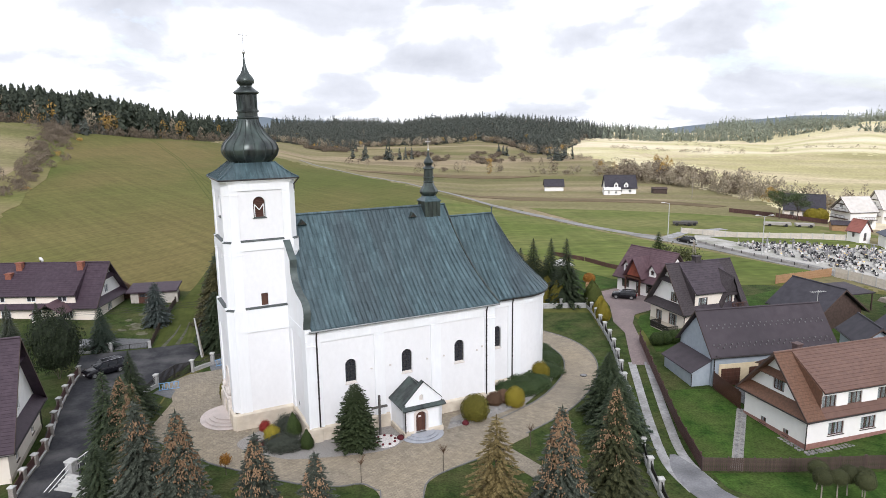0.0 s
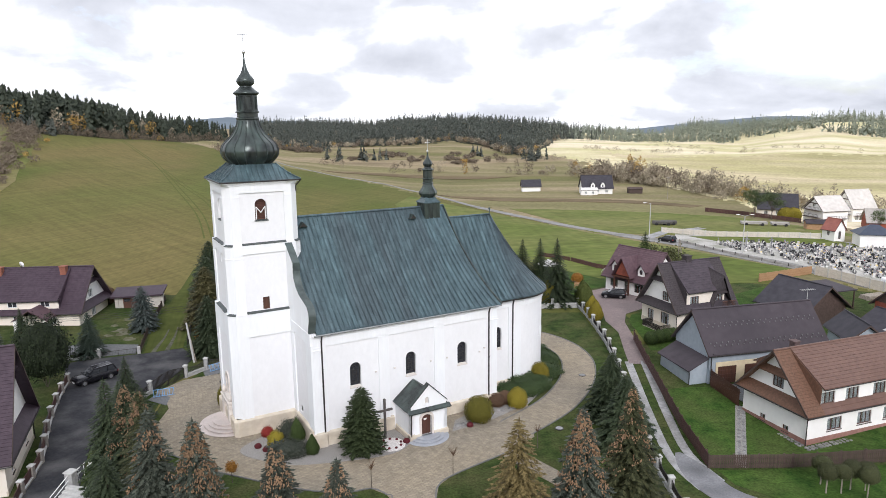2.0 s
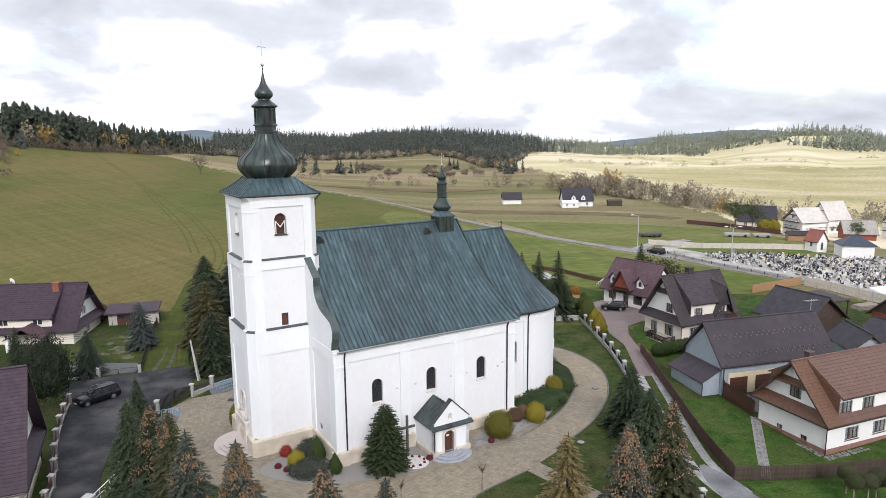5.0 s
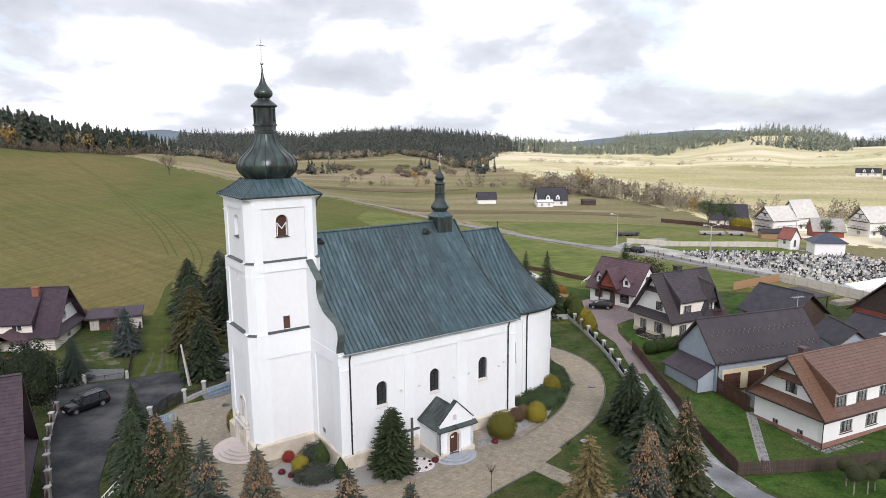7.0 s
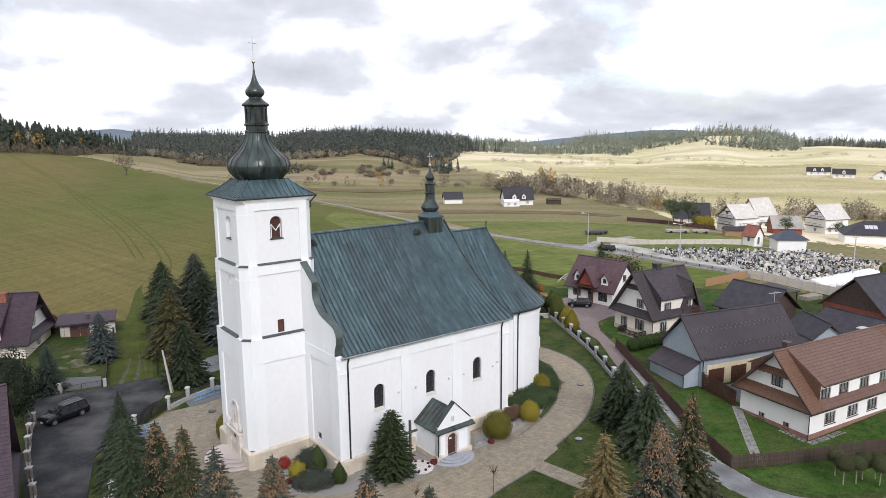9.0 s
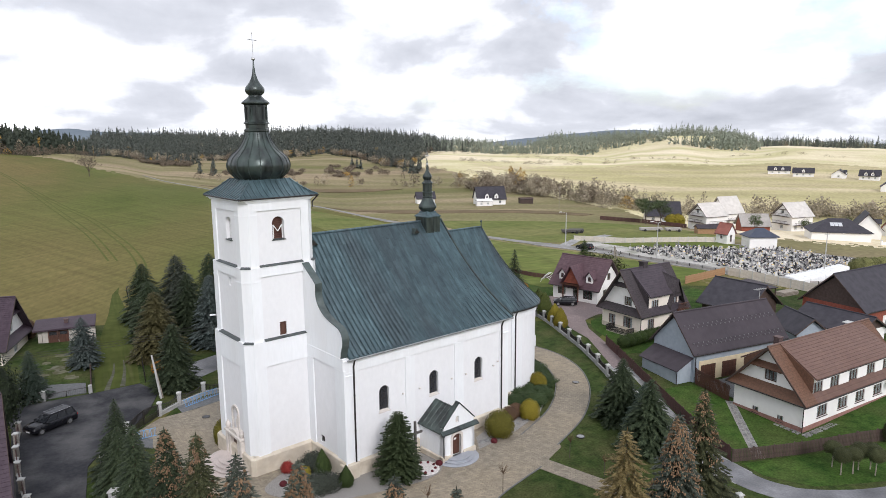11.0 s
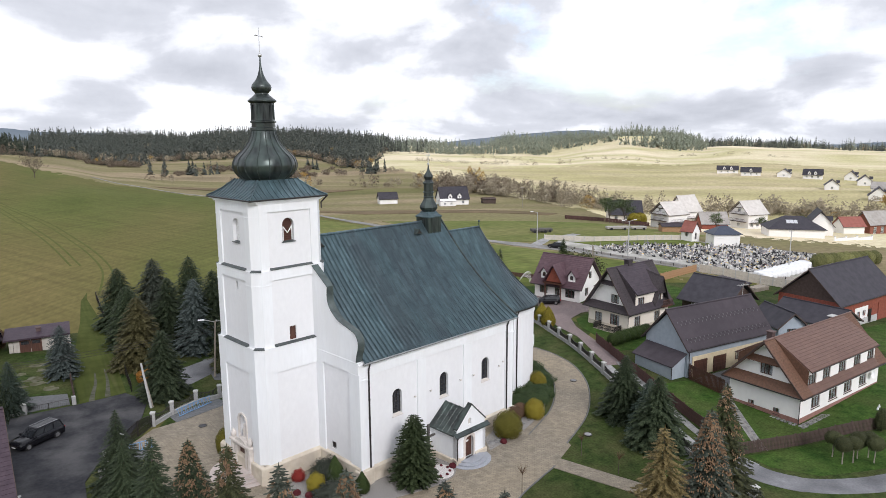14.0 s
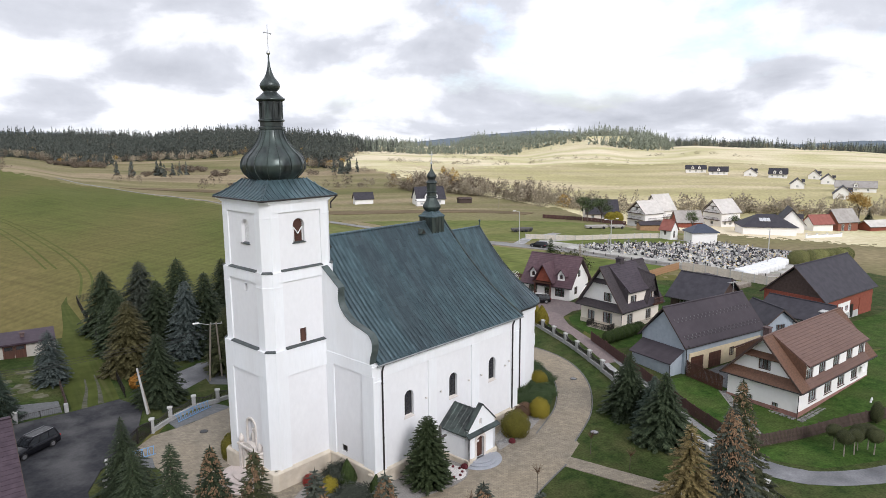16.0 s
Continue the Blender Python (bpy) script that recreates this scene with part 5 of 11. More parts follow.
def chancel():
    v0 = RIDGE_V - CH_R
    bm = wall(B(), side(0, v0 + 0.08, 0), 19.2, CH_U, -0.4, [(19.2, 10.3), (CH_U, 10.3)], [(21.2, 1.0, 4.9, 7.4, 0.5)], 0.7)
    wall(bm, side(CH_U, RIDGE_V + CH_R, 180), 0, 5.3, -0.4, [(0, 10.3), (5.3, 10.3)], (), 0.7)
    n = 28
    rows = [[bm.verts.new((CH_U + CH_Q * (CH_R - 0.08) * math.sin(math.pi * k / n), RIDGE_V - (CH_R - 0.08) * math.cos(math.pi * k / n), z)) for k in range(n + 1)] for z in (-0.4, 10.3)]
    for k in range(n):
        bm.faces.new((rows[0][k], rows[0][k + 1], rows[1][k + 1], rows[1][k]))
    part("chancel_wall", bm, "plaster_panel", church, "white rounded chancel wall")
    bm = B()
    bevel_box(bm, 22.55, 24.2, v0 - 0.05, v0 + 0.2, -0.3, 9.5, 0.02)
    bevel_box(bm, 19.3, 19.9, v0 - 0.05, v0 + 0.2, -0.3, 9.5, 0.02)
    bevel_box(bm, 19.3, CH_U, v0 - 0.055, v0 + 0.2, 9.5, 10.32, 0.02)
    arc_band(bm, CH_R + 0.05, CH_R - 0.2, 9.5, 10.32, 0, math.pi)
    arc_band(bm, CH_R + 0.05, CH_R - 0.2, 1.0, 9.5, 1.35, 1.6)
    arc_band(bm, CH_R + 0.12, CH_R - 0.2, 10.2, 10.36, 0, math.pi)
    pieces("pilaster_strip", bm, "plaster", church)
    church_window(pose(21.2, v0 + 0.08, 4.9), 1.0, 2.5, 0.5)
    a = 0.62
    bm = prism(B(), arch_outline(0.5, 1.3, 0.25), -0.02, 0.05, "y")
    part("blind_niche", bm, "plaster", church, m=pose(CH_U + CH_Q * CH_R * math.sin(a), RIDGE_V - CH_R * math.cos(a), 5.0, 0, 0, math.degrees(a)))
    bm = B()
    plinth_run(bm, [(19.5, v0 - 0.2), (CH_U, v0 - 0.2)], 1.15)
    arc_band(bm, CH_R + 0.28, CH_R - 0.2, -0.4, 1.12, 0, math.pi)
    arc_band(bm, CH_R + 0.22, CH_R - 0.2, 1.12, 1.2, 0, math.pi)
    pieces("plinth", bm, "plinth_stone", church)
    bm = B()
    for u in (23.05,):
        rod(bm, (u, v0 - 0.35, 10.3), (u, v0 - 0.12, 9.8), 0.075)
        rod(bm, (u, v0 - 0.12, 9.85), (u, v0 - 0.12, 0.9), 0.075)
    part("downpipe", bm, "dark_metal", church)
    a = 1.35
    bm = B()
    x, y = CH_U + CH_Q * (CH_R + 0.14) * math.sin(a), RIDGE_V - (CH_R + 0.14) * math.cos(a)
    rod(bm, (x, y, 10.2), (x, y, 0.6), 0.075)
    part("downpipe", bm, "dark_metal", church)
    # roof: two slopes and a half cone
    top_z, low_z, ro = 18.75, 10.5, CH_R + 0.42
    prof = slope_line(0.0, top_z, ro, low_z, 10, 0.10, 0.2)
    bm = B()
    n = 24
    rows = []
    for r, z in prof:
        r = max(r, 0.01)
        rows.append([(17.5, RIDGE_V - r, z)] + [(CH_U + CH_Q * r * math.sin(math.pi * k / n), RIDGE_V - r * math.cos(math.pi * k / n), z) for k in range(n + 1)] + [(17.5, RIDGE_V + r, z)])
    shell(bm, rows, 0.12)
    roof = part("chancel_roof", bm, "copper_roof", church, "green-grey copper roof rounded at its end")
    for k in range(10):
        u = 19.0 + k * 0.56
        part("roof_panel", seam_strip(B(), u, u, 0.56, 0.56, [(RIDGE_V - r, z + 0.03) for r, z in prof]), "copper_roof", roof)
    for k in range(24):
        a0, a1 = math.pi * k / 24, math.pi * (k + 1) / 24
        bm = B()
        rows = []
        for r, z in prof:
            r = max(r, 0.05)
            c, s = (CH_U + CH_Q * r * math.sin(a0), RIDGE_V - r * math.cos(a0)), (CH_U + CH_Q * r * math.sin(a1), RIDGE_V - r * math.cos(a1))
            t = (-0.025 * math.cos(a0), -0.025 * math.sin(a0))
            rows.append([bm.verts.new(p) for p in ((c[0] + t[0], c[1] + t[1], z + 0.10), (c[0] - t[0], c[1] - t[1], z + 0.10), (c[0] - t[0], c[1] - t[1], z + 0.035), (s[0], s[1], z + 0.035))])
        for x, y in zip(rows, rows[1:]):
            for i in range(3):
                bm.faces.new((x[i], y[i], y[i + 1], x[i + 1]))
        part("roof_panel", bm, "copper_roof", roof)
    bm = B()
    rod(bm, (18, RIDGE_V, top_z + 0.05), (CH_U, RIDGE_V, top_z + 0.05), 0.12)
    rod(bm, (CH_U, RIDGE_V, top_z), (CH_U, RIDGE_V, top_z + 0.55), 0.05)
    lathe(bm, [(0.02, top_z + 0.5), (0.12, top_z + 0.6), (0.12, top_z + 0.72), (0.02, top_z + 0.82)], 8, 0, CH_U, RIDGE_V)
    part("ridge_cap", bm, "copper_roof", roof)
    bm = B()
    arc_band(bm, ro + 0.1, ro - 0.06, low_z - 0.2, low_z - 0.08, 0, math.pi)
    box(bm, 19.7, CH_U, RIDGE_V - ro - 0.1, RIDGE_V - ro + 0.06, low_z - 0.2, low_z - 0.08)
    part("gutter", bm, "dark_metal", roof)


def arc_band(bm, r1, r0, z0, z1, a0, a1):
    n = max(2, int((a1 - a0) * 10))
    rows = []
    for k in range(n + 1):
        a = a0 + (a1 - a0) * k / n
        rows.append([bm.verts.new((CH_U + CH_Q * r * math.sin(a), RIDGE_V - r * math.cos(a), z)) for r, z in ((r1, z0), (r1, z1), (r0, z1), (r0, z0))])
    for x, y in zip(rows, rows[1:]):
        for i in range(4):
            bm.faces.new((x[i], x[(i + 1) % 4], y[(i + 1) % 4], y[i]))
    bm.faces.new(rows[0])
    bm.faces.new(rows[-1][::-1])


def turret():
    u, v = 16.43, 9.45
    bm = B()
    bevel_box(bm, -0.95, 0.95, -0.95, 0.95, 18.2, 20.75, 0.04)
    body = part("roof_turret", bm, "copper_dark", church, "small copper ridge turret with its own onion", m=pose(u, v, 0))
    for k in range(4):
        for x in (-0.48, 0, 0.48):
            part("seam", box(B(), x - 0.02, x + 0.02, -0.99, -0.93, 18.3, 20.7), "copper_dark", body, m=pose(0, 0, 0, 0, 0, 90 * k))
    bm = B()
    lathe(bm, [(1.44, 20.70), (1.44, 20.80), (1.0, 21.08), (0.82, 21.32)], 4, math.pi / 4)
    part("turret_skirt", bm, "copper_roof", body)
    prof = [(0.68, 21.28), (0.80, 21.4), (0.94, 21.55), (1.02, 21.76), (0.97, 21.95), (0.82, 22.18), (0.66, 22.42), (0.54, 22.70), (0.52, 22.76), (0.63, 22.80), (0.63, 22.88), (0.53, 22.92), (0.53, 23.26), (0.64, 23.30), (0.64, 23.38), (0.53, 23.42), (0.53, 24.2),
            (0.63, 24.27), (0.63, 24.35), (0.44, 24.5), (0.36, 24.62), (0.45, 24.75), (0.53, 24.95), (0.49, 25.1), (0.37, 25.29), (0.21, 25.5), (0.11, 25.75), (0.05, 26.2)]
    onion = part("turret_onion", lathe(B(), prof, 8, math.pi / 8), "copper_dark", body)
    for z in (22.84, 23.34, 24.31):
        part("collar", lathe(B(), [(0.60, z - 0.05), (0.66, z), (0.60, z + 0.05)], 8, math.pi / 8), "capping_copper", onion, "pale green copper collar")
    cross(26.3, 0.13, 1.15, 0.3, u, v, "turret_cross")


def porch():
    u0, u1, v = 7.62, 11.5, -3.15
    mid = (u0 + u1) / 2
    bm = wall(B(), side(0, v, 0), u0, u1, -0.3, [(u0, 2.85), (u1, 2.85)], [(mid - 0.28, 1.05, 0.36, 2.42, 0.45)], 0.4)
    wall(bm, side(u0, 0.25, -90), 0, 3.4, -0.3, [(0, 2.9), (3.4, 2.9)], (), 0.35)
    wall(bm, side(u1, v, 90), 0, 3.4, -0.3, [(0, 2.9), (3.4, 2.9)], (), 0.35)
    body = part("porch", bm, "plaster", church, "small white gabled porch")
    bm = wall(B(), side(0, v, 0), u0 + 0.1, u1 - 0.1, 3.05, [(u0 + 0.1, 3.45), (mid, 5.3), (u1 - 0.1, 3.45)], [(mid - 0.2, 0.42, 3.45, 4.1, 0.21)], 0.35)
    part("gable", bm, "plaster", body)
    part("gable_niche", box(B(), mid - 0.42, mid + 0.02, v + 0.2, v + 0.24, 3.4, 4.15), "pale_stone", body)
    bm = B()
    for s in (-1, 1):
        e = mid + s * 2.2
        slab(bm, [(mid, v + 0.3, 4.72), (mid, 0.25, 4.72), (e, 0.25, 2.95), (e, v + 0.1, 2.95)], 0.12)
        for k in range(6):
            y = v + 0.4 + k * 0.58
            rod(bm, (mid + s * 0.05, y, 4.74), (e, y, 2.97), 0.018, 4)
        q = [(mid, 5.42), (mid + s * 1.95, 3.5), (mid + s * 1.95, 3.4), (mid, 5.3)]
        prism(bm, q, v - 0.08, v + 0.42, "y")
    slab(bm, [(mid - 2.25, v - 0.35, 2.86), (mid + 2.25, v - 0.35, 2.86), (mid + 2.2, v + 0.02, 3.12), (mid - 2.2, v + 0.02, 3.12)], 0.1)
    pieces("porch_roof", bm, "copper_dark", body, "dark copper porch roof")
    o = arch_outline(1.05, 2.06, 0.45)
    d = part("porch_door", prism(B(), o, 0.22, 0.28, "y"), "dark_wood", body, "dark brown arched wooden door", m=pose(mid - 0.28, v, 0.36))
    bm = B()
    box(bm, -0.02, 0.02, 0.19, 0.23, 0.05, 1.9)
    for x in (-0.27, 0.27):
        for z in (0.2, 0.95):
            bevel_box(bm, x - 0.18, x + 0.18, 0.195, 0.23, z, z + 0.6, 0.02)
    part("door_panels", bm, "dark_wood", d)
    part("notice", box(B(), -0.2, 0.1, 0.185, 0.193, 1.42, 1.6), "white_paint", d, "white paper notice")
    i = [(x, z) for x, z in o]
    oo = [(x * 1.42, z * 1.12) for x, z in o]
    bm = ring(B(), oo, i, -0.06, 0.12)
    part("door_surround", bm, "pale_stone", body, "pale stone door surround", m=pose(mid - 0.28, v, 0.36))
    bm = B()
    plinth_run(bm, [(u0 - 0.12, 0.0), (u0 - 0.12, v - 0.1)], 0.62)
    plinth_run(bm, [(u0 - 0.12, v - 0.12), (mid - 1.05, v - 0.12)], 0.6)
    plinth_run(bm, [(mid + 0.5, v - 0.12), (u1 + 0.1, v - 0.12)], 0.6)
    pieces("plinth", bm, "plinth_stone", body)
    bm = B()
    rod(bm, (u0 + 0.02, v - 0.32, 2.85), (u0 + 0.05, v - 0.07, 2.5), 0.05)
    rod(bm, (u0 + 0.05, v - 0.07, 2.55), (u0 + 0.05, v - 0.07, 0.1), 0.05)
    part("downpipe", bm, "dark_metal", body)
    half_steps("porch_steps", mid - 0.2, v, 0, [(1.1, 0.36), (1.45, 0.24), (1.85, 0.12)], "grey_granite", "rounded grey granite steps")


def half_steps(name, u, v, turn, rings, material, label):
    n = 20
    for k, (r, z) in enumerate(rings):
        bm = B()
        pts = [(r * math.cos(math.pi + math.pi * i / n) * 1.15, r * math.sin(math.pi + math.pi * i / n)) for i in range(n + 1)]
        prism(bm, [(x * 0.965, y * 0.955) for x, y in pts], -0.1, z - 0.045)
        step = part(name, bm, material, church, label, m=pose(u, v, 0, 0, 0, turn))
        part("tread", prism(B(), pts, z - 0.045, z), material, step)


def portal():
    """The west door in the tower with its stone surround and rounded steps."""
    m = pose(TU, TV, 0, 0, 0, -90) @ pose(0.25, -3.75, 0)
    o = arch_outline(1.5, 2.5, 0.5)
    oo = [(x * 1.35, z * 1.12) for x, z in o]
    p = part("portal", ring(B(), oo, o, -0.28, 0.2), "pale_stone", church, "carved stone portal", m=m @ pose(0, 0, 0.5))
    part("portal_door", prism(B(), o, 0.1, 0.16, "y"), "dark_wood", p)
    bm = B()
    bevel_box(bm, -1.75, 1.75, -0.42, 0.1, 2.75, 2.95, 0.04)
    bevel_box(bm, -1.6, 1.6, -0.32, 0.1, 2.6, 2.75, 0.03)
    for x in (-1.45, 1.45):
        bevel_box(bm, x - 0.22, x + 0.22, -0.32, 0.1, 0.3, 2.6, 0.04)
        lathe(bm, [(0.05, 2.95), (0.2, 3.05), (0.24, 3.3), (0.12, 3.6), (0.03, 3.75)], 10, 0, x, -0.1)
    part("portal_entablature", bm, "pale_stone", p, m=pose(0, 0, -0.5))
    o = arch_outline(1.2, 2.5, 0.6)
    part("niche_surround", ring(B(), [(x * 1.25, z * 1.06) for x, z in o], o, -0.12, 0.1), "pale_stone", church, m=m @ pose(0, 0.12, 2.9))
    part("niche_back", prism(B(), o, 0.45, 0.5, "y"), "plaster_panel", church, m=m @ pose(0, 0, 2.9))
    bm = lathe(B(), [(0.22, 0.0), (0.24, 0.1), (0.16, 0.3), (0.2, 0.8), (0.22, 1.05), (0.12, 1.25), (0.13, 1.4), (0.1, 1.55), (0.02, 1.6)], 12)
    part("niche_figure", bm, "pale_stone", church, smooth=True, m=m @ pose(0, 0.28, 2.95))
    half_steps("tower_steps", TU - 3.9, TV - 0.25, -90, [(1.5, 0.64), (1.9, 0.48), (2.3, 0.32), (2.75, 0.16)], "pink_granite", "rounded pinkish granite steps")


nave()
nave_roof()
west_gable()
tower()
tower_roof()
chancel()
turret()
porch()
portal()
# ---- roads, paving and lawns ----
def surroundings():
    drape("village_lawn", [(16.5, 36), (17.2, 48), (17.6, 56), (19.4, 68), (22.4, 88), (22.8, 101), (14, 104), (4, 110), (0, 122), (20, 128), (44, 118), (58, 114), (76, 108), (112, 108), (112, 40), (60, 36)], "lawn", 0.012, 5, label="rough grass round the village houses", category="lawn")
    drape("street_lawn", [(-30, 40), (-29.5, 60), (-31.5, 74), (-30, 79), (-24, 83), (-18, 87), (-20, 106), (-34, 110), (-41, 112), (-56, 110), (-80, 96), (-80, 40)], "lawn", 0.012, 5, label="rough grass along the street", category="lawn")
    drape("churchyard_lawn", [(-31, 73), (-29.5, 60), (-27, 50), (-24, 44), (-10, 36), (4, 34), (16.6, 38), (17.3, 52), (19.5, 66), (21.4, 78), (22, 98), (15, 99), (-5, 96), (-23.6, 82.6), (-29, 79)], "lawn", 0.02, 4, label="short autumn lawn round the church", category="lawn")
    forecourt = [(-32.4, 72.6), (-30.4, 76.0), (-26.7, 77.8), (-21.9, 81.4), (-16, 84), (-10, 82), (-14, 70), (2, 66), (4.5, 63.3), (8.5, 66.5), (7.9, 59.1), (5.6, 57.0), (4.6, 56.0), (2.0, 54.2), (-0.4, 52.4), (-1.5, 51.0), (-1.8, 48.7), (-1.8, 40), (-5.2, 40), (-5.2, 48.8), (-5.7, 49.9), (-7.0, 50.9), (-8.8, 50.5), (-11.6, 50.8), (-14.7, 51.9), (-17.9, 53.3), (-20.8, 54.6), (-23.5, 56.5), (-27.5, 59.0), (-29.0, 61.0), (-29.2, 65), (-29.3, 68), (-30.0, 69.4)]
    drape("pavement_1", forecourt, "paving", 0.06, 4, label="sand-coloured block paving in front of the church", category="paving")
    curve = smooth_line([(6.4, 61.0), (11.3, 65.8), (14.6, 71.0), (16.2, 75.6), (16.5, 79.5), (15.6, 83.4), (13.4, 87.2), (9.5, 91), (4, 93)], 6)
    drape("pavement_2", ribbon(curve, 3.7), "paving", 0.068, 4, label="curved block-paved path round the chancel", category="paving")
    drape("pavement_3", ribbon([(4.6, 57.0), (7.3, 53.2), (10.5, 48.9), (14.5, 43.5)], 1.9), "paving", 0.068, 4, label="narrow block-paved path across the lawn", category="paving")
    for name, line, w in (("kerb_1", curve, 3.7),):
        o = ribbon(curve, w + 0.2)
        half = len(o) // 2
        drape(name, ribbon(o[:half], 0.11), "kerb", 0.10, 4, label="grey concrete edging of a path", category="kerb")
        drape("kerb_2", ribbon(o[half:], 0.11), "kerb", 0.10, 4, label="grey concrete edging of a path", category="kerb")
    edge = [(-1.8, 40), (-1.8, 48.7), (-1.5, 51.0), (-0.4, 52.4), (2.0, 54.2), (4.6, 56.0)]
    drape("kerb_3", ribbon(smooth_line(edge, 4), 0.11), "kerb", 0.10, 4, label="grey concrete edging of a lawn", category="kerb")
    edge = [(-5.2, 40), (-5.2, 48.8), (-5.7, 49.9), (-7.0, 50.9), (-8.8, 50.5), (-11.6, 50.8), (-14.7, 51.9), (-17.9, 53.3), (-20.8, 54.6), (-23.5, 56.5), (-27.5, 59.0)]
    drape("kerb_4", ribbon(smooth_line(edge, 3), 0.11), "kerb", 0.10, 4, label="grey concrete edging of a lawn", category="kerb")
    drape("bicycle_bay", [(-28.2, 77.0), (-22.6, 80.6), (-24.2, 82.2), (-29.0, 78.8)], "paving_grey", 0.075, 3, label="grey paved bay for bicycles", category="paving")
    drape("bicycle_bay_2", [(-32.4, 70.4), (-29.9, 68.9), (-30.2, 71.0), (-32.0, 72.2)], "paving_grey", 0.075, 3, label="grey paved bay for bicycles", category="paving")
    drape("planting_bed_1", smooth_line([(-17.8, 61.0), (-19.4, 58.6), (-18.6, 57.0), (-15.5, 55.6), (-13.2, 55.1), (-7.6, 55.9), (-4.9, 57.0), (-3.9, 58.6), (-4.2, 59.6)], 5) + [(-5.4, 61.5), (-12, 58.3), (-14.6, 62.8)], "gravel", 0.09, 3, label="gravel planting bed along the church wall", category="planting bed")
    drape("planting_bed_2", [(0.2, 60.6), (4.3, 62.9), (8.6, 66.4), (12.0, 71.6), (13.6, 76.0), (13.8, 80.5), (12.3, 85.5), (9.5, 84), (6, 68), (0.6, 63)], "gravel", 0.09, 3, label="gravel planting bed with shrubs along the chancel", category="planting bed")
    # the street with its turning place
    drape("road_1", [(-24.0, -40), (-29.5, -40), (-34.0, 34), (-34.7, 49.5), (-37.4, 57.5), (-41.0, 66), (-44.6, 77), (-46.8, 82), (-44.4, 83.2), (-38.4, 85.2), (-34.2, 87.0), (-31.6, 84.2), (-31.8, 78.6), (-32.6, 74.6), (-33.4, 71.6), (-34.4, 70.2), (-35.0, 66.5), (-33.4, 59), (-31, 52), (-28.5, 44), (-28.0, 34)], "asphalt", 0.09, 2.5, label="grey patched asphalt street", category="road")
    drape("verge_strip", ribbon([(-30.2, 52), (-32.6, 59), (-34.2, 66.5), (-33.4, 70.6)], 1.3), "lawn", 0.11, 3, label="strip of rough grass beside the street", category="verge")
    drape("yard_left", [(-50, 85.6), (-44.6, 84.0), (-39.6, 85.4), (-40.4, 88.4), (-44.4, 88.4), (-50, 87.8)], "paving_grey", 0.10, 2.5, label="grey paved house yard", category="yard")
    drape("yard_behind", [(-24.5, 88.5), (-14, 84), (-8, 95), (-18, 100), (-26, 96)], "paving_grey", 0.03, 4, label="grey paved yard behind the church", category="yard")
    # the drive on the other side
    left = [(22.5, 76.6), (22.0, 73.5), (20.2, 62.0), (19.3, 54.0), (20.0, 49.4)]
    right = [(24.4, 76.6), (23.8, 73.3), (22.0, 62.0), (21.2, 55.2), (22.0, 50.6)]
    drape("drive_strip_1", ribbon(smooth_line(left, 4), 0.85), "asphalt_pale", 0.045, 3, label="pale concrete wheel strip of a drive", category="drive")
    drape("drive_strip_2", ribbon(smooth_line(right, 4), 0.85), "asphalt_pale", 0.045, 3, label="pale concrete wheel strip of a drive", category="drive")
    drape("road_2", ribbon(smooth_line([(20.3, 55.5), (20.6, 52.4), (21.3, 48.9), (23.5, 46.5), (27.0, 45.2), (32, 44.6), (46, 44.5), (70, 46)], 5), [0.5, 0.9, 1.4, 1.9, 2.3, 2.6, 2.8] + [2.8] * 8 + [2.5] * 21), "lane", 0.05, 4, label="narrow pale lane", category="road")
    drape("court", [(24.6, 87.5), (23.1, 80.0), (22.4, 76.0), (24.6, 75.6), (25.4, 80.0), (26.2, 87.0), (26.9, 92), (28.4, 96.2), (31.6, 98.6), (36.5, 99.5), (34.4, 104.5), (29.8, 112.6), (26.4, 110.5), (25.9, 101), (24.4, 93)], "paving_red", 0.05, 4, label="reddish block-paved house court", category="paving")
    drape("garden_lawn_1", [(21.9, 52.8), (36, 52.8), (48, 53.5), (60, 56), (64, 68), (50, 66), (31, 64.5), (29, 69), (26, 69), (23.6, 68.5), (22.6, 60)], "garden_lawn", 0.03, 4, label="mown green garden lawn", category="lawn")
    drape("garden_lawn_2", [(27.3, 88.2), (27.5, 92), (29.0, 95.6), (31.8, 97.6), (36, 98.5), (44, 92), (40, 84), (33, 80), (26.5, 80)], "garden_lawn", 0.03, 4, label="green lawn beside a house", category="lawn")
    drape("garden_lawn_3", [(56, 80), (62, 98), (58, 112), (46, 104), (44, 96), (50, 92), (50, 84)], "garden_lawn", 0.03, 4, label="green lawn behind houses", category="lawn")
    drape("garden_lawn_4", [(66, 78), (84, 83), (110, 92), (104, 66), (70, 60), (60, 70)], "garden_lawn", 0.03, 4, label="green lawn round a barn", category="lawn")
    drape("garden_lawn_5", [(25.8, 111.5), (28.5, 113), (34, 116), (31, 124), (26, 132), (17, 126), (22.5, 100), (25, 102)], "garden_lawn", 0.03, 4, label="green garden lawn with beds", category="lawn")
    drape("garden_lawn_6", [(22.6, 52.4), (36, 52.4), (60, 53.5), (60, 47.6), (33, 46.6), (26, 47.4), (23, 50)], "garden_lawn", 0.025, 4, label="green verge beside a lane", category="verge")
    drape("yard_grey", [(29.5, 69.0), (31.5, 64.6), (50, 68.5), (60, 74), (52, 76), (44, 72.2)], "paving_grey", 0.045, 4, label="grey paved yard between house and garage", category="yard")
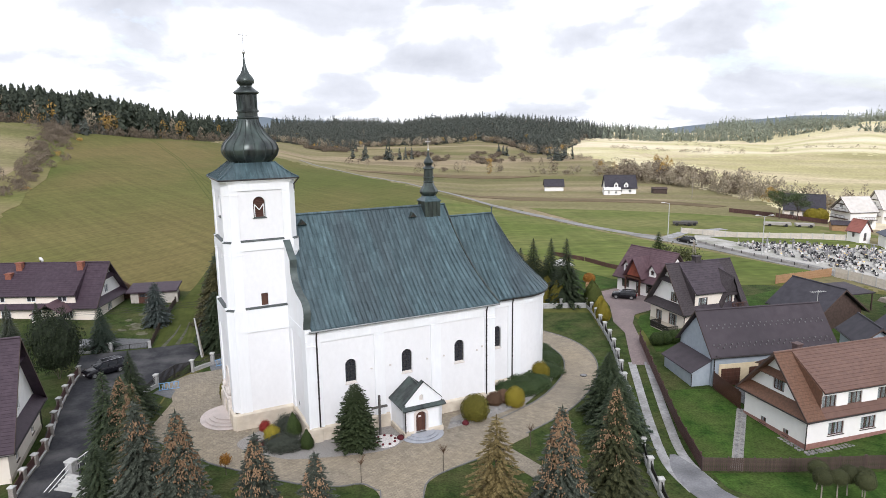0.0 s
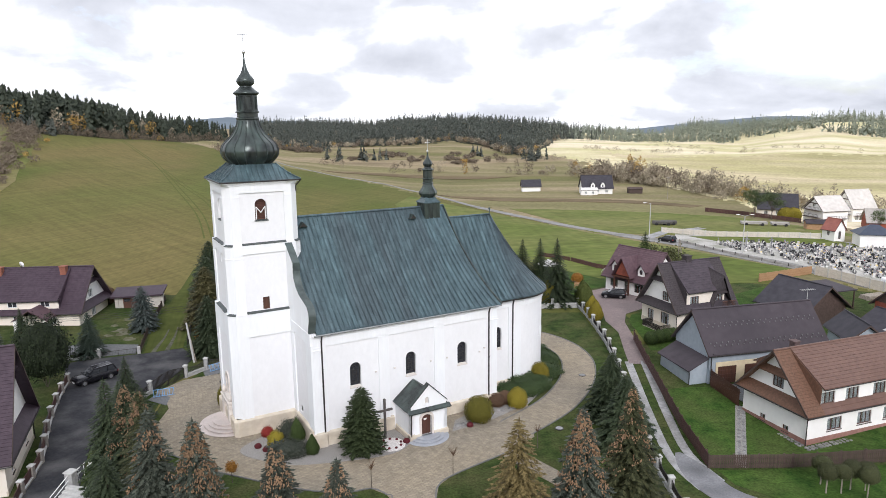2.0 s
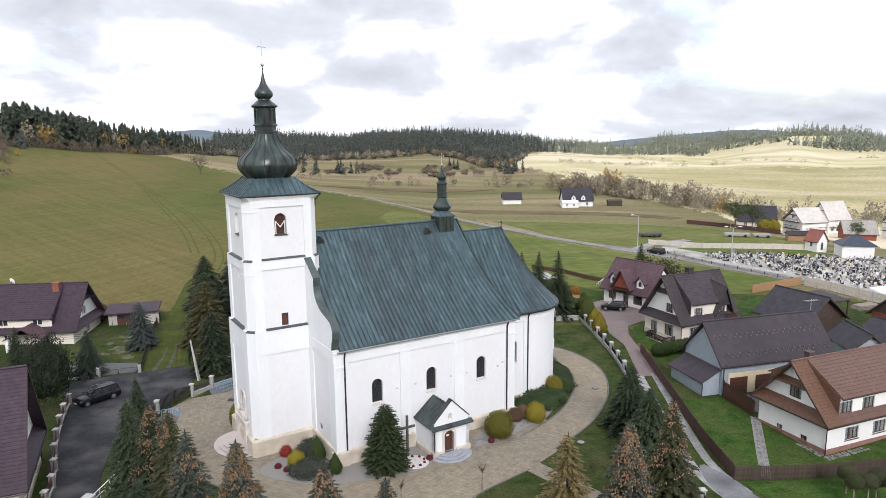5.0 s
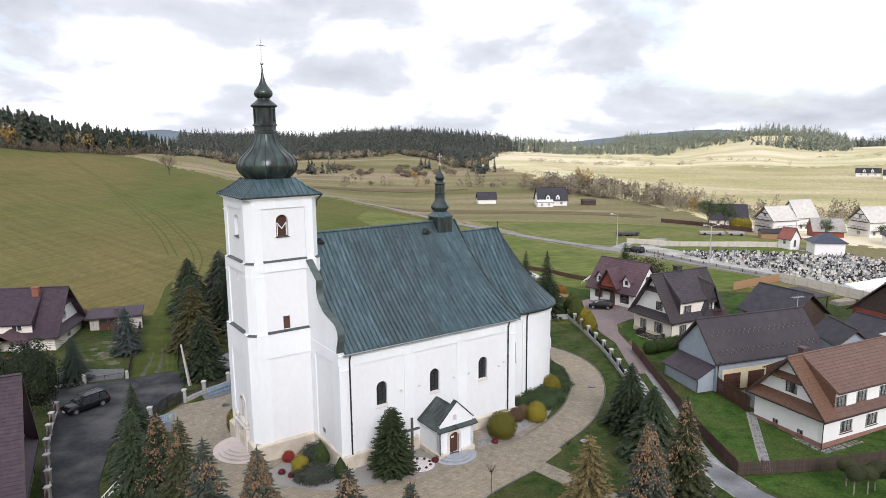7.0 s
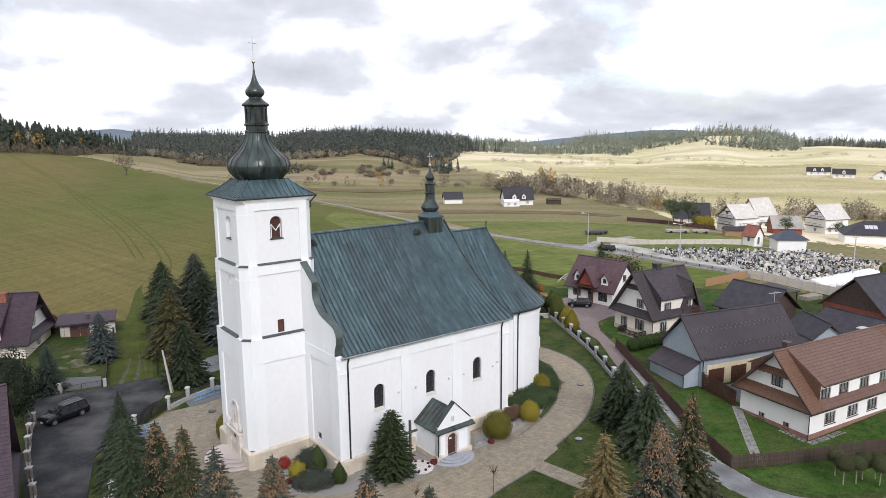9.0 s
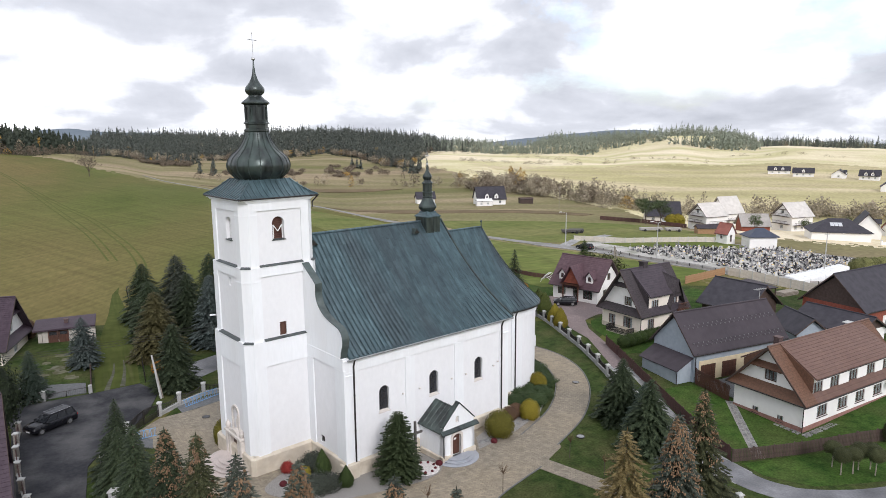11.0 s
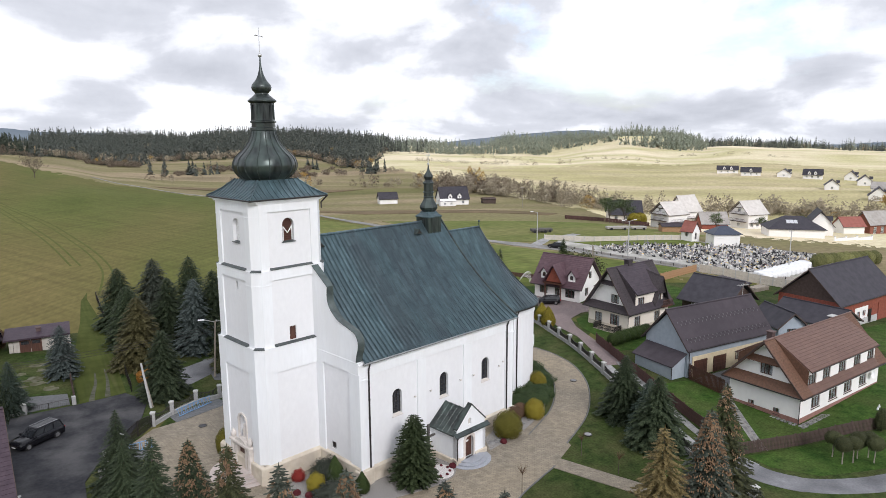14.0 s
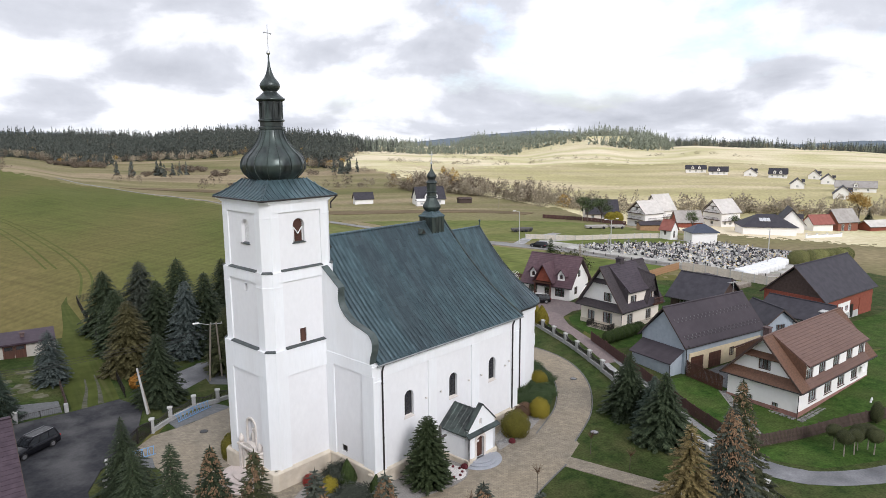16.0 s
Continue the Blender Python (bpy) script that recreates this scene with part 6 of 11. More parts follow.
    drape("path_base", ribbon([(30.4, 64.4), (24.9, 52.9)], 0.95), "gravel", 0.04, 3, label="gravel base of a stone path", category="path")
    drape("lane_2", [(-29.9, 85.2), (-28.0, 86.9), (-24.0, 91.6), (-20.5, 94.6), (-17.0, 96.2), (-17.0, 99.0), (-21.5, 97.8), (-25.5, 96.0), (-28.6, 93.2), (-30.6, 88.6)], "lane", 0.045, 3, label="short grey gravelled lane behind the church", category="lane")
    # grass track beside the meadow, worn spots in the garden
    drape("grass_track", [(-38.6, 85.4), (-34.2, 87.4), (-36.6, 98), (-41.0, 117.0), (-45.2, 131.0), (-46.0, 136.0), (-46.0, 130.0), (-44.0, 117.6), (-41.2, 95), (-39.8, 90)], "track_green", 0.04, 4, label="bright green grass track along a fence", category="track")
    for k, pts in enumerate(([(-37.5, 85.6), (-37.7, 88), (-37.9, 91), (-38.5, 94.5)], [(-36.0, 86.6), (-36.3, 89), (-36.8, 92.1), (-37.6, 95.6)])):
        drape("wheel_track_%d" % (k + 1), ribbon(smooth_line(pts, 4), [0.6 - 0.04 * i for i in range(13)]), "wheel_gravel", 0.06, 3, label="worn gravel wheel track fading into grass", category="track")
    rnd = random.Random(8)
    for k, (x, y, r) in enumerate(((-45.6, 98.8, 0.9), (-44.7, 97.0, 0.7), (-45.0, 94.0, 1.0), (-44.2, 92.6, 0.8), (-42.6, 90.6, 0.9), (-45.8, 91.8, 0.6), (-46.8, 96.0, 0.6))):
        pts = [(x + 1.2 * q * math.cos(a), y + 0.9 * q * math.sin(a)) for a, q in ((j * 0.4488, r * rnd.uniform(0.55, 1.15)) for j in range(14))]
        drape("bare_patch_%d" % (k + 1), pts, "worn_ground", 0.04, 2, label="bare gravelly spot in the garden grass", category="bare ground")
    # faint vehicle tracks across the big meadow
    for k, pts in enumerate(([(-190, 438), (-157, 383), (-125.4, 326.6), (-84.5, 239.4), (-64.3, 194), (-52, 160)], [(-112, 300), (-86.2, 251.7), (-70.4, 221.7), (-58.1, 192.4), (-50.7, 172.9), (-45.2, 153.9), (-43, 135)])):
        for side_step in (-0.9, 0.9):
            line = [(x + side_step, y) for x, y in smooth_line(pts, 5)]
            drape("meadow_rut", ribbon(line, 0.4), "track_grass", 0.03, 9, label="faint wheel rut in the meadow", category="track")
    strip = smooth_line([(-222, 392), (-196, 345), (-160, 266), (-128, 192), (-118, 165)], 5)
    drape("rough_strip", ribbon(strip, [13 + 2 * math.sin(k * 1.7) for k in range(len(strip))]), "olive_grass", 0.08, 7, label="strip of dry rough grass between two meadows", category="verge")
    # farther fields, roads and the cemetery
    road = smooth_line([(78, 112), (72.5, 126.5), (66.5, 138.5), (60, 152), (50.5, 167), (36, 193), (20, 237), (2, 300), (-40, 372), (-95, 455)], 6)
    drape("road_3", ribbon(road, [4.6] * 25 + [3.0] * 12 + [2.2] * 18), "road_grey", 0.12, 6, label="pale country road across the meadows", category="road")
    drape("road_4", ribbon([(54, 162), (62, 171), (75, 177)], 3), "asphalt_pale", 0.10, 6, label="pale field track", category="road")
    drape("green_field_1", [(44, 172), (60, 168), (96, 163), (112, 166), (108, 190), (96, 206), (60, 222), (30, 232)], "green_field", 0.08, 8, label="green field beside the road", category="field")
    drape("green_field_2", [(31, 120), (46, 114), (58, 114.5), (73, 121.5), (66, 132), (57, 148), (46, 166), (30, 198), (14, 240), (-4, 280), (-10, 240), (8, 170), (22, 134)], "green_field", 0.06, 8, label="green meadow beside the road", category="field")
    drape("ploughed_field", [(16, 282), (30, 262), (74, 249), (96, 236), (104, 244), (76, 262), (36, 278), (4, 300)], "ploughed", 0.15, 8, label="strip of brown ploughed field", category="field")
    drape("ploughed_field_2", [(-20, 410), (-60, 420), (-40, 432), (20, 424), (60, 410), (40, 402)], "ploughed", 0.25, 8, label="strip of brown bare field", category="field")
    drape("track_3", ribbon([(30.6, 122), (28, 138), (22, 160), (10, 190)], 1.2), "ploughed", 0.05, 6, label="strip of bare reddish earth", category="track")
    drape("cemetery_ground", [(59.5, 157.5), (64, 168), (76, 163), (98, 159), (106, 152), (122, 122), (112, 114), (92, 109), (80, 112), (73.5, 121), (68, 134)], "cemetery_gravel", 0.09, 6, label="gravelled cemetery ground", category="cemetery")
    drape("cemetery_grass", [(66, 164), (76, 162.5), (97, 158.5), (103, 152), (98, 148), (82, 153), (70, 156)], "green_field", 0.14, 6, label="grass at the edge of the cemetery", category="lawn")


surf("track_grass", (0.074, 0.091, 0.022), (0.098, 0.108, 0.032), 0.4, 1.0, 0.3, spec=0.1)
surroundings()
# ---- houses ----
def roof_courses(parent, x0, x1, y0, z0, y1, z1, material, step=0.38):
    """A roof slope from its ridge (y0, z0) to its eave (y1, z1), laid in overlapping courses."""
    n = max(1, int(math.hypot(y1 - y0, z1 - z0) / step))
    bm = B()
    prof = []
    for k in range(n):
        a, b = k / n, (k + 1) / n
        prof += [(y0 + (y1 - y0) * a, z0 + (z1 - z0) * a + 0.02), (y0 + (y1 - y0) * b, z0 + (z1 - z0) * b + 0.055)]
    under = [(y1, z1 - 0.14), (y0, z0 - 0.14)]
    prism(bm, prof + under, x0, x1, "x")
    return part("roof_slope", bm, material, parent)


def poly_roof(parent, pts, material, t=0.14, name="roof_slope", label=""):
    return part(name, slab(B(), pts, t), material, parent, label)


def ridge(parent, a, b, material, r=0.11):
    part("ridge_cap", rod(B(), a, b, r, 6), material, parent)


def house_windows(parent, m, specs, frame_mat, curtain=True, sill=""):
    for c, w, b, t, r in specs:
        window(parent, m @ pose(c, 0, b), w, t - b, r, (2 if w > 1.3 else 1, 0), frame_mat, 0.1, curtain=curtain, sill=sill)


def gutter_line(parent, a, b, r=0.07):
    part("gutter", rod(B(), a, b, r, 6), "dark_metal", parent)


def pipe(parent, pts, r=0.05):
    bm = B()
    for a, b in zip(pts, pts[1:]):
        rod(bm, a, b, r, 6)
    part("downpipe", bm, "dark_metal", parent)


def highland_house(x, y, z, turn, L, W, h1, hr, roof, shingle, wall_mat, plinth_mat, label, south, west_low, west_up, frame_mat, dz=2.3, end=1.4, plinth_h=0.45, cross_gable=False):
    """A mountain house: ground floor, a skirt roof, a steep gable with set-back boards and a long dormer on each side.
    x runs along the ridge from the gable, y across."""
    ob = thing("house", x, y, z, turn, label, "house")
    hw, ov = W / 2, 0.65
    ws = side(0, -hw, 0)
    bm = wall(B(), ws, 0, L, -0.5, [(0, h1), (L, h1)], south["low"], 0.35)
    part("wall", bm, wall_mat, ob)
    house_windows(ob, ws, south["low"], frame_mat, True, "brown_boards")
    ww = side(0, hw, -90)
    bm = wall(B(), ww, 0.36, W - 0.36, -0.5, [(0, h1), (W, h1)], west_low, 0.35)
    part("wall", bm, wall_mat, ob)
    house_windows(ob, ww, west_low, frame_mat, True, "brown_boards")
    part("wall", wall(B(), side(L, hw, 180), 0, L, -0.5, [(0, h1), (L, h1)], (), 0.35), wall_mat, ob)
    part("wall", wall(B(), side(L, -hw, 90), 0.36, W - 0.36, -0.5, [(0, h1), (W, h1)], (), 0.35), wall_mat, ob)
    part("floor_slab", box(B(), 0.3, L - 0.3, -hw + 0.3, hw - 0.3, h1 - 0.2, h1 - 0.02), "concrete", ob)
    bm = B()
    box(bm, -0.04, L + 0.04, -hw - 0.04, -hw + 0.1, -0.5, plinth_h)
    box(bm, -0.04, 0.1, -hw + 0.1, hw + 0.04, -0.5, plinth_h)
    part("plinth", bm, plinth_mat, ob)
    # geometry of the roof
    ey, slope = hw + ov, (hr - h1) / (hw + ov)

    def steep(yy):
        return hr - slope * abs(yy)
    d_z = h1 + dz
    d_y = hw + 0.35
    for s in (-1, 1):
        for a, b in ((-ov, end), (L - end, L + ov)):
            roof_courses(ob, a, b, 0, hr, s * ey, h1, shingle, 0.3)
        roof_courses(ob, end - 0.02, L - end + 0.02, 0, hr + 0.03, s * d_y, d_z, roof, 0.36)
        sk = steep(hw - 0.05)
        roof_courses(ob, end, L - end, s * (hw - 0.05), sk, s * ey, h1, roof, 0.36)
        gutter_line(ob, (-ov, s * (ey + 0.06), h1 - 0.06), (L + ov, s * (ey + 0.06), h1 - 0.06))
        gutter_line(ob, (end - 0.1, s * (d_y + 0.06), d_z - 0.06), (L - end + 0.1, s * (d_y + 0.06), d_z - 0.06), 0.05)
        # dormer walls and cheeks
        dm = side(0, -hw, 0) if s < 0 else side(L, hw, 180)
        ops = south["up"] if s < 0 else ()
        part("dormer_wall", wall(B(), dm, end, L - end, sk - 0.2, [(end, d_z + 0.12), (L - end, d_z + 0.12)], ops, 0.25), "white_wall" if wall_mat == "white_wall" else wall_mat, ob)
        if ops:
            house_windows(ob, dm, ops, frame_mat)
        for xx in (end, L - end):
            yd = [0.6, hw]
            bm = prism(B(), [(s * 0.3, steep(0.3) - 0.05), (s * hw, steep(hw) - 0.05), (s * hw, d_z + 0.05), (s * 0.3, hr - (hr - d_z) / d_y * 0.3 - 0.05)], xx - 0.06, xx + 0.06, "x")
            part("dormer_cheek", bm, shingle, ob)
    ridge(ob, (-ov, 0, hr + 0.05), (L + ov, 0, hr + 0.05), roof)
    # gables
    for g, m in ((0, side(0, hw, -90)), (1, side(L, -hw, 90))):
        ops = west_up if g == 0 else ()
        gz = h1 + 0.55
        top = [(0, gz - 0.1)] + [(hw + q * (hw - 0.05), steep(q * (hw - 0.05)) - 0.12) for q in (-1, 0, 1)] + [(W, gz - 0.1)]
        part("gable", wall(B(), m @ pose(0, 0.28, 0), 0.05, W - 0.05, gz - 0.4, [(0.05, max(gz, steep(hw - 0.05) - 0.1)), (hw, hr - 0.1), (W - 0.05, max(gz, steep(hw - 0.05) - 0.1))], ops, 0.25), "white_wall", ob, "white plastered gable")
        house_windows(ob, m @ pose(0, 0.28, 0), ops, frame_mat)
        bm = slab(B(), [tuple(m @ Vector(p)) for p in ((-ov, -ov, h1 + 0.02), (W + ov, -ov, h1 + 0.02), (W - 0.4, 0.32, h1 + 0.95), (0.4, 0.32, h1 + 0.95))], 0.12)
        part("skirt_roof", bm, shingle, ob)
        gutter_line(ob, tuple(m @ Vector((-ov, -ov - 0.05, h1 - 0.06))), tuple(m @ Vector((W + ov, -ov - 0.05, h1 - 0.06))))
        pz = hr - 2.2
        pw = (hr - pz) / slope
        bm = slab(B(), [tuple(m @ Vector(p)) for p in ((hw - pw - 0.1, -0.3, pz - 0.15), (hw + pw + 0.1, -0.3, pz - 0.15), (hw + pw - 0.25, 0.34, pz + 0.4), (hw - pw + 0.25, 0.34, pz + 0.4))], 0.1)
        part("pent_roof", bm, shingle, ob)
        bm = B()
        for q in range(int(pw * 2 / 0.5)):
            box(bm, hw - pw + 0.25 + q * 0.5, hw - pw + 0.35 + q * 0.5, -0.24, 0.3, pz - 0.32, pz - 0.18)
        bmesh.ops.transform(bm, matrix=m, verts=bm.verts)
        part("rafter_ends", bm, "brown_boards", ob)
        for s in (0, 1):
            bm = prism(B(), [(hw + (2 * s - 1) * q, steep(q) + e) for q, e in ((0, 0.04), (ey, 0.04), (ey, -0.22), (0, -0.22))], -ov - 0.04, -ov, "y")
            bmesh.ops.transform(bm, matrix=m, verts=bm.verts)
            part("barge_board", bm, "brown_boards", ob)
    pipe(ob, [(0.1, -ey - 0.05, h1 - 0.1), (-0.08, -hw - 0.1, h1 - 0.5), (-0.08, -hw - 0.1, 0.05)])
    return ob


def gable_house(x, y, z, turn, L, W, h, hr, roof, wall_mat, label, ops=None, frame_mat="white_paint", ov=0.5, gable_mat=None, category="house", name="house", chimneys=(), courses_step=0.36, curtain=False):
    """A plain house with a gabled roof. x along the ridge from the gable's foot, y across."""
    ops = ops or {}
    ob = thing(name, x, y, z, turn, label, category)
    hw = W / 2
    for key, m, a, b in (("S", side(0, -hw, 0), 0, L), ("N", side(L, hw, 180), 0, L), ("W", side(0, hw, -90), 0.31, W - 0.31), ("E", side(L, -hw, 90), 0.31, W - 0.31)):
        part("wall", wall(B(), m, a, b, -0.6, [(a, h), (b, h)], ops.get(key, ()), 0.3), wall_mat, ob)
        house_windows(ob, m, ops.get(key, ()), frame_mat, curtain)
        if key in "WE":
            up = ops.get(key + "2", ())
            part("gable", wall(B(), m @ pose(0, 0.003, 0), 0, W, h, [(0, h), (hw, h + (hr - h) * hw / (hw + ov) * 1.02 - 0.1), (W, h)], up, 0.25), gable_mat or wall_mat, ob)
            house_windows(ob, m, up, frame_mat, curtain)
    lo = hr - (hr - h) * (hw + ov) / hw * 0.99
    for s in (-1, 1):
        roof_courses(ob, -ov, L + ov, 0, hr, s * (hw + ov), lo, roof, courses_step)
        gutter_line(ob, (-ov, s * (hw + ov + 0.05), lo - 0.05), (L + ov, s * (hw + ov + 0.05), lo - 0.05))
    ridge(ob, (-ov, 0, hr + 0.05), (L + ov, 0, hr + 0.05), roof)
    for xx in (-ov - 0.03, L + ov):
        for s in (-1, 1):
            part("barge_board", prism(B(), [(0, hr + 0.03), (s * (hw + ov), lo + 0.03), (s * (hw + ov), lo - 0.18), (0, hr - 0.2)], xx, xx + 0.03, "x"), "brown_boards", ob)
    part("floor_slab", box(B(), 0.3, L - 0.3, -hw + 0.3, hw - 0.3, h - 0.2, h - 0.05), "concrete", ob)
    for cx, cy in chimneys:
        chimney(ob, cx, cy, hr - abs(cy) * (hr - lo) / (hw + ov))
    return ob


def chimney(parent, x, y, z, h=1.2, w=0.7, material="brick_red"):
    bm = B()
    bevel_box(bm, x - w / 2, x + w / 2, y - w / 2, y + w / 2, z - 1.0, z + h - 0.12, 0.02)
    c = part("chimney", bm, material, parent)
    bm = B()
    bevel_box(bm, x - w / 2 - 0.08, x + w / 2 + 0.08, y - w / 2 - 0.08, y + w / 2 + 0.08, z + h - 0.12, z + h, 0.02)
    part("chimney_cap", bm, material, c)


def hip_house(x, y, z, turn, L, W, h, hr, roof, wall_mat, label, ops=None, ov=0.5, category="house"):
    ob = thing("house", x, y, z, turn, label, category)
    hw = W / 2
    ops = ops or {}
    for key, m, a, b in (("S", side(0, -hw, 0), 0, L), ("N", side(L, hw, 180), 0, L), ("W", side(0, hw, -90), 0.31, W - 0.31), ("E", side(L, -hw, 90), 0.31, W - 0.31)):
        part("wall", wall(B(), m, a, b, -0.8, [(a, h), (b, h)], ops.get(key, ()), 0.3), wall_mat, ob)
        house_windows(ob, m, ops.get(key, ()), "white_paint", False)
    e0, e1, f = -ov, L + ov, hw + ov
    r0, r1 = (e0 + f, e1 - f) if L > W else (L / 2, L / 2)
    for pts in ([(e0, -f, h), (e1, -f, h), (r1, 0, hr), (r0, 0, hr)], [(e1, f, h), (e0, f, h), (r0, 0, hr), (r1, 0, hr)], [(e0, f, h), (e0, -f, h), (r0, 0, hr)], [(e1, -f, h), (e1, f, h), (r1, 0, hr)]):
        u = []
        for p in pts:
            if not u or (Vector(p) - Vector(u[-1])).length > 0.01:
                u.append(p)
        poly_roof(ob, u, roof)
    return ob


def near_houses():
    low = [(c, 1.8, 1.0, 2.25, 0) for c in (3.4, 7.2, 10.6, 14.2)]
    up = [(c, 1.65, 3.75, 4.95, 0) for c in (2.3, 5.3, 8.8, 12.3, 15.6)]
    ob = highland_house(31.4, 59.95, -0.3, 17.0, 18.1, 7.73, 3.05, 8.0, "brown_tiles", "brown_shingle", "white_wall", "red_plinth",
                   "white house with a brown tiled roof and a long dormer", {"low": low, "up": up},
                   [(2.6, 0.7, 0.35, 1.0, 0), (5.4, 0.7, 0.35, 1.0, 0)], [(3.87, 1.35, 4.2, 5.6, 0)], "dark_wood", dz=2.35, plinth_h=0.55)
    chimney(ob, 3.73, 1.62, 7.0, 1.0, 0.66, "brown_brick")
    chimney(ob, 15.5, 0.5, 7.3, 0.5, 0.6, "brown_brick")
    part("chimney_slab", bevel_box(B(), 14.9, 16.1, 0.0, 1.0, 7.94, 8.04, 0.02), "concrete", ob, "pale concrete slab over the chimney")
    bm = B()
    for sx, sy in ((-0.22, -0.22), (0.22, -0.22), (0.22, 0.22), (-0.22, 0.22)):
        box(bm, 15.5 + sx - 0.06, 15.5 + sx + 0.06, 0.5 + sy - 0.06, 0.5 + sy + 0.06, 7.78, 7.945)
    part("slab_feet", bm, "concrete", ob)
    ob = highland_house(31.0, 89.9, 0.6, 19.0, 9.6, 7.3, 3.0, 9.1, "dark_tiles", "dark_shingle", "cream_wall", "plinth_stone",
                        "cream house with a steep dark roof and balconies", {"low": [(2.2, 1.4, 0.7, 2.3, 0), (6.9, 1.4, 0.7, 2.3, 0)], "up": [(2.9, 1.5, 3.75, 5.0, 0), (7.2, 1.2, 3.75, 5.0, 0)]},
                        [(1.9, 1.3, 0.7, 2.2, 0), (4.9, 1.7, 0.15, 2.4, 0)], [(4.6, 1.4, 4.0, 5.3, 0)], "dark_wood", dz=2.6, end=1.5, plinth_h=0.8)
    # its cross gable, ground-floor terrace and chimney
    for s in (-1, 1):
        poly_roof(ob, [(7.3, -0.4, 8.4), (7.3, -4.3, 7.6), (7.3 + s * 1.75, -4.3, 3.4), (7.3 + s * 1.75, -2.2, 5.9)], "dark_shingle")
    part("gable", prism(B(), [(6.1, 5.0), (8.5, 5.0), (7.3, 7.3)], -4.0, -3.8, "y"), "dark_shingle", ob)
    chimney(ob, 4.6, 0.2, 9.0, 0.9, 0.9, "dark_shingle")
    bm = B()
    bevel_box(bm, -1.8, 0.0, -2.6, 1.2, -0.6, 0.25, 0.03)
    part("terrace", bm, "plinth_stone", ob)
    bm = B()
    for a, b in (((-1.75, -2.55), (-1.75, 1.15)), ((-1.75, -2.55), (-0.1, -2.55)), ((-1.75, 1.15), (-0.1, 1.15))):
        for zz in (0.55, 1.05):
            rod(bm, (*a, zz), (*b, zz), 0.05, 6)
        n = int((Vector(b) - Vector(a)).length / 0.16)
        for k in range(n + 1):
            p = Vector(a).lerp(Vector(b), k / n)
            rod(bm, (p.x, p.y, 0.2), (p.x, p.y, 1.05), 0.05, 5)
    part("terrace_rail", bm, "dark_metal", ob, "black terrace railing")
    bm = box(B(), 7.0, 9.4, -4.6, -3.7, 2.95, 3.15)
    for k in range(12):
        rod(bm, (7.05 + k * 0.21, -4.55, 3.1), (7.05 + k * 0.21, -4.55, 4.0), 0.03, 5)
    rod(bm, (7.0, -4.55, 4.0), (9.4, -4.55, 4.0), 0.05, 6)
    part("balcony", bm, "dark_wood", ob)
    # house with the wall dormers
    ob = gable_house(32.96, 113.99, 0.7, -57.5, 8.9, 7.4, 2.9, 7.1, "plum_tiles", "white_wall", "white house with a plum tiled roof and dormers",
                     {"S": [(1.8, 1.6, 0.7, 2.1, 0), (4.5, 0.9, 0.05, 2.1, 0), (7.0, 1.8, 0.5, 2.2, 0)], "E": [(2.5, 1.2, 0.7, 2.1, 0)], "E2": [(3.7, 1.1, 3.6, 4.8, 0)]}, "dark_wood", 0.6)
    for cx, w in ((1.7, 1.3), (7.1, 1.3)):
        part("dormer", wall(B(), side(0, -3.4, 0), cx - w / 2, cx + w / 2, 3.0, [(cx - w / 2, 4.3), (cx, 5.2), (cx + w / 2, 4.3)], [(cx, 0.6, 3.6, 4.4, 0.3)], 0.2), "white_wall", ob)
        window(ob, side(0, -3.4, 0) @ pose(cx, 0, 3.6), 0.6, 0.8, 0.3, (1, 0), "dark_wood", 0.05)
        for s in (-1, 1):
            poly_roof(ob, [(cx, -3.75, 5.4), (cx, -1.5, 5.4), (cx + s * (w / 2 + 0.35), -2.6, 4.15), (cx + s * (w / 2 + 0.35), -3.75, 4.15)], "plum_tiles", 0.1)
    for s in (-1, 1):
        poly_roof(ob, [(4.2, -5.0, 6.2), (4.2, -0.8, 6.2), (4.2 + s * 2.0, -2.6, 3.0), (4.2 + s * 2.0, -5.0, 3.0)], "plum_tiles", 0.12)
    bm = prism(B(), [(2.7, 3.1), (5.7, 3.1), (4.2, 5.9)], -4.5, -4.42, "y")
    part("porch_gable", bm, "red_planks", ob, "brown boarded porch gable")
    for xx in (2.7, 5.7):
        part("porch_post", box(B(), xx - 0.1, xx + 0.1, -4.8, -4.6, 0, 2.748), "dark_wood", ob)
    part("porch_beam", box(B(), 2.4, 6.0, -4.9, -3.7, 2.75, 2.95), "dark_wood", ob)
    # garage with metal walls and its lean-to
    ob = gable_house(28.7, 73.0, 0.0, 10.5, 15.0, 6.7, 4.15, 8.0, "slate_sheet", "grey_sheet_wall", "long garage with grey metal walls and a dark sheet roof", ops={}, ov=0.4, category="garage", name="garage", courses_step=20)
    for row, zz in ((1.35, 6.55), (2.95, 4.85)):
        for k in range(40):
            xx = 0.3 + k * 0.37
            guard = part("snow_guard", prism(B(), [(-row - 0.02 - (k % 2) * 0.24, zz - 0.02 - (k % 2) * 0.275), (-row + 0.10 - (k % 2) * 0.24, zz + 0.11 - (k % 2) * 0.275), (-row + 0.01 - (k % 2) * 0.24, zz + 0.12 - (k % 2) * 0.275)], xx - 0.07, xx + 0.07, "x"), "guard_grey", ob)
    front = part("front_wall", box(B(), 0.8, 14.9, -3.45, -3.36, -0.4, 2.8), "yellow_wall", ob, "pale yellow rendered garage front")
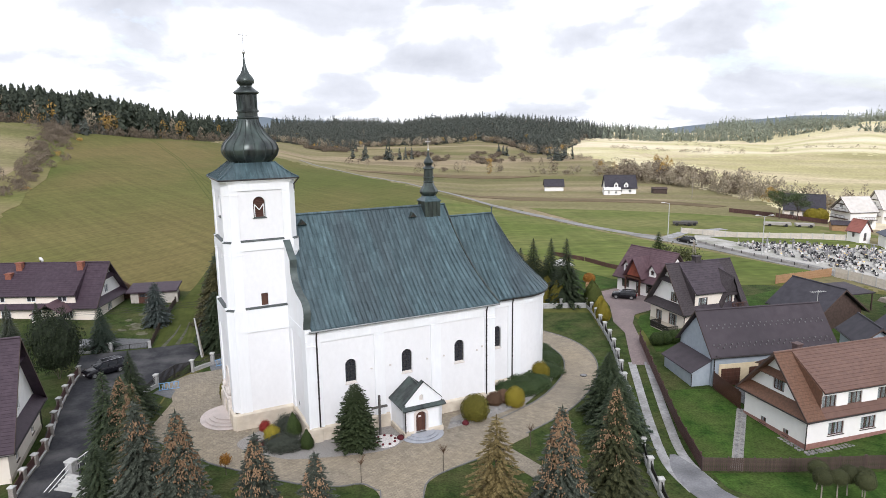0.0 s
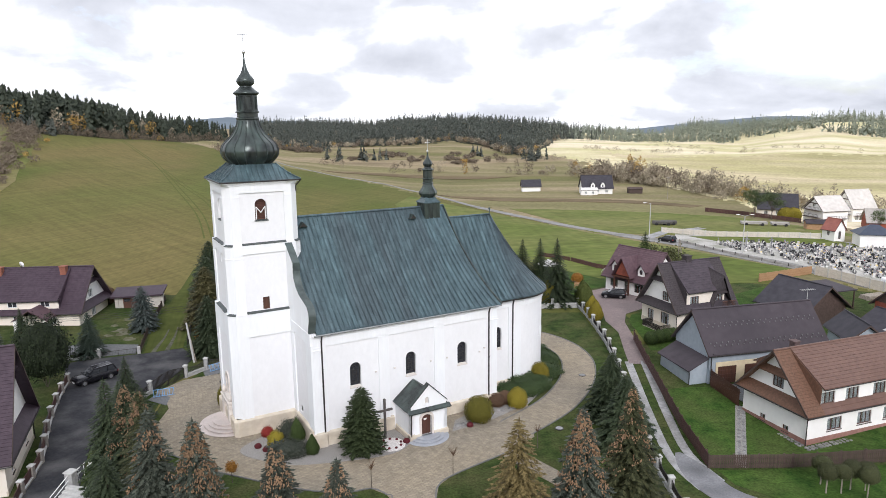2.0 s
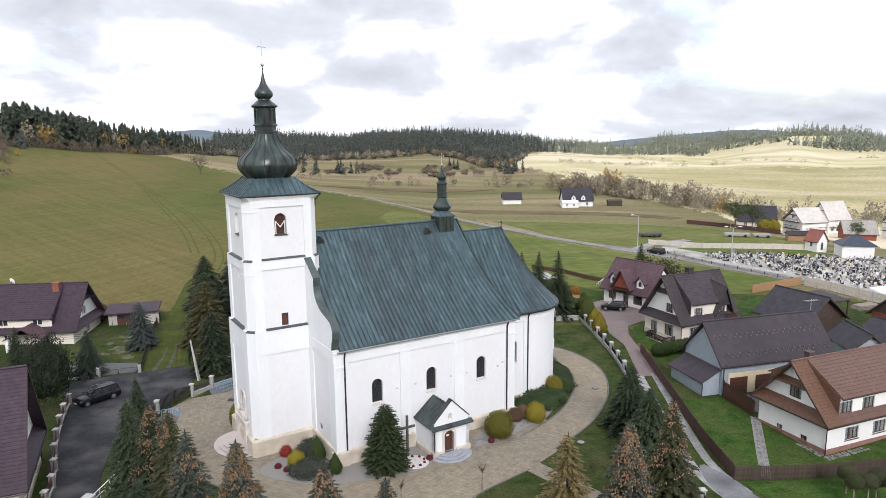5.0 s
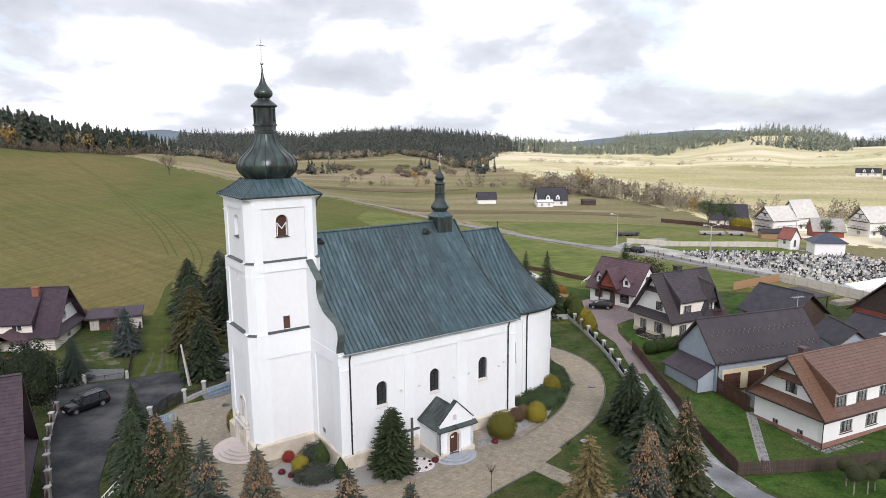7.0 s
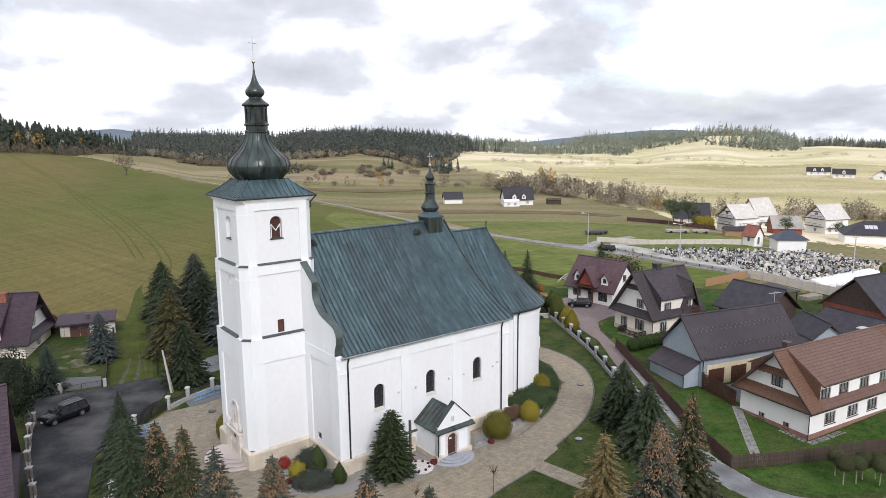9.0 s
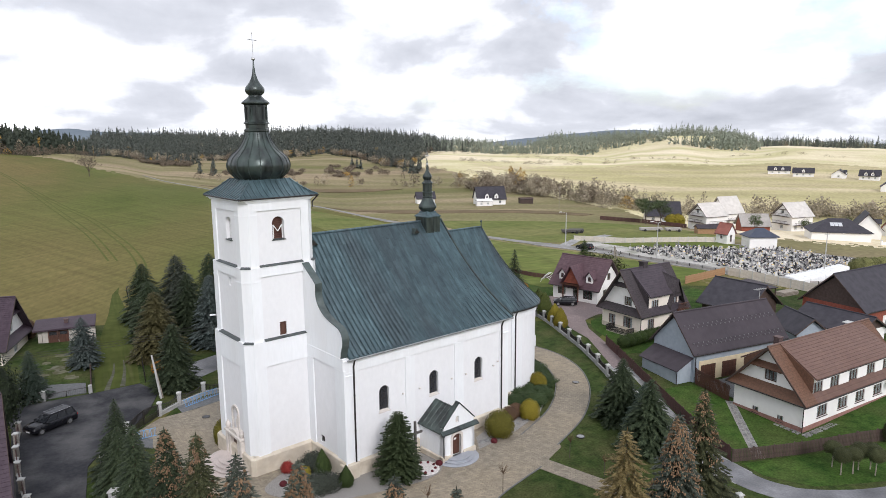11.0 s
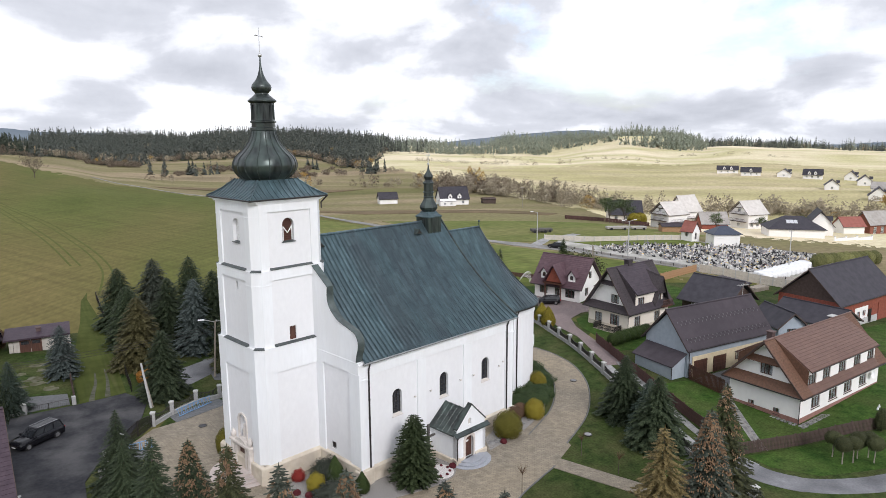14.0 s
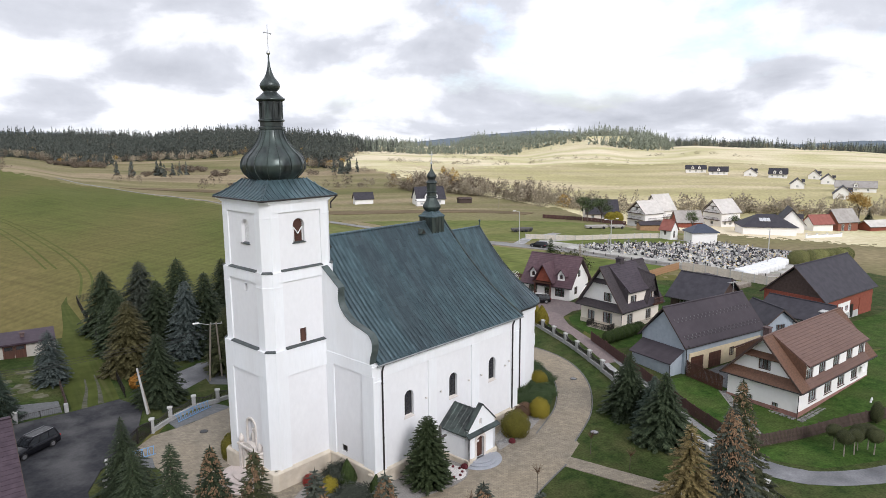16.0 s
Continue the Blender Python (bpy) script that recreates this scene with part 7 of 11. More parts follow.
    for c in (2.2, 5.6):
        bm = B()
        for k in range(5):
            bevel_box(bm, c - 1.15, c + 1.15, -3.52, -3.46, 0.02 + k * 0.46, 0.46 + k * 0.46, 0.015)
        part("garage_door", bm, "dark_wood", ob, "dark brown sectional garage door")
    window(ob, pose(8.9, -3.5, 1.2), 0.8, 1.1, 0, (1, 0), "dark_wood", 0.0)
    part("side_door", bevel_box(B(), 10.2, 11.1, -3.52, -3.46, 0, 2.05, 0.02), "dark_wood", ob)
    pipe(ob, [(0.2, -3.8, 4.0), (0.15, -3.5, 3.6), (0.15, -3.5, 0)])
    bm = B()
    sh = thing("lean_to_shed", 28.7, 73.0, 0, 10.5, "grey metal lean-to with a dark roof against the garage", "shed")
    for a, b in (((-2.2, -3.0), (-0.02, -3.0)), ((-2.2, 2.9), (-2.2, -3.0)), ((-0.02, 2.9), (-2.2, 2.9))):
        d = math.degrees(math.atan2(b[1] - a[1], b[0] - a[0]))
        n = math.hypot(b[0] - a[0], b[1] - a[1])
        tops = [(0, 2.05), (n, 3.15)] if a[1] == b[1] == -3.0 else ([(0, 3.15), (n, 2.05)] if a[1] == 2.9 and b[1] == 2.9 else [(0, 2.05), (n, 2.05)])
        wall(bm, pose(a[0], a[1], 0, 0, 0, d), 0, n, -0.4, tops, (), 0.08)
    part("wall", bm, "grey_sheet_wall", sh)
    part("roof_slope", slab(B(), [(-2.5, -3.3, 2.05), (-2.5, 3.2, 2.05), (-0.02, 3.2, 3.35), (-0.02, -3.3, 3.35)], 0.1), "slate_sheet", sh)
    pipe(sh, [(-2.5, -3.3, 2.0), (-2.25, -3.08, 1.8), (-2.25, -3.08, 0)])
    # dark-roofed house, low sheds and the red barn
    ob = gable_house(52.3, 96.8, 0.6, -70, 7.6, 8.2, 2.3, 5.4, "black_sheet", "brown_boards", "low brown boarded house with a black roof", {"S": [(2.2, 1.2, 0.8, 2.0, 0), (5.2, 1.2, 0.8, 2.0, 0)]}, gable_mat="brown_boards", ov=0.7, courses_step=20)
    gable_house(59.1, 84.7, 0.2, -75.5, 9.1, 6.5, 2.2, 4.0, "black_sheet", "white_wall", "low outbuilding with a dark sheet roof", gable_mat="brown_boards", courses_step=20, category="outbuilding", name="outbuilding")
    gable_house(51.75, 76.2, 0.35, 80, 6.0, 4.0, 2.6, 4.3, "black_sheet", "grey_sheet_wall", "small pale grey outbuilding with a gabled dark roof", {"W": [(2.0, 1.4, 0.2, 2.0, 0)]}, category="outbuilding", name="outbuilding", frame_mat="dark_wood", courses_step=20)
    ob = gable_house(61.75, 83.2, 0, 15.5, 17.4, 9.2, 4.35, 8.75, "black_sheet", "red_planks", "red boarded barn with a black sheet roof", {"S": [(6.2, 1.0, 1.2, 2.1, 0), (7.9, 1.0, 1.2, 2.1, 0)]}, gable_mat="brown_boards", category="barn", name="barn", courses_step=20)
    white = part("white_panel", wall(B(), side(0, -4.63, 0), 5.0, 9.1, 0.9, [(5.0, 2.75), (9.1, 2.75)], [(6.2, 1.0, 1.2, 2.1, 0), (7.9, 1.0, 1.2, 2.1, 0)], 0.03), "white_wall", ob, "white rendered panel round two windows")
    part("plinth", bevel_box(B(), 5.0, 12.2, -4.72, -4.61, -0.3, 0.88, 0.02), "concrete", ob)
    part("barn_door", bevel_box(B(), 12.5, 14.5, -4.68, -4.61, 0, 2.7, 0.02), "red_planks", ob)
    part("side_door", bevel_box(B(), 9.2, 10.1, -4.76, -4.72, 0, 2.1, 0.02), "dark_metal", ob)
    # carport roof behind the dark house
    ob = thing("carport", 60.5, 100.5, 0.4, 14, "open carport with a flat grey roof", "carport")
    part("roof_slope", slab(B(), [(-4.5, -3, 2.6), (4.5, -3, 2.6), (4.5, 3, 2.9), (-4.5, 3, 2.9)], 0.15), "slate_sheet", ob)
    for px, py in ((-4.2, -2.7), (4.2, -2.7), (-4.2, 2.7), (4.2, 2.7)):
        part("post", box(B(), px - 0.08, px + 0.08, py - 0.08, py + 0.08, -0.4, 2.6), "brown_boards", ob)
    # houses on the other side of the street
    low = [(c, 1.3, 0.9, 2.2, 0) for c in (2.5, 6.5, 10.5, 14.5, 18.5)]
    up = [(c, 1.3, 3.35, 4.3, 0) for c in (3.2, 7.5, 12.2, 16.5)]
    ob = highland_house(-51.6, 100.6, 0.5, 181, 22.5, 9.6, 2.5, 8.3, "aubergine_tiles", "aubergine_tiles", "cream_wall", "plinth_stone",
                        "long cream house with a plum roof and brick chimneys", {"low": low, "up": up}, [(4.8, 1.4, 0.8, 2.2, 0)], [(4.8, 1.2, 3.6, 4.8, 0)], "white_paint", dz=1.9, end=2.6)
    north = side(22.5, 4.8, 180)
    for c in (4.5, 9.0, 13.5, 18.0):
        window(ob, north @ pose(c, -0.12, 3.5), 1.3, 0.85, 0, (1, 0), "white_paint", 0.02, "lead_glass")
        window(ob, north @ pose(c + 0.6, -0.12, 0.9), 1.4, 1.3, 0, (2, 0), "white_paint", 0.02, "lead_glass")
    for cx, cy in ((3.3, 0.9), (12.4, 0.9), (13.4, 2.2)):
        chimney(ob, cx, cy, 8.3 - abs(cy) * 1.06, 1.3, 0.85)
    for s in (-1, 1):
        poly_roof(ob, [(5.2, 8.2, 3.9), (5.2, 4.0, 3.9), (5.2 + s * 2.4, 4.3, 2.4), (5.2 + s * 2.4, 8.2, 2.4)], "plum_tiles")
    for px in (3.2, 7.2):
        part("porch_post", box(B(), px - 0.2, px + 0.2, 7.6, 8.0, -0.4, 2.4), "white_wall", ob)
    part("porch_rail", box(B(), 3.2, 7.2, 7.7, 7.8, 0.0, 0.9), "red_planks", ob)
    ob2 = highland_house(-38.2, 56.9, 0.0, 199, 14, 11.0, 2.9, 11.0, "aubergine_tiles", "aubergine_tiles", "cream_wall", "plinth_stone",
                         "tall cream house with a steep plum roof", {"low": [(3, 1.2, 0.9, 2.2, 0)], "up": [(4, 1.2, 3.8, 4.9, 0)]}, [(2.5, 0.9, 0.9, 2.1, 0), (8.0, 0.9, 0.9, 2.1, 0)], [(5.5, 1.4, 4.3, 5.6, 0)], "white_paint", dz=2.4, end=2.0)
    sh = thing("shelter", -49.8, 104.3, 0.7, 11, "small open shelter with a flat dark roof", "shelter")
    part("roof_slope", slab(B(), [(-0.8, -0.8, 2.5), (6.9, -0.8, 2.5), (6.9, 4.2, 2.9), (-0.8, 4.2, 2.9)], 0.22), "aubergine_tiles", sh)
    chimney(sh, 3.2, 1.6, 2.7, 0.55, 0.5, "brown_brick")
    for px in (0, 6.6):
        part("pillar", bevel_box(B(), px - 0.25, px + 0.25, -0.25, 0.25, -0.6, 2.4, 0.03), "shade_wall", sh)
    part("wall", wall(B(), side(0, -0.3, 0), 0.3, 6.4, -0.6, [(0.5, 2.5), (6.4, 2.5)], [(2.2, 2.0, 0.9, 2.0, 0)], 0.25), "shade_wall", sh)
    part("shutter", bevel_box(B(), 1.25, 3.15, -0.22, -0.14, 0.9, 2.0, 0.02), "brown_boards", sh)
    for c in (1.6, 2.9):
        leaf = part("shed_door", bevel_box(B(), c - 0.62, c + 0.62, -0.37, -0.31, -0.1, 2.2, 0.02), "dark_wood", sh)
        part("pane", box(B(), c - 0.45, c + 0.45, -0.385, -0.371, 1.55, 2.0), "lead_glass", leaf)
    part("wall", box(B(), 6.0, 6.3, 1.3, 4.2, -0.6, 2.5), "shade_wall", sh)
    part("wall", box(B(), 0.5, 0.8, 1.45, 4.2, -0.6, 2.5), "shade_wall", sh)


def far_house(x, y, turn, L, W, h, hr, roof, wall_mat="white_wall", label="white house with a dark roof far off in the fields", group="houses far off", dormer=0, hip=False):
    z = ground(x, y) - 0.2
    ops = {"S": [(L * q, 1.1, 0.9, 2.1, 0) for q in (0.2, 0.5, 0.8)], "W": [(W / 2, 1.2, 0.9, 2.1, 0)], "E": [(W / 2, 1.2, 0.9, 2.1, 0)]}
    if h > 4:
        ops["S"] += [(L * q, 1.0, 3.1, 4.1, 0) for q in (0.2, 0.5, 0.8)]
        ops["W"] += [(W / 2, 1.2, 3.0, 4.1, 0)]
        ops["W2"] = ops["E2"] = [(W / 2, 1.2, h + 0.6, h + 1.7, 0)]
    ob = (hip_house if hip else gable_house)(x, y, z, turn, L, W, h, hr, roof, wall_mat, label, ops)
    ob["group"] = group
    for k in range(dormer):
        cx = L * (k + 1) / (dormer + 1)
        part("dormer", wall(B(), side(0, -W / 2 - 0.05, 0), cx - 0.9, cx + 0.9, h - 0.1, [(cx - 0.9, h + 1.2), (cx, h + 2.3), (cx + 0.9, h + 1.2)], [(cx, 0.8, h + 0.2, h + 1.2, 0)], 0.25), wall_mat, ob)
        window(ob, side(0, -W / 2 - 0.05, 0) @ pose(cx, 0, h + 0.2), 0.8, 1.0, 0, (1, 0), "white_paint", 0.1, "lead_glass")
        for s in (-1, 1):
            poly_roof(ob, [(cx, -W / 2 - 0.35, h + 2.5), (cx, -W / 4, h + 2.5), (cx + s * 1.25, -W / 3, h + 1.1), (cx + s * 1.25, -W / 2 - 0.35, h + 1.1)], roof, 0.1)
    return ob


def far_houses():
    far_house(72.0, 298, -4, 13, 9, 3.2, 8.2, "black_sheet", dormer=2)
    gable_house(69.5, 288.5, ground(70, 288) - 0.2, -4, 7, 3, 2.4, 3.2, "white_wall", "white_wall", "low white annex in front of a house", {"S": [(2, 1, 0.8, 1.8, 0), (5, 1, 0.8, 1.8, 0)]}, ov=0.1, category="annex", name="annex")
    gable_house(48.5, 318, ground(50, 320) - 0.2, -3, 8.5, 6, 3.0, 5.6, "black_sheet", "white_wall", "small white barn with a dark roof in the fields", category="barn", name="barn")
    gable_house(93, 297, ground(95, 297) - 0.2, -6, 6, 4, 2.4, 2.9, "brown_boards", "brown_boards", "small dark wooden shed", ov=0.2, category="shed", name="shed")
    # white gabled houses with pale metal roofs by the cemetery
    for x, y, t, L, W, h, top in ((117.8, 197.0, 8, 8.4, 8.2, 5.1, 5.7), (143.9, 222.4, 8, 8.7, 8.5, 5.3, 4.7), (154.2, 200.8, 4, 9.1, 8.9, 5.6, 4.3)):
        hr = top - ground(x, y) + 0.2
        ob = far_house(x, y, t, L, W, h, hr, "pale_sheet", label="tall white gabled house with a pale metal roof", group="tall white houses")
        # dark boards along the gable's rakes and its attic floor
        for s in (-1, 1):
            part("gable_board", prism(B(), [(0, hr - 0.25), (s * (W / 2 - 0.1), h + 0.1), (s * (W / 2 - 0.1), h - 0.3), (0, hr - 0.75)], -0.1, -0.02, "x"), "brown_boards", ob)
        part("gable_board", box(B(), -0.1, -0.02, -W / 4, W / 4, h + (hr - h) * 0.42, h + (hr - h) * 0.42 + 0.3), "brown_boards", ob)
        for zz in (2.7, h - 0.3):
            b = box(B(), -1.2, 0.0, -W / 2 + 0.8, W / 2 - 0.8, zz - 0.12, zz)
            for k in range(13):
                q = -W / 2 + 0.85 + k * (W - 1.7) / 12
                rod(b, (-1.15, q, zz), (-1.15, q, zz + 0.95), 0.03, 4)
            rod(b, (-1.15, -W / 2 + 0.8, zz + 0.95), (-1.15, W / 2 - 0.8, zz + 0.95), 0.05, 5)
            part("balcony", b, "brown_boards", ob)
        b = box(B(), 0.4, L - 0.4, -W / 2 - 1.1, -W / 2, 2.3, 2.4)
        for k in range(15):
            rod(b, (0.45 + k * (L - 0.9) / 14, -W / 2 - 1.05, 2.4), (0.45 + k * (L - 0.9) / 14, -W / 2 - 1.05, 3.3), 0.03, 4)
        rod(b, (0.4, -W / 2 - 1.05, 3.3), (L - 0.4, -W / 2 - 1.05, 3.3), 0.05, 5)
        part("balcony", b, "brown_boards", ob)
    far_house(114.3, 223.4, -24, 11.6, 9.2, 3.0, 7.4, "black_sheet", "cream_wall", "cream house with a dark roof behind pine trees")
    gable_house(135.1, 198.4, ground(135.1, 198.4) - 0.3, -20, 8.8, 6.8, 2.6, 6.0, "grey_roof", "red_planks", "low red outbuilding with a grey roof", category="outbuilding", name="outbuilding")
    gable_house(103.3, 176.6, ground(103.3, 176.6) - 0.3, -20, 8.5, 4, 2.2, 2.9, "slate_sheet", "tan_boards", "small brown wooden shed", ov=0.2, category="shed", name="shed")
    # chapel and the mortuary at the cemetery
    ob = gable_house(98.7, 159.4, 0.1, -72, 3.4, 3.5, 2.5, 4.9, "red_sheet", "white_wall", "small white cemetery chapel with a red roof", {"S": [(1.7, 0.7, 0.9, 1.9, 0)], "E": [(1.75, 0.9, 0.1, 2.0, 0.4)]}, category="chapel", name="chapel", frame_mat="dark_wood", ov=0.3)
    hip_house(101.7, 152.9, 0.0, -16, 7.0, 5.2, 2.3, 4.3, "blue_black", "white_wall", "white mortuary with a blue-black hipped roof", category="mortuary")
    ob = hip_house(141.5, 174.9, ground(141.5, 174.9) - 0.3, -32, 15.8, 10.5, 3.0, 6.6, "black_sheet", "white_wall", "white bungalow with a dark hipped roof and roof windows")
    for k in range(3):
        part("roof_window", slab(B(), [(5.3 + k * 1.1, -1.9, 5.52), (6.3 + k * 1.1, -1.9, 5.52), (6.3 + k * 1.1, -3.3, 4.64), (5.3 + k * 1.1, -3.3, 4.64)], 0.06), "silver", ob)
    far_house(160.5, 171.6, 50, 10.5, 7.6, 3.5, 8.1, "black_sheet", dormer=1)
    gable_house(176.4, 178.8, ground(176.4, 178.8) - 0.3, -14, 7.3, 5.9, 3.1, 5.7, "red_sheet", "white_wall", "white building with a red metal roof", category="outbuilding", name="outbuilding")
    gable_house(185.5, 177.5, ground(185.5, 177.5) - 0.3, -2, 9.2, 6.4, 3.8, 7.7, "grey_roof", "brick_red", "brick barn with a pale grey roof", {"S": [(2.2, 1.4, 0.4, 2.7, 0), (5.4, 1.4, 0.4, 2.7, 0)]}, category="barn", name="barn")
    gable_house(197.0, 173.5, ground(197.0, 173.5) - 0.3, -10, 9.4, 5.9, 2.1, 3.8, "pale_sheet", "red_planks", "low red shed with a pale roof", category="shed", name="shed")
    # village on the far slope
    for x, y, t, L, W, hr, dormer in ((332.0, 411.5, -39, 14, 7.5, 5.6, 2), (331.5, 388, -41, 12.5, 7, 5.9, 1), (345.0, 371.5, 40, 9.5, 8, 5.8, 1), (352.5, 355, -52, 11, 7.5, 6.4, 2), (304.0, 296.5, 44, 8.5, 7, 6.1, 1),
                                     (370.0, 341, 36, 9, 7, 6.3, 1), (344.0, 309.5, 42, 9, 7.5, 6.4, 1), (282.0, 250, 40, 10, 8, 6.8, 2), (313.5, 267.5, -50, 19, 8, 6.0, 1), (352.0, 268, 42, 12, 8, 6.6, 1)):
        c, s = math.cos(radians(t)), math.sin(radians(t))
        far_house(x - c * L / 2, y - s * L / 2, t, L, W, 3.0, hr, "grey_roof" if L > 18 else "black_sheet", "white_wall", "white house with a dark roof on the village slope", "village houses", dormer=dormer)


surf("pale_sheet", (0.52, 0.49, 0.45), (0.64, 0.61, 0.57), 1.0, 0.55, 0.1, stain=(0.44, 0.42, 0.39), stain_scale=0.2)
surf("grey_roof", (0.30, 0.28, 0.26), (0.40, 0.375, 0.35), 1.0, 0.7, 0.1, stain=(0.25, 0.23, 0.21), stain_scale=0.2)
surf("red_sheet", (0.24, 0.075, 0.055), (0.31, 0.105, 0.08), 1.0, 0.55, 0.1)
surf("blue_black", (0.03, 0.04, 0.065), (0.045, 0.055, 0.085), 1.0, 0.5, 0.1)
near_houses()
far_houses()
# ---- trees and shrubs ----
def fast_mesh(name, verts, faces, material):
    me = bpy.data.meshes.new(name)
    me.from_pydata(verts, [], faces)
    me.materials.append(MATS[material])
    return me


def spruce_crown(seed, H, R, material, whorls=46, arms=13, power=1.0, skirt=0.04, droop=1.0, size=1.0):
    """A spruce's crown: whorls of drooping boughs, each a spray of small needle clumps."""
    rnd = random.Random(seed)
    V, F = [], []

    def clump(p, d, l, w, n):
        s = d.cross(n)
        if s.length < 1e-4:
            s = Vector((1, 0, 0))
        s.normalize()
        i = len(V)
        V.extend([tuple(p), tuple(p + d * l * 0.45 + s * w), tuple(p + d * l), tuple(p + d * l * 0.45 - s * w)])
        F.append((i, i + 1, i + 2, i + 3))
    up = Vector((0, 0, 1))
    for k in range(whorls):
        f = skirt + (0.985 - skirt) * (k / (whorls - 1)) ** 0.92
        z = f * H
        r0 = R * (1 - f) ** power * min(1.0, 0.80 + (f - skirt) * 3.0) + 0.07
        n = max(4, int(arms * (0.55 + 0.45 * (1 - f))))
        off = rnd.random() * 6.28
        for a in range(n):
            ang = off + 6.283 * a / n + rnd.uniform(-0.25, 0.25)
            r = r0 * rnd.choice((0.62, 0.8, 0.9, 1.0, 1.06, 1.2)) * rnd.uniform(0.92, 1.08)
            out = Vector((math.cos(ang), math.sin(ang), 0))
            across = Vector((-math.sin(ang), math.cos(ang), 0))
            lift = rnd.uniform(-0.03, 0.12)
            steps = max(3, int(3 + r * 3.2))
            zz = z + rnd.uniform(-0.5, 0.5) * H / whorls
            for q in range(steps):
                s = 0.22 + 0.78 * (q + rnd.random() * 0.6) / steps
                p = out * (r * s) + Vector((0, 0, zz + r * (lift * s - 0.42 * droop * s * s + 0.13 * s ** 3)))
                l = (0.17 + 0.19 * r * (1.15 - 0.55 * s)) * rnd.uniform(0.8, 1.2) * size
                for sg in (-1, 1, -0.3, 0.3):
                    d = (out * rnd.uniform(0.5, 0.95) + across * sg * rnd.uniform(0.5, 1.0) - up * rnd.uniform(0.12, 0.55) * droop).normalized()
                    clump(p, d, l * 0.86, l * 0.17, (up + out * rnd.uniform(-0.4, 0.6)).normalized())
            tip = out * r + Vector((0, 0, zz + r * (lift - 0.42 * droop + 0.13)))
            clump(tip - out * 0.18 * r, (out - up * 0.1).normalized(), 0.14 * r + 0.22, 0.08 + 0.025 * r, up)
    for a in range(3):
        clump(Vector((0, 0, H * 0.965)), up, H * 0.04 + 0.15, 0.05, Vector((math.cos(a * 2.1), math.sin(a * 2.1), 0)))
    return fast_mesh("crown", V, F, material)


def cone_cluster(seed, H, R, count, low=0.50, power=1.0):
    """Bunches of hanging cones at the ends of the upper boughs."""
    rnd = random.Random(seed)
    V, F = [], []
    for _ in range(count // 10):
        f0 = low + (0.98 - low) * rnd.random() ** 0.7
        a0 = rnd.random() * 6.283
        for _ in range(rnd.choice((9, 12, 15, 18))):
            f, a = f0 + rnd.gauss(0, 0.010), a0 + rnd.gauss(0, 0.10 + 0.12 * f0)
            r = (R * max(0.0, 1 - f) ** power + 0.12) * rnd.uniform(0.72, 1.04)
            c = Vector((r * math.cos(a), r * math.sin(a), f * H - 0.26 * r))
            w, l = rnd.uniform(0.035, 0.055), rnd.uniform(0.12, 0.2)
            i = len(V)
            V.append(tuple(c))
            V.extend((c.x + w * math.cos(t), c.y + w * math.sin(t), c.z - l * 0.45) for t in (0, 1.57, 3.14, 4.71))
            V.append((c.x + rnd.uniform(-0.05, 0.05), c.y + rnd.uniform(-0.05, 0.05), c.z - l))
            for j in range(4):
                F.append((i, i + 1 + j, i + 1 + (j + 1) % 4))
                F.append((i + 5, i + 1 + (j + 1) % 4, i + 1 + j))
    return fast_mesh("cone_cluster", V, F, "cone_brown")


def trunk_mesh(H, r):
    bm = B()
    lathe(bm, [(r * 1.35, -0.3), (r, 0.3), (r * 0.75, H * 0.4), (r * 0.4, H * 0.75), (0.02, H * 0.99)], 8)
    return mesh_of("trunk", bm, "trunk")


TREE_MESH = {}


def spruce(x, y, H, R, material, label, cones=0, seed=1, power=1.0, z=None, dense=(56, 16), droop=1.0, size=0.76, group=""):
    key = (material, seed, round(R / H, 2), power, dense)
    if key not in TREE_MESH:
        TREE_MESH[key] = (spruce_crown(seed, 10.0, 10.0 * R / H, material, dense[0], dense[1], power, 0.04, droop, size), trunk_mesh(10.0, 0.16))
    crown, trunk = TREE_MESH[key]
    ob = thing("spruce", x, y, ground(x, y) if z is None else z, (seed * 77 + x * 31) % 360, label, "tree", group)
    sc = Matrix.Diagonal((H / 10, H / 10, H / 10, 1))
    share("trunk", trunk, ob, sc)
    share("crown", crown, ob, sc)
    if cones:
        tagged(share("cone_cluster", cone_cluster(seed + int(x * 7), 10.0, 10.0 * R / H, int(cones * 2.2), power=power), ob, sc), "reddish-brown hanging cones", kind="stuff")
    return ob


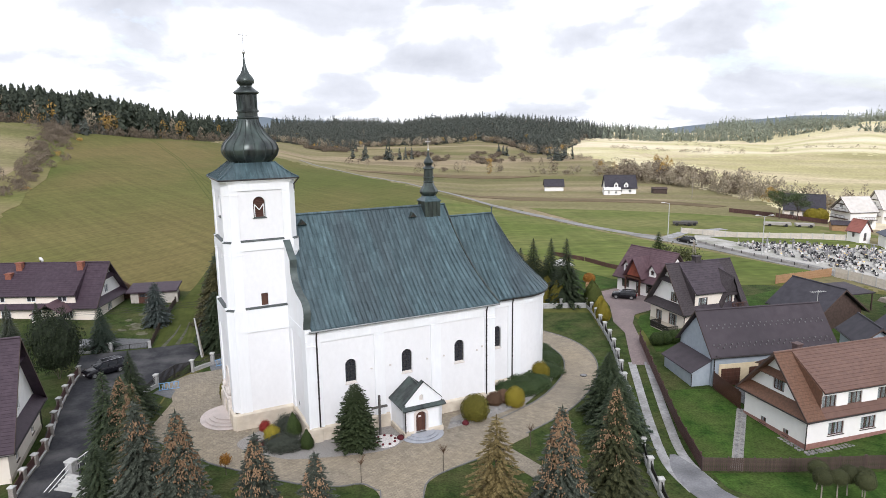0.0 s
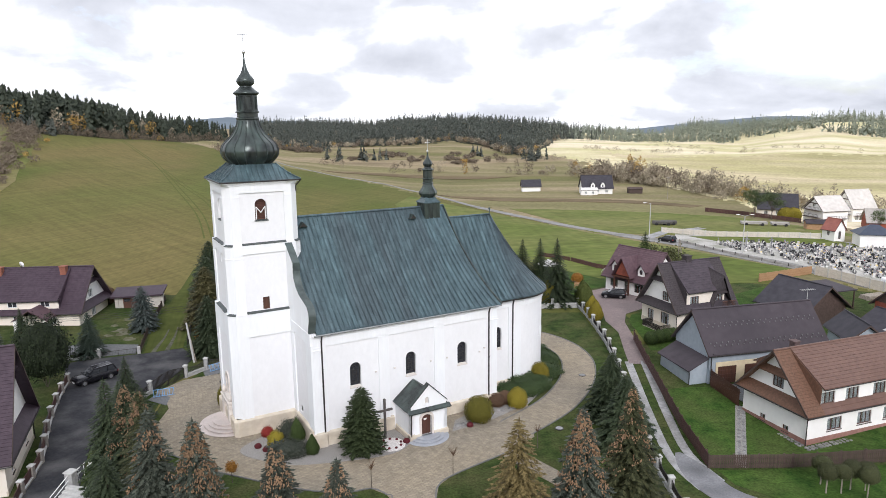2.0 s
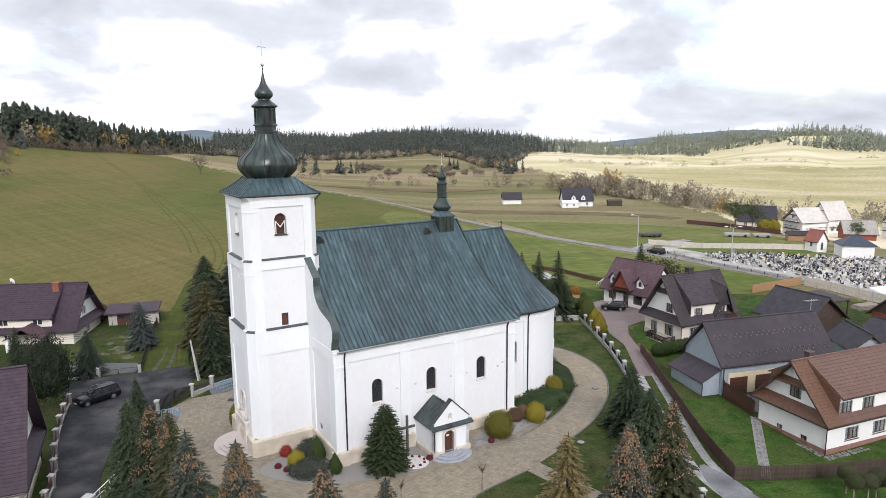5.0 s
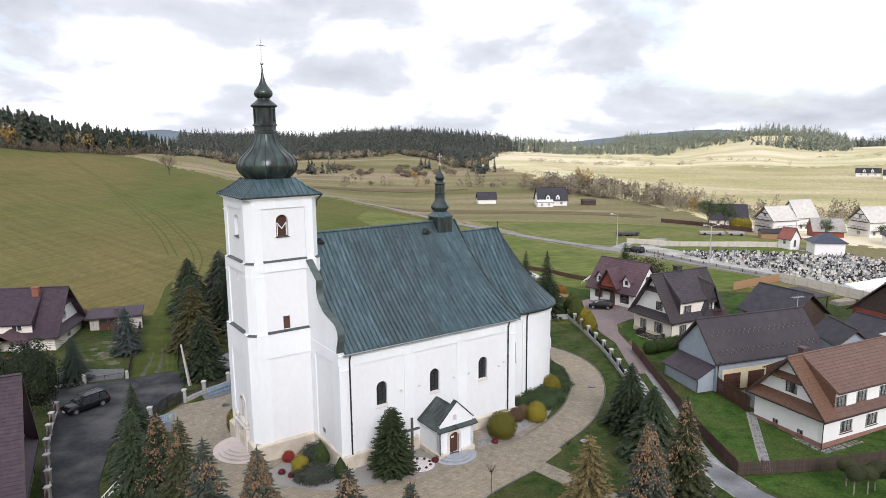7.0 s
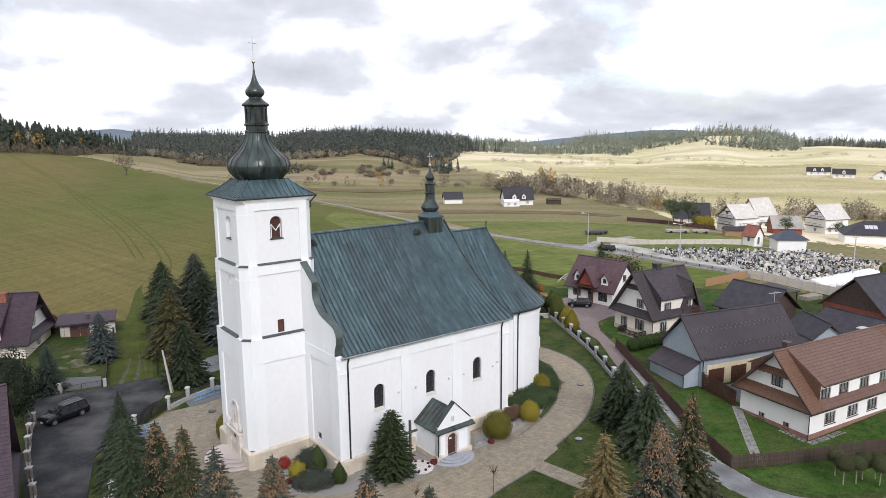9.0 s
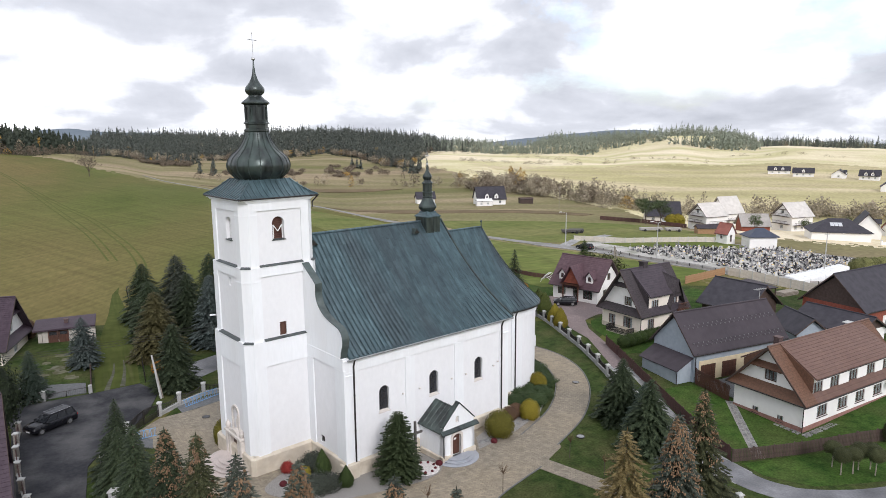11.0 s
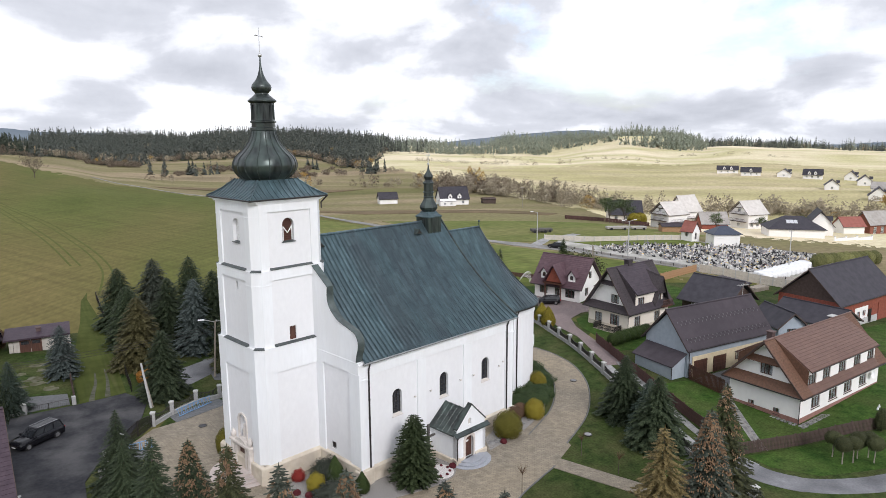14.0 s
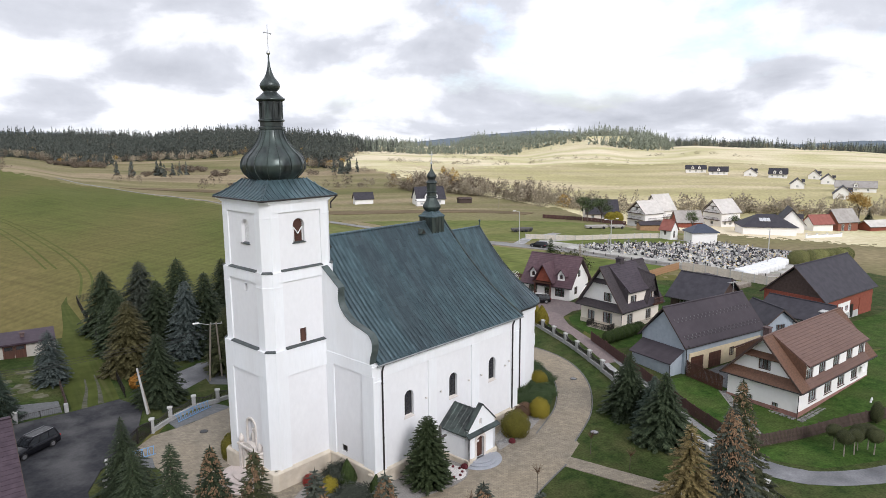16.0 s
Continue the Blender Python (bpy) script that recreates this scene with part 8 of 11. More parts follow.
def leaf_ball(seed, count, leaf, shag=0.0, taper=0.0, fill=0.25):
    """A clipped shrub of unit radius: small leaf clumps over a rounded, uneven body."""
    rnd = random.Random(seed)
    V, F = [], []
    for _ in range(count):
        d = Vector((rnd.gauss(0, 1), rnd.gauss(0, 1), rnd.gauss(0, 1))).normalized()
        if d.z < -0.75:
            continue
        r = 1 - (fill + 0.3 * shag) * rnd.random() ** 2 + (0.10 + 0.5 * shag) * noise.noise((d.x * 2.5 + seed, d.y * 2.5, d.z * 2.5)) + shag * 0.25 * rnd.random() ** 3
        p = d * r
        q = 1 - taper * max(0, p.z + 0.3) / 1.3
        p = Vector((p.x * q, p.y * q, p.z))
        n = (d + Vector((rnd.uniform(-0.7, 0.7), rnd.uniform(-0.7, 0.7), rnd.uniform(-0.4, 0.8)))).normalized()
        s = n.cross(Vector((0.1, 0.2, 1))).normalized()
        t = n.cross(s)
        l = leaf * rnd.uniform(0.7, 1.3)
        i = len(V)
        V.extend([tuple(p - s * l * 0.5), tuple(p + t * l * 0.6), tuple(p + s * l * 0.5), tuple(p - t * l * 0.6)])
        F.append((i, i + 1, i + 2, i + 3))
    core = B()
    bmesh.ops.create_icosphere(core, subdivisions=3, radius=0.84)
    i = len(V)
    core.verts.index_update()
    for v in core.verts:
        d = v.co.normalized()
        p = v.co * (1 - 0.25 * shag + (0.10 + 0.5 * shag) * noise.noise((d.x * 2.5 + seed, d.y * 2.5, d.z * 2.5)))
        q = 1 - taper * max(0, p.z + 0.3) / 1.3
        V.append((p.x * q, p.y * q, p.z))
    F.extend(tuple(i + v.index for v in f.verts) for f in core.faces)
    core.free()
    return V, F


BALL = {}


def shrub(x, y, rx, rz, material, label, name="shrub", seed=1, ry=None, z=None, turn=0, leaf=0.14, group="", lift=0.75, shag=0.0, taper=0.0):
    key = (material, seed, leaf, shag, taper)
    if key not in BALL:
        BALL[key] = fast_mesh("foliage", *leaf_ball(seed, 6500, leaf * 0.5, shag, taper), material)
    ob = thing(name, x, y, ground(x, y) if z is None else z, turn, label, "shrub", group)
    share("foliage", BALL[key], ob, pose(0, 0, rz * lift) @ Matrix.Diagonal((rx, ry or rx, rz, 1)))
    bm = B()
    for k in range(5):
        a = k * 1.26
        rod(bm, (0.05 * math.cos(a), 0.05 * math.sin(a), -0.1), (rx * 0.4 * math.cos(a), rx * 0.4 * math.sin(a), rz * 0.9), 0.03, 5, 0.012)
    part("stems", bm, "trunk", ob)
    return ob


def broadleaf(x, y, H, R, material, label, seed=1, bare=False, name="tree"):
    """A broad-crowned tree: trunk, forking limbs and many leaf clumps."""
    rnd = random.Random(seed)
    ob = thing(name, x, y, ground(x, y) - 0.1, rnd.random() * 360, label, "tree")
    bm = B()
    rod(bm, (0, 0, -0.3), (0.1, 0, H * 0.4), 0.05 * H * 0.5, 7, 0.018 * H)
    tips = []
    for k in range(9):
        a = k * 2.4 + rnd.random()
        e = Vector((R * 0.6 * math.cos(a), R * 0.6 * math.sin(a), H * rnd.uniform(0.55, 0.92)))
        s = Vector((0.05, 0, H * rnd.uniform(0.22, 0.45)))
        rod(bm, s, e, 0.010 * H, 5, 0.004 * H)
        for q in range(5):
            t = e + Vector((rnd.uniform(-1, 1), rnd.uniform(-1, 1), rnd.uniform(-0.3, 0.9))) * R * 0.45
            rod(bm, s.lerp(e, rnd.uniform(0.5, 1)), t, 0.004 * H, 4, 0.001 * H)
            tips.append(t)
    part("trunk", bm, "trunk", ob)
    V, F = [], []
    for t in tips:
        for _ in range(14 if bare else 44):
            p = t + Vector((rnd.gauss(0, 1), rnd.gauss(0, 1), rnd.gauss(0, 0.8))) * R * 0.2
            n = Vector((rnd.gauss(0, 1), rnd.gauss(0, 1), rnd.gauss(0, 1))).normalized()
            s = n.orthogonal().normalized()
            u = n.cross(s)
            l = R * 0.05 * rnd.uniform(0.6, 1.3)
            i = len(V)
            V.extend([tuple(p - s * l), tuple(p + u * l), tuple(p + s * l), tuple(p - u * l)])
            F.append((i, i + 1, i + 2, i + 3))
    share("crown", fast_mesh("crown", V, F, material), ob, Matrix.Identity(4))
    return ob


leafy("bush_thuja_pale", (0.040, 0.055, 0.012), (0.105, 0.125, 0.030))
leafy("spruce_bell", (0.014, 0.024, 0.009), (0.052, 0.070, 0.028))
leafy("pine_green", (0.030, 0.048, 0.020), (0.095, 0.125, 0.052))
leafy("bush_thuja", (0.022, 0.040, 0.010), (0.060, 0.090, 0.024))
leafy("spruce_silver", (0.030, 0.042, 0.040), (0.102, 0.124, 0.114))
leafy("spruce_olive", (0.040, 0.038, 0.014), (0.11, 0.098, 0.042))


def near_plants():
    g, b = "spruce_green", "spruce_blue"
    cones_label = "blue-green spruce with a top full of brown cones"
    for k, (x, y, H, R, mat, cones, seed) in enumerate((
            (-16.9, 39.4, 11.8, 2.9, b, 520, 1), (-11.7, 38.2, 10.8, 2.7, b, 420, 2), (-8.1, 38.3, 9.5, 2.5, b, 200, 3), (-25.4, 49.5, 10.2, 2.6, g, 420, 1), (-20.3, 41.1, 11.8, 2.8, b, 120, 2),
            (-23.0, 46.3, 11.0, 2.5, "spruce_light", 160, 3), (-27.8, 51.5, 9.9, 2.3, g, 0, 2), (7.5, 40.1, 11.5, 2.8, b, 620, 3), (-24.0, 42.6, 8.0, 2.4, g, 0, 3))):
        spruce(x, y, H, R * 1.14, mat, cones_label if cones > 300 else ("dark green spruce in a row on the lawn" if mat == g else "bluish spruce in a row on the lawn"), cones, seed, 0.84, group="front row of spruces")
    spruce(3.2, 39.2, 11.3, 3.5, "spruce_gold", "yellow-brown ailing spruce on the lawn", 0, 2, 0.82, dense=(50, 15), group="front row of spruces")
    spruce(11.9, 43.7, 11.4, 3.5, "spruce_light", "yellowish-green spruce with pale tips", 260, 1, group="front row of spruces")
    spruce(16.3, 63.0, 6.8, 2.8, g, "dark green spruce by the churchyard fence", 0, 2, 0.75, dense=(60, 18), size=0.85)
    spruce(15.7, 56.6, 7.1, 3.0, g, "dark blue-green spruce by the churchyard fence", 0, 1, 0.75, dense=(60, 18), size=0.85)
    spruce(17.0, 59.8, 5.4, 2.4, "spruce_teal", "blue-green spruce by the churchyard fence", 0, 3, 0.75, dense=(60, 18), size=0.85)
    spruce(-31.9, 64.6, 7.0, 2.7, g, "dark green spruce beside the street", 0, 1)
    spruce(-31.0, 60.9, 6.0, 2.5, g, "dark green spruce beside the street", 0, 3)
    spruce(-8.15, 57.3, 6.2, 1.9, "spruce_bell", "dense barrel-shaped spruce at the church wall", 0, 5, 0.44, dense=(64, 24), droop=0.55, size=0.72)
    # behind the church, on the meadow's edge
    for x, y, H, R, mat, seed, lab in ((-37.7, 113, 9.2, 3.0, g, 1, ""), (-32.9, 114.0, 10.2, 3.3, b, 2, ""), (-27.7, 111.3, 10.9, 3.0, g, 3, ""), (-33.4, 96.1, 9.0, 3.0, "spruce_olive", 2, "brownish"), (-26.7, 99.7, 10.2, 2.55, "spruce_silver", 1, "blue"),
                                       (-29.8, 84.8, 8.0, 2.4, g, 2, ""), (-24.2, 101, 10.9, 2.9, g, 1, ""), (-21.5, 110, 11.0, 2.7, g, 2, ""), (-30.3, 104.5, 9.4, 2.8, g, 3, ""), (-35.5, 104, 8.6, 2.8, g, 1, ""), (-22.0, 93.0, 8.2, 2.6, "spruce_light", 3, "brownish")):
        spruce(x, y, H, R * 1.16, mat, {"": "dark green spruce in the clump behind the church", "brownish": "brownish-green spruce in the clump behind the church", "blue": "silvery blue spruce in the clump behind the church"}[lab], 0, seed, 0.56, dense=(60, 18), size=0.85, group="clump of spruces")
    spruce(-41.9, 94.5, 6.4, 2.1, "spruce_silver", "silvery blue spruce in front of the shelter", 0, 3, 0.5, dense=(56, 17))
    spruce(-44.9, 84.6, 5.8, 2.0, "spruce_teal", "blue-green spruce by a yard gate", 0, 3, 0.7)
    spruce(-54.0, 86.0, 5.8, 1.8, g, "slim spruce in front of a house", 0, 1)
    spruce(-57.6, 85.4, 5.6, 1.8, b, "slim bluish spruce in front of a house", 0, 2)
    spruce(15.4, 112.5, 9.2, 3.5, g, "dark green spruce behind the chancel", 0, 1, group="spruces behind the chancel", dense=(50, 16))
    spruce(18.6, 113.5, 9.0, 3.1, g, "dark green spruce behind the chancel", 0, 2, group="spruces behind the chancel", dense=(50, 16))
    spruce(12.8, 108.5, 8.4, 3.6, b, "bluish spruce behind the chancel", 0, 3, group="spruces behind the chancel", dense=(50, 16))
    spruce(9.5, 112.0, 9.6, 3.6, g, "dark green spruce behind the chancel", 0, 3, group="spruces behind the chancel", dense=(50, 16))
    spruce(6.5, 116.0, 9.8, 3.6, g, "dark green spruce behind the chancel", 0, 2, group="spruces behind the chancel", dense=(50, 16))
    spruce(0.5, 118.0, 12.2, 3.4, g, "dark green spruce behind the nave", 0, 1, group="spruces behind the chancel", dense=(50, 16))
    spruce(-4.0, 119.0, 12.0, 3.4, g, "dark green spruce behind the nave", 0, 3, group="spruces behind the chancel", dense=(50, 16))
    spruce(19.4, 103.5, 10.6, 3.7, g, "slender green spruce by the garden corner", 0, 3, dense=(50, 16))
    shrub(-45.5, 75.2, 3.0, 4.1, "bush_green", "large dark round-crowned pine by the street", "pine", 4, leaf=0.10, lift=1.05, shag=0.35)
    spruce(38.4, 117.6, 9.0, 3.2, "bush_thuja", "dark conical conifer beside the plum-roofed house", 0, 2, 0.8)
    broadleaf(42.6, 116.6, 5.6, 3.0, "bush_olive2", "thinning broad-leaved tree behind a house", 3)
    # clipped and low shrubs round the church
    shrub(3.0, 62.9, 1.45, 1.5, "bush_olive", "clipped olive-yellow globe shrub beside the porch", seed=1, leaf=0.12)
    shrub(7.3, 65.8, 1.08, 1.2, "bush_yellow", "clipped bright yellow globe shrub in the bed", seed=2, leaf=0.12)
    shrub(10.9, 72.5, 1.08, 1.25, "bush_yellow", "clipped bright yellow globe shrub in the bed", seed=3, leaf=0.12)
    shrub(5.2, 66.2, 0.9, 0.8, "bush_brown", "small russet shrub in the bed", seed=1)
    shrub(6.2, 66.9, 0.9, 0.75, "bush_brown", "small russet shrub in the bed", seed=2)
    for k, (x, y, rx, ry) in enumerate(((7.0, 69.0, 1.8, 1.4), (9.0, 69.3, 1.9, 1.5), (10.4, 70.6, 1.5, 1.5), (11.8, 74.0, 1.7, 2.0), (12.6, 77.4, 1.5, 2.2), (12.0, 80.6, 1.5, 1.9), (9.4, 71.6, 1.8, 1.5), (7.6, 71.4, 1.5, 1.2))):
        shrub(x, y, rx, 0.85, "juniper", "spreading green juniper in a gravel bed", "juniper", k % 3 + 1, ry, turn=k * 40, leaf=0.16, group="spreading junipers", lift=0.55, shag=0.5)
    shrub(-17.5, 60.9, 0.55, 0.6, "bush_red", "small bright red barberry shrub", seed=1, shag=0.4)
    shrub(-16.3, 58.8, 0.78, 0.85, "bush_yellow", "low golden conifer shrub by the tower", seed=2, shag=0.3)
    shrub(-15.2, 60.6, 1.2, 1.0, "spruce_blue", "low blue-grey juniper in gravel", seed=1, shag=0.6)
    shrub(-14.9, 57.2, 1.9, 0.85, "spruce_blue", "spreading blue-grey juniper in gravel", seed=2, ry=1.3, lift=0.5, shag=0.6)
    shrub(-14.5, 59.8, 0.85, 1.35, "bush_thuja", "upright dark green thuja by the tower", seed=3, taper=0.75)
    shrub(-12.7, 57.2, 0.72, 1.1, "bush_thuja", "small upright green thuja", seed=1, taper=0.75)
    shrub(-23.4, 68.4, 0.9, 1.4, "bush_olive", "olive thuja beside the church door", seed=2)
    young = sapling(-18.7, 52.6, 1.5)
    young["label"] = "small young tree with a head of golden leaves"
    share("foliage", fast_mesh("foliage", *leaf_ball(4, 900, 0.16, 0.8), "bush_orange"), young, pose(0, 0, 1.45) @ Matrix.Diagonal((0.5, 0.5, 0.5, 1)))
    # the drive and gardens
    shrub(23.4, 100.5, 1.4, 2.1, "bush_thuja_pale", "clipped thuja by the court", "thuja", 1, lift=0.85, taper=0.5)
    shrub(23.6, 103.4, 1.4, 2.0, "bush_thuja_pale", "clipped thuja by the court", "thuja", 2, lift=0.85, taper=0.5)
    shrub(23.2, 96.0, 1.2, 1.7, "bush_yellow", "golden thuja beside the drive", "thuja", 1, lift=0.85, taper=0.6)
    shrub(23.0, 93.4, 1.2, 1.7, "bush_yellow", "golden thuja beside the drive", "thuja", 2, lift=0.85, taper=0.6)
    for k in range(7):
        shrub(27.3 + k * 1.15, 82.4 + k * 0.42, 0.9, 0.95, "bush_thuja", "clipped green hedge shrub", "hedge_shrub", k % 3 + 1, group="hedge beside a house", lift=0.8)
    for k, (x, y) in enumerate(((18.0, 103), (15.6, 103.5), (13.6, 104.5), (16.8, 106))):
        shrub(x, y, 1.4, 2.2, "bush_olive", "olive-green thuja behind the churchyard wall", "thuja", k % 3 + 1, lift=0.85, taper=0.5)
    shrub(26.2, 117.5, 1.1, 1.0, "bush_orange", "orange autumn shrub in a garden", seed=3)
    shrub(-31.8, 90.2, 1.6, 1.0, "bush_orange", "orange-brown autumn shrub at the meadow's edge", seed=2)
    for k in range(2):
        shrub(-53.4 + k * 1.2, 106.5, 1.3, 1.6, "bush_brown", "bare brown shrub by a house", seed=k % 3 + 1)
    for k, (x, y) in enumerate(((30.1, 49.9), (29.7, 48.5), (30.9, 48.4), (32.0, 48.9), (33.1, 48.7), (32.6, 47.7))):
        topiary(x, y, k)
    for x, y, h in ((-7.0, 51.0, 2.6), (-0.2, 52.7, 2.7), (7.8, 57.0, 2.4), (9.2, 53.0, 2.2)):
        sapling(x, y, h)
    # hedge and trees by the cemetery
    for k in range(9):
        shrub(104.5 + k * 2.2, 120.5 + k * 0.1, 1.7, 1.8, "hedge_pale", "olive hedge shrub at the cemetery, paled for sunlight", "hedge_shrub", k % 3 + 1, group="cemetery hedge", lift=0.8)
    for k, ((x, y), h) in enumerate(zip([(105.0, 207.4), (110.0, 206.3), (125.2, 178.1), (148.0, 183.2), (163.8, 181.0)], (8.6, 8.2, 6.2, 5.2, 5.4))):
        broadleaf(x, y, h, h * (0.36 if k < 2 else 0.3), "pine_green", "green open-crowned pine beside pale-roofed houses", k + 21, name="pine")
    for k, (x, y) in enumerate([(116.5, 209.8), (119.9, 211.0)]):
        shrub(x, y, 2.4, 2.4, "bush_yellow", "yellow autumn shrub beside a house", seed=k + 1, leaf=0.2)
    spruce(208.6, 180.6, 7, 2.4, "bush_green", "small conifer by a shed", 0, 2)
    broadleaf(224.7, 196.7, 10, 4.0, "larch_gold", "golden larch beside the fields", 7)
    broadleaf(-110.5, 391, 9.5, 5.2, "scrub_dark", "lone bare tree in the meadow", 11, True)


def topiary(x, y, k):
    ob = thing("topiary", x, y, ground(x, y), k * 50, "round-headed clipped tree on a bare stem", "tree", "clipped trees by the fence")
    bm = rod(B(), (0, 0, -0.1), (0.05, 0, 1.6), 0.06, 6, 0.05)
    part("stem", bm, "wood_pole", ob)
    if ("t",) not in BALL:
        BALL[("t",)] = fast_mesh("foliage", *leaf_ball(9, 5200, 0.07), "topiary_green")
    share("foliage", BALL[("t",)], ob, pose(0, 0, 1.9, 8 * (k % 3) - 8, 6 * (k % 2)) @ Matrix.Diagonal((0.82 - 0.06 * (k % 3), 0.78, 0.66 + 0.1 * (k % 2), 1)))


def sapling(x, y, h):
    ob = thing("sapling", x, y, ground(x, y), 0, "thin leafless young tree with a bushy top", "tree", "young trees on the lawn")
    rnd = random.Random(int(x * 10))
    bm = rod(B(), (0, 0, -0.1), (0, 0, h * 0.7), 0.035, 5, 0.025)
    part("stem", bm, "trunk", ob)
    bm = B()
    for k in range(28):
        a = rnd.random() * 6.28
        r = rnd.uniform(0.2, 0.55)
        rod(bm, (0, 0, h * rnd.uniform(0.62, 0.72)), (r * math.cos(a), r * math.sin(a), h * rnd.uniform(0.78, 1.0)), 0.014, 4, 0.006)
    part("twigs", bm, "bush_brown", ob)
    return ob


leafy("topiary_green", (0.030, 0.036, 0.014), (0.075, 0.082, 0.034))
leafy("bush_olive2", (0.045, 0.052, 0.018), (0.105, 0.110, 0.048))


# ---- far woods ----
def fir(V, F, x, y, z, h, r, rnd, tufts=30, base=0.08):
    """A far conifer: a ragged spire of drooping needle tufts, some trees thinner or broken in outline."""
    lean = rnd.uniform(-0.03, 0.03) * h
    full = rnd.uniform(0.6, 0.95)
    for k in range(tufts):
        f = base + (0.97 - base) * ((k + rnd.random()) / tufts) ** 1.12
        a = rnd.random() * 6.283
        q = r * (1 - f) ** full * rnd.uniform(0.35, 1.15) + 0.03 * r
        w = (0.42 * r * (1 - f) ** 0.6 + 0.10 * r) * rnd.uniform(0.7, 1.3)
        l = (0.055 + 0.10 * (1 - f)) * h * rnd.uniform(0.7, 1.3)
        ca, sa = math.cos(a), math.sin(a)
        px, py, pz = x + lean * f, y, z + h * f
        i = len(V)
        V.extend([(px + 0.15 * q * ca, py + 0.15 * q * sa, pz + 0.45 * l), (px + q * ca - w * sa, py + q * sa + w * ca, pz - 0.25 * l), (px + 1.15 * q * ca, py + 1.15 * q * sa, pz - 0.75 * l), (px + q * ca + w * sa, py + q * sa - w * ca, pz - 0.25 * l)])
        F.append((i, i + 1, i + 2, i + 3))
    i = len(V)
    w = 0.07 * r + 0.05
    V.extend([(x + lean, y, z + h), (x + lean - w, y, z + 0.9 * h), (x + lean, y - w, z + 0.86 * h), (x + lean + w, y, z + 0.9 * h)])
    F.append((i, i + 1, i + 2, i + 3))


def crown(V, F, x, y, z, h, r, rnd, tufts=40):
    """A far round-headed tree: a head of loose leaf tufts."""
    for _ in range(int(tufts * 2.4)):
        d = Vector((rnd.gauss(0, 1), rnd.gauss(0, 1), rnd.gauss(0, 1))).normalized() * rnd.uniform(0.35, 1.0)
        c = Vector((x + d.x * r, y + d.y * r, z + h * (0.6 + 0.4 * d.z)))
        n = Vector((rnd.gauss(0, 1), rnd.gauss(0, 1), rnd.gauss(0, 1))).normalized()
        u = n.orthogonal().normalized() * (r * rnd.uniform(0.06, 0.14) + 0.05)
        v = n.cross(u) * rnd.uniform(0.7, 1.2)
        i = len(V)
        V.extend([tuple(c - u), tuple(c + v), tuple(c + u), tuple(c - v)])
        F.append((i, i + 1, i + 2, i + 3))


def scrub(V, F, x, y, z, h, r, rnd, count=26):
    """A small far leafless tree or bush: a loose head of fine twigs on a few stems."""
    tilt = rnd.uniform(-0.12, 0.12)
    for c in range(int(count * 2.6)):
        a, q = rnd.random() * 6.283, rnd.random() ** 0.45
        f = rnd.random() ** 0.75
        w = math.sin(math.pi * min(1, 0.2 + 0.68 * f)) * q
        p = Vector((x + r * w * math.cos(a) + tilt * h * f, y + r * w * math.sin(a), z + h * f * (1 - 0.22 * q)))
        d = Vector((0.9 * w * math.cos(a) + rnd.gauss(0, 0.45), 0.9 * w * math.sin(a) + rnd.gauss(0, 0.45), 0.8)).normalized()
        s = d.cross(Vector((rnd.uniform(-1, 1), rnd.uniform(-1, 1), 0.1))).normalized() * (0.045 * r + 0.05)
        l = d * (0.10 * h + 0.25) * rnd.uniform(0.5, 1.2)
        i = len(V)
        V.extend([tuple(p - l * 0.5), tuple(p + s), tuple(p + l * 0.5), tuple(p - s)])
        F.append((i, i + 1, i + 2, i + 3))


def polar(az, d):
    return d * math.sin(radians(az)), d * math.cos(radians(az))


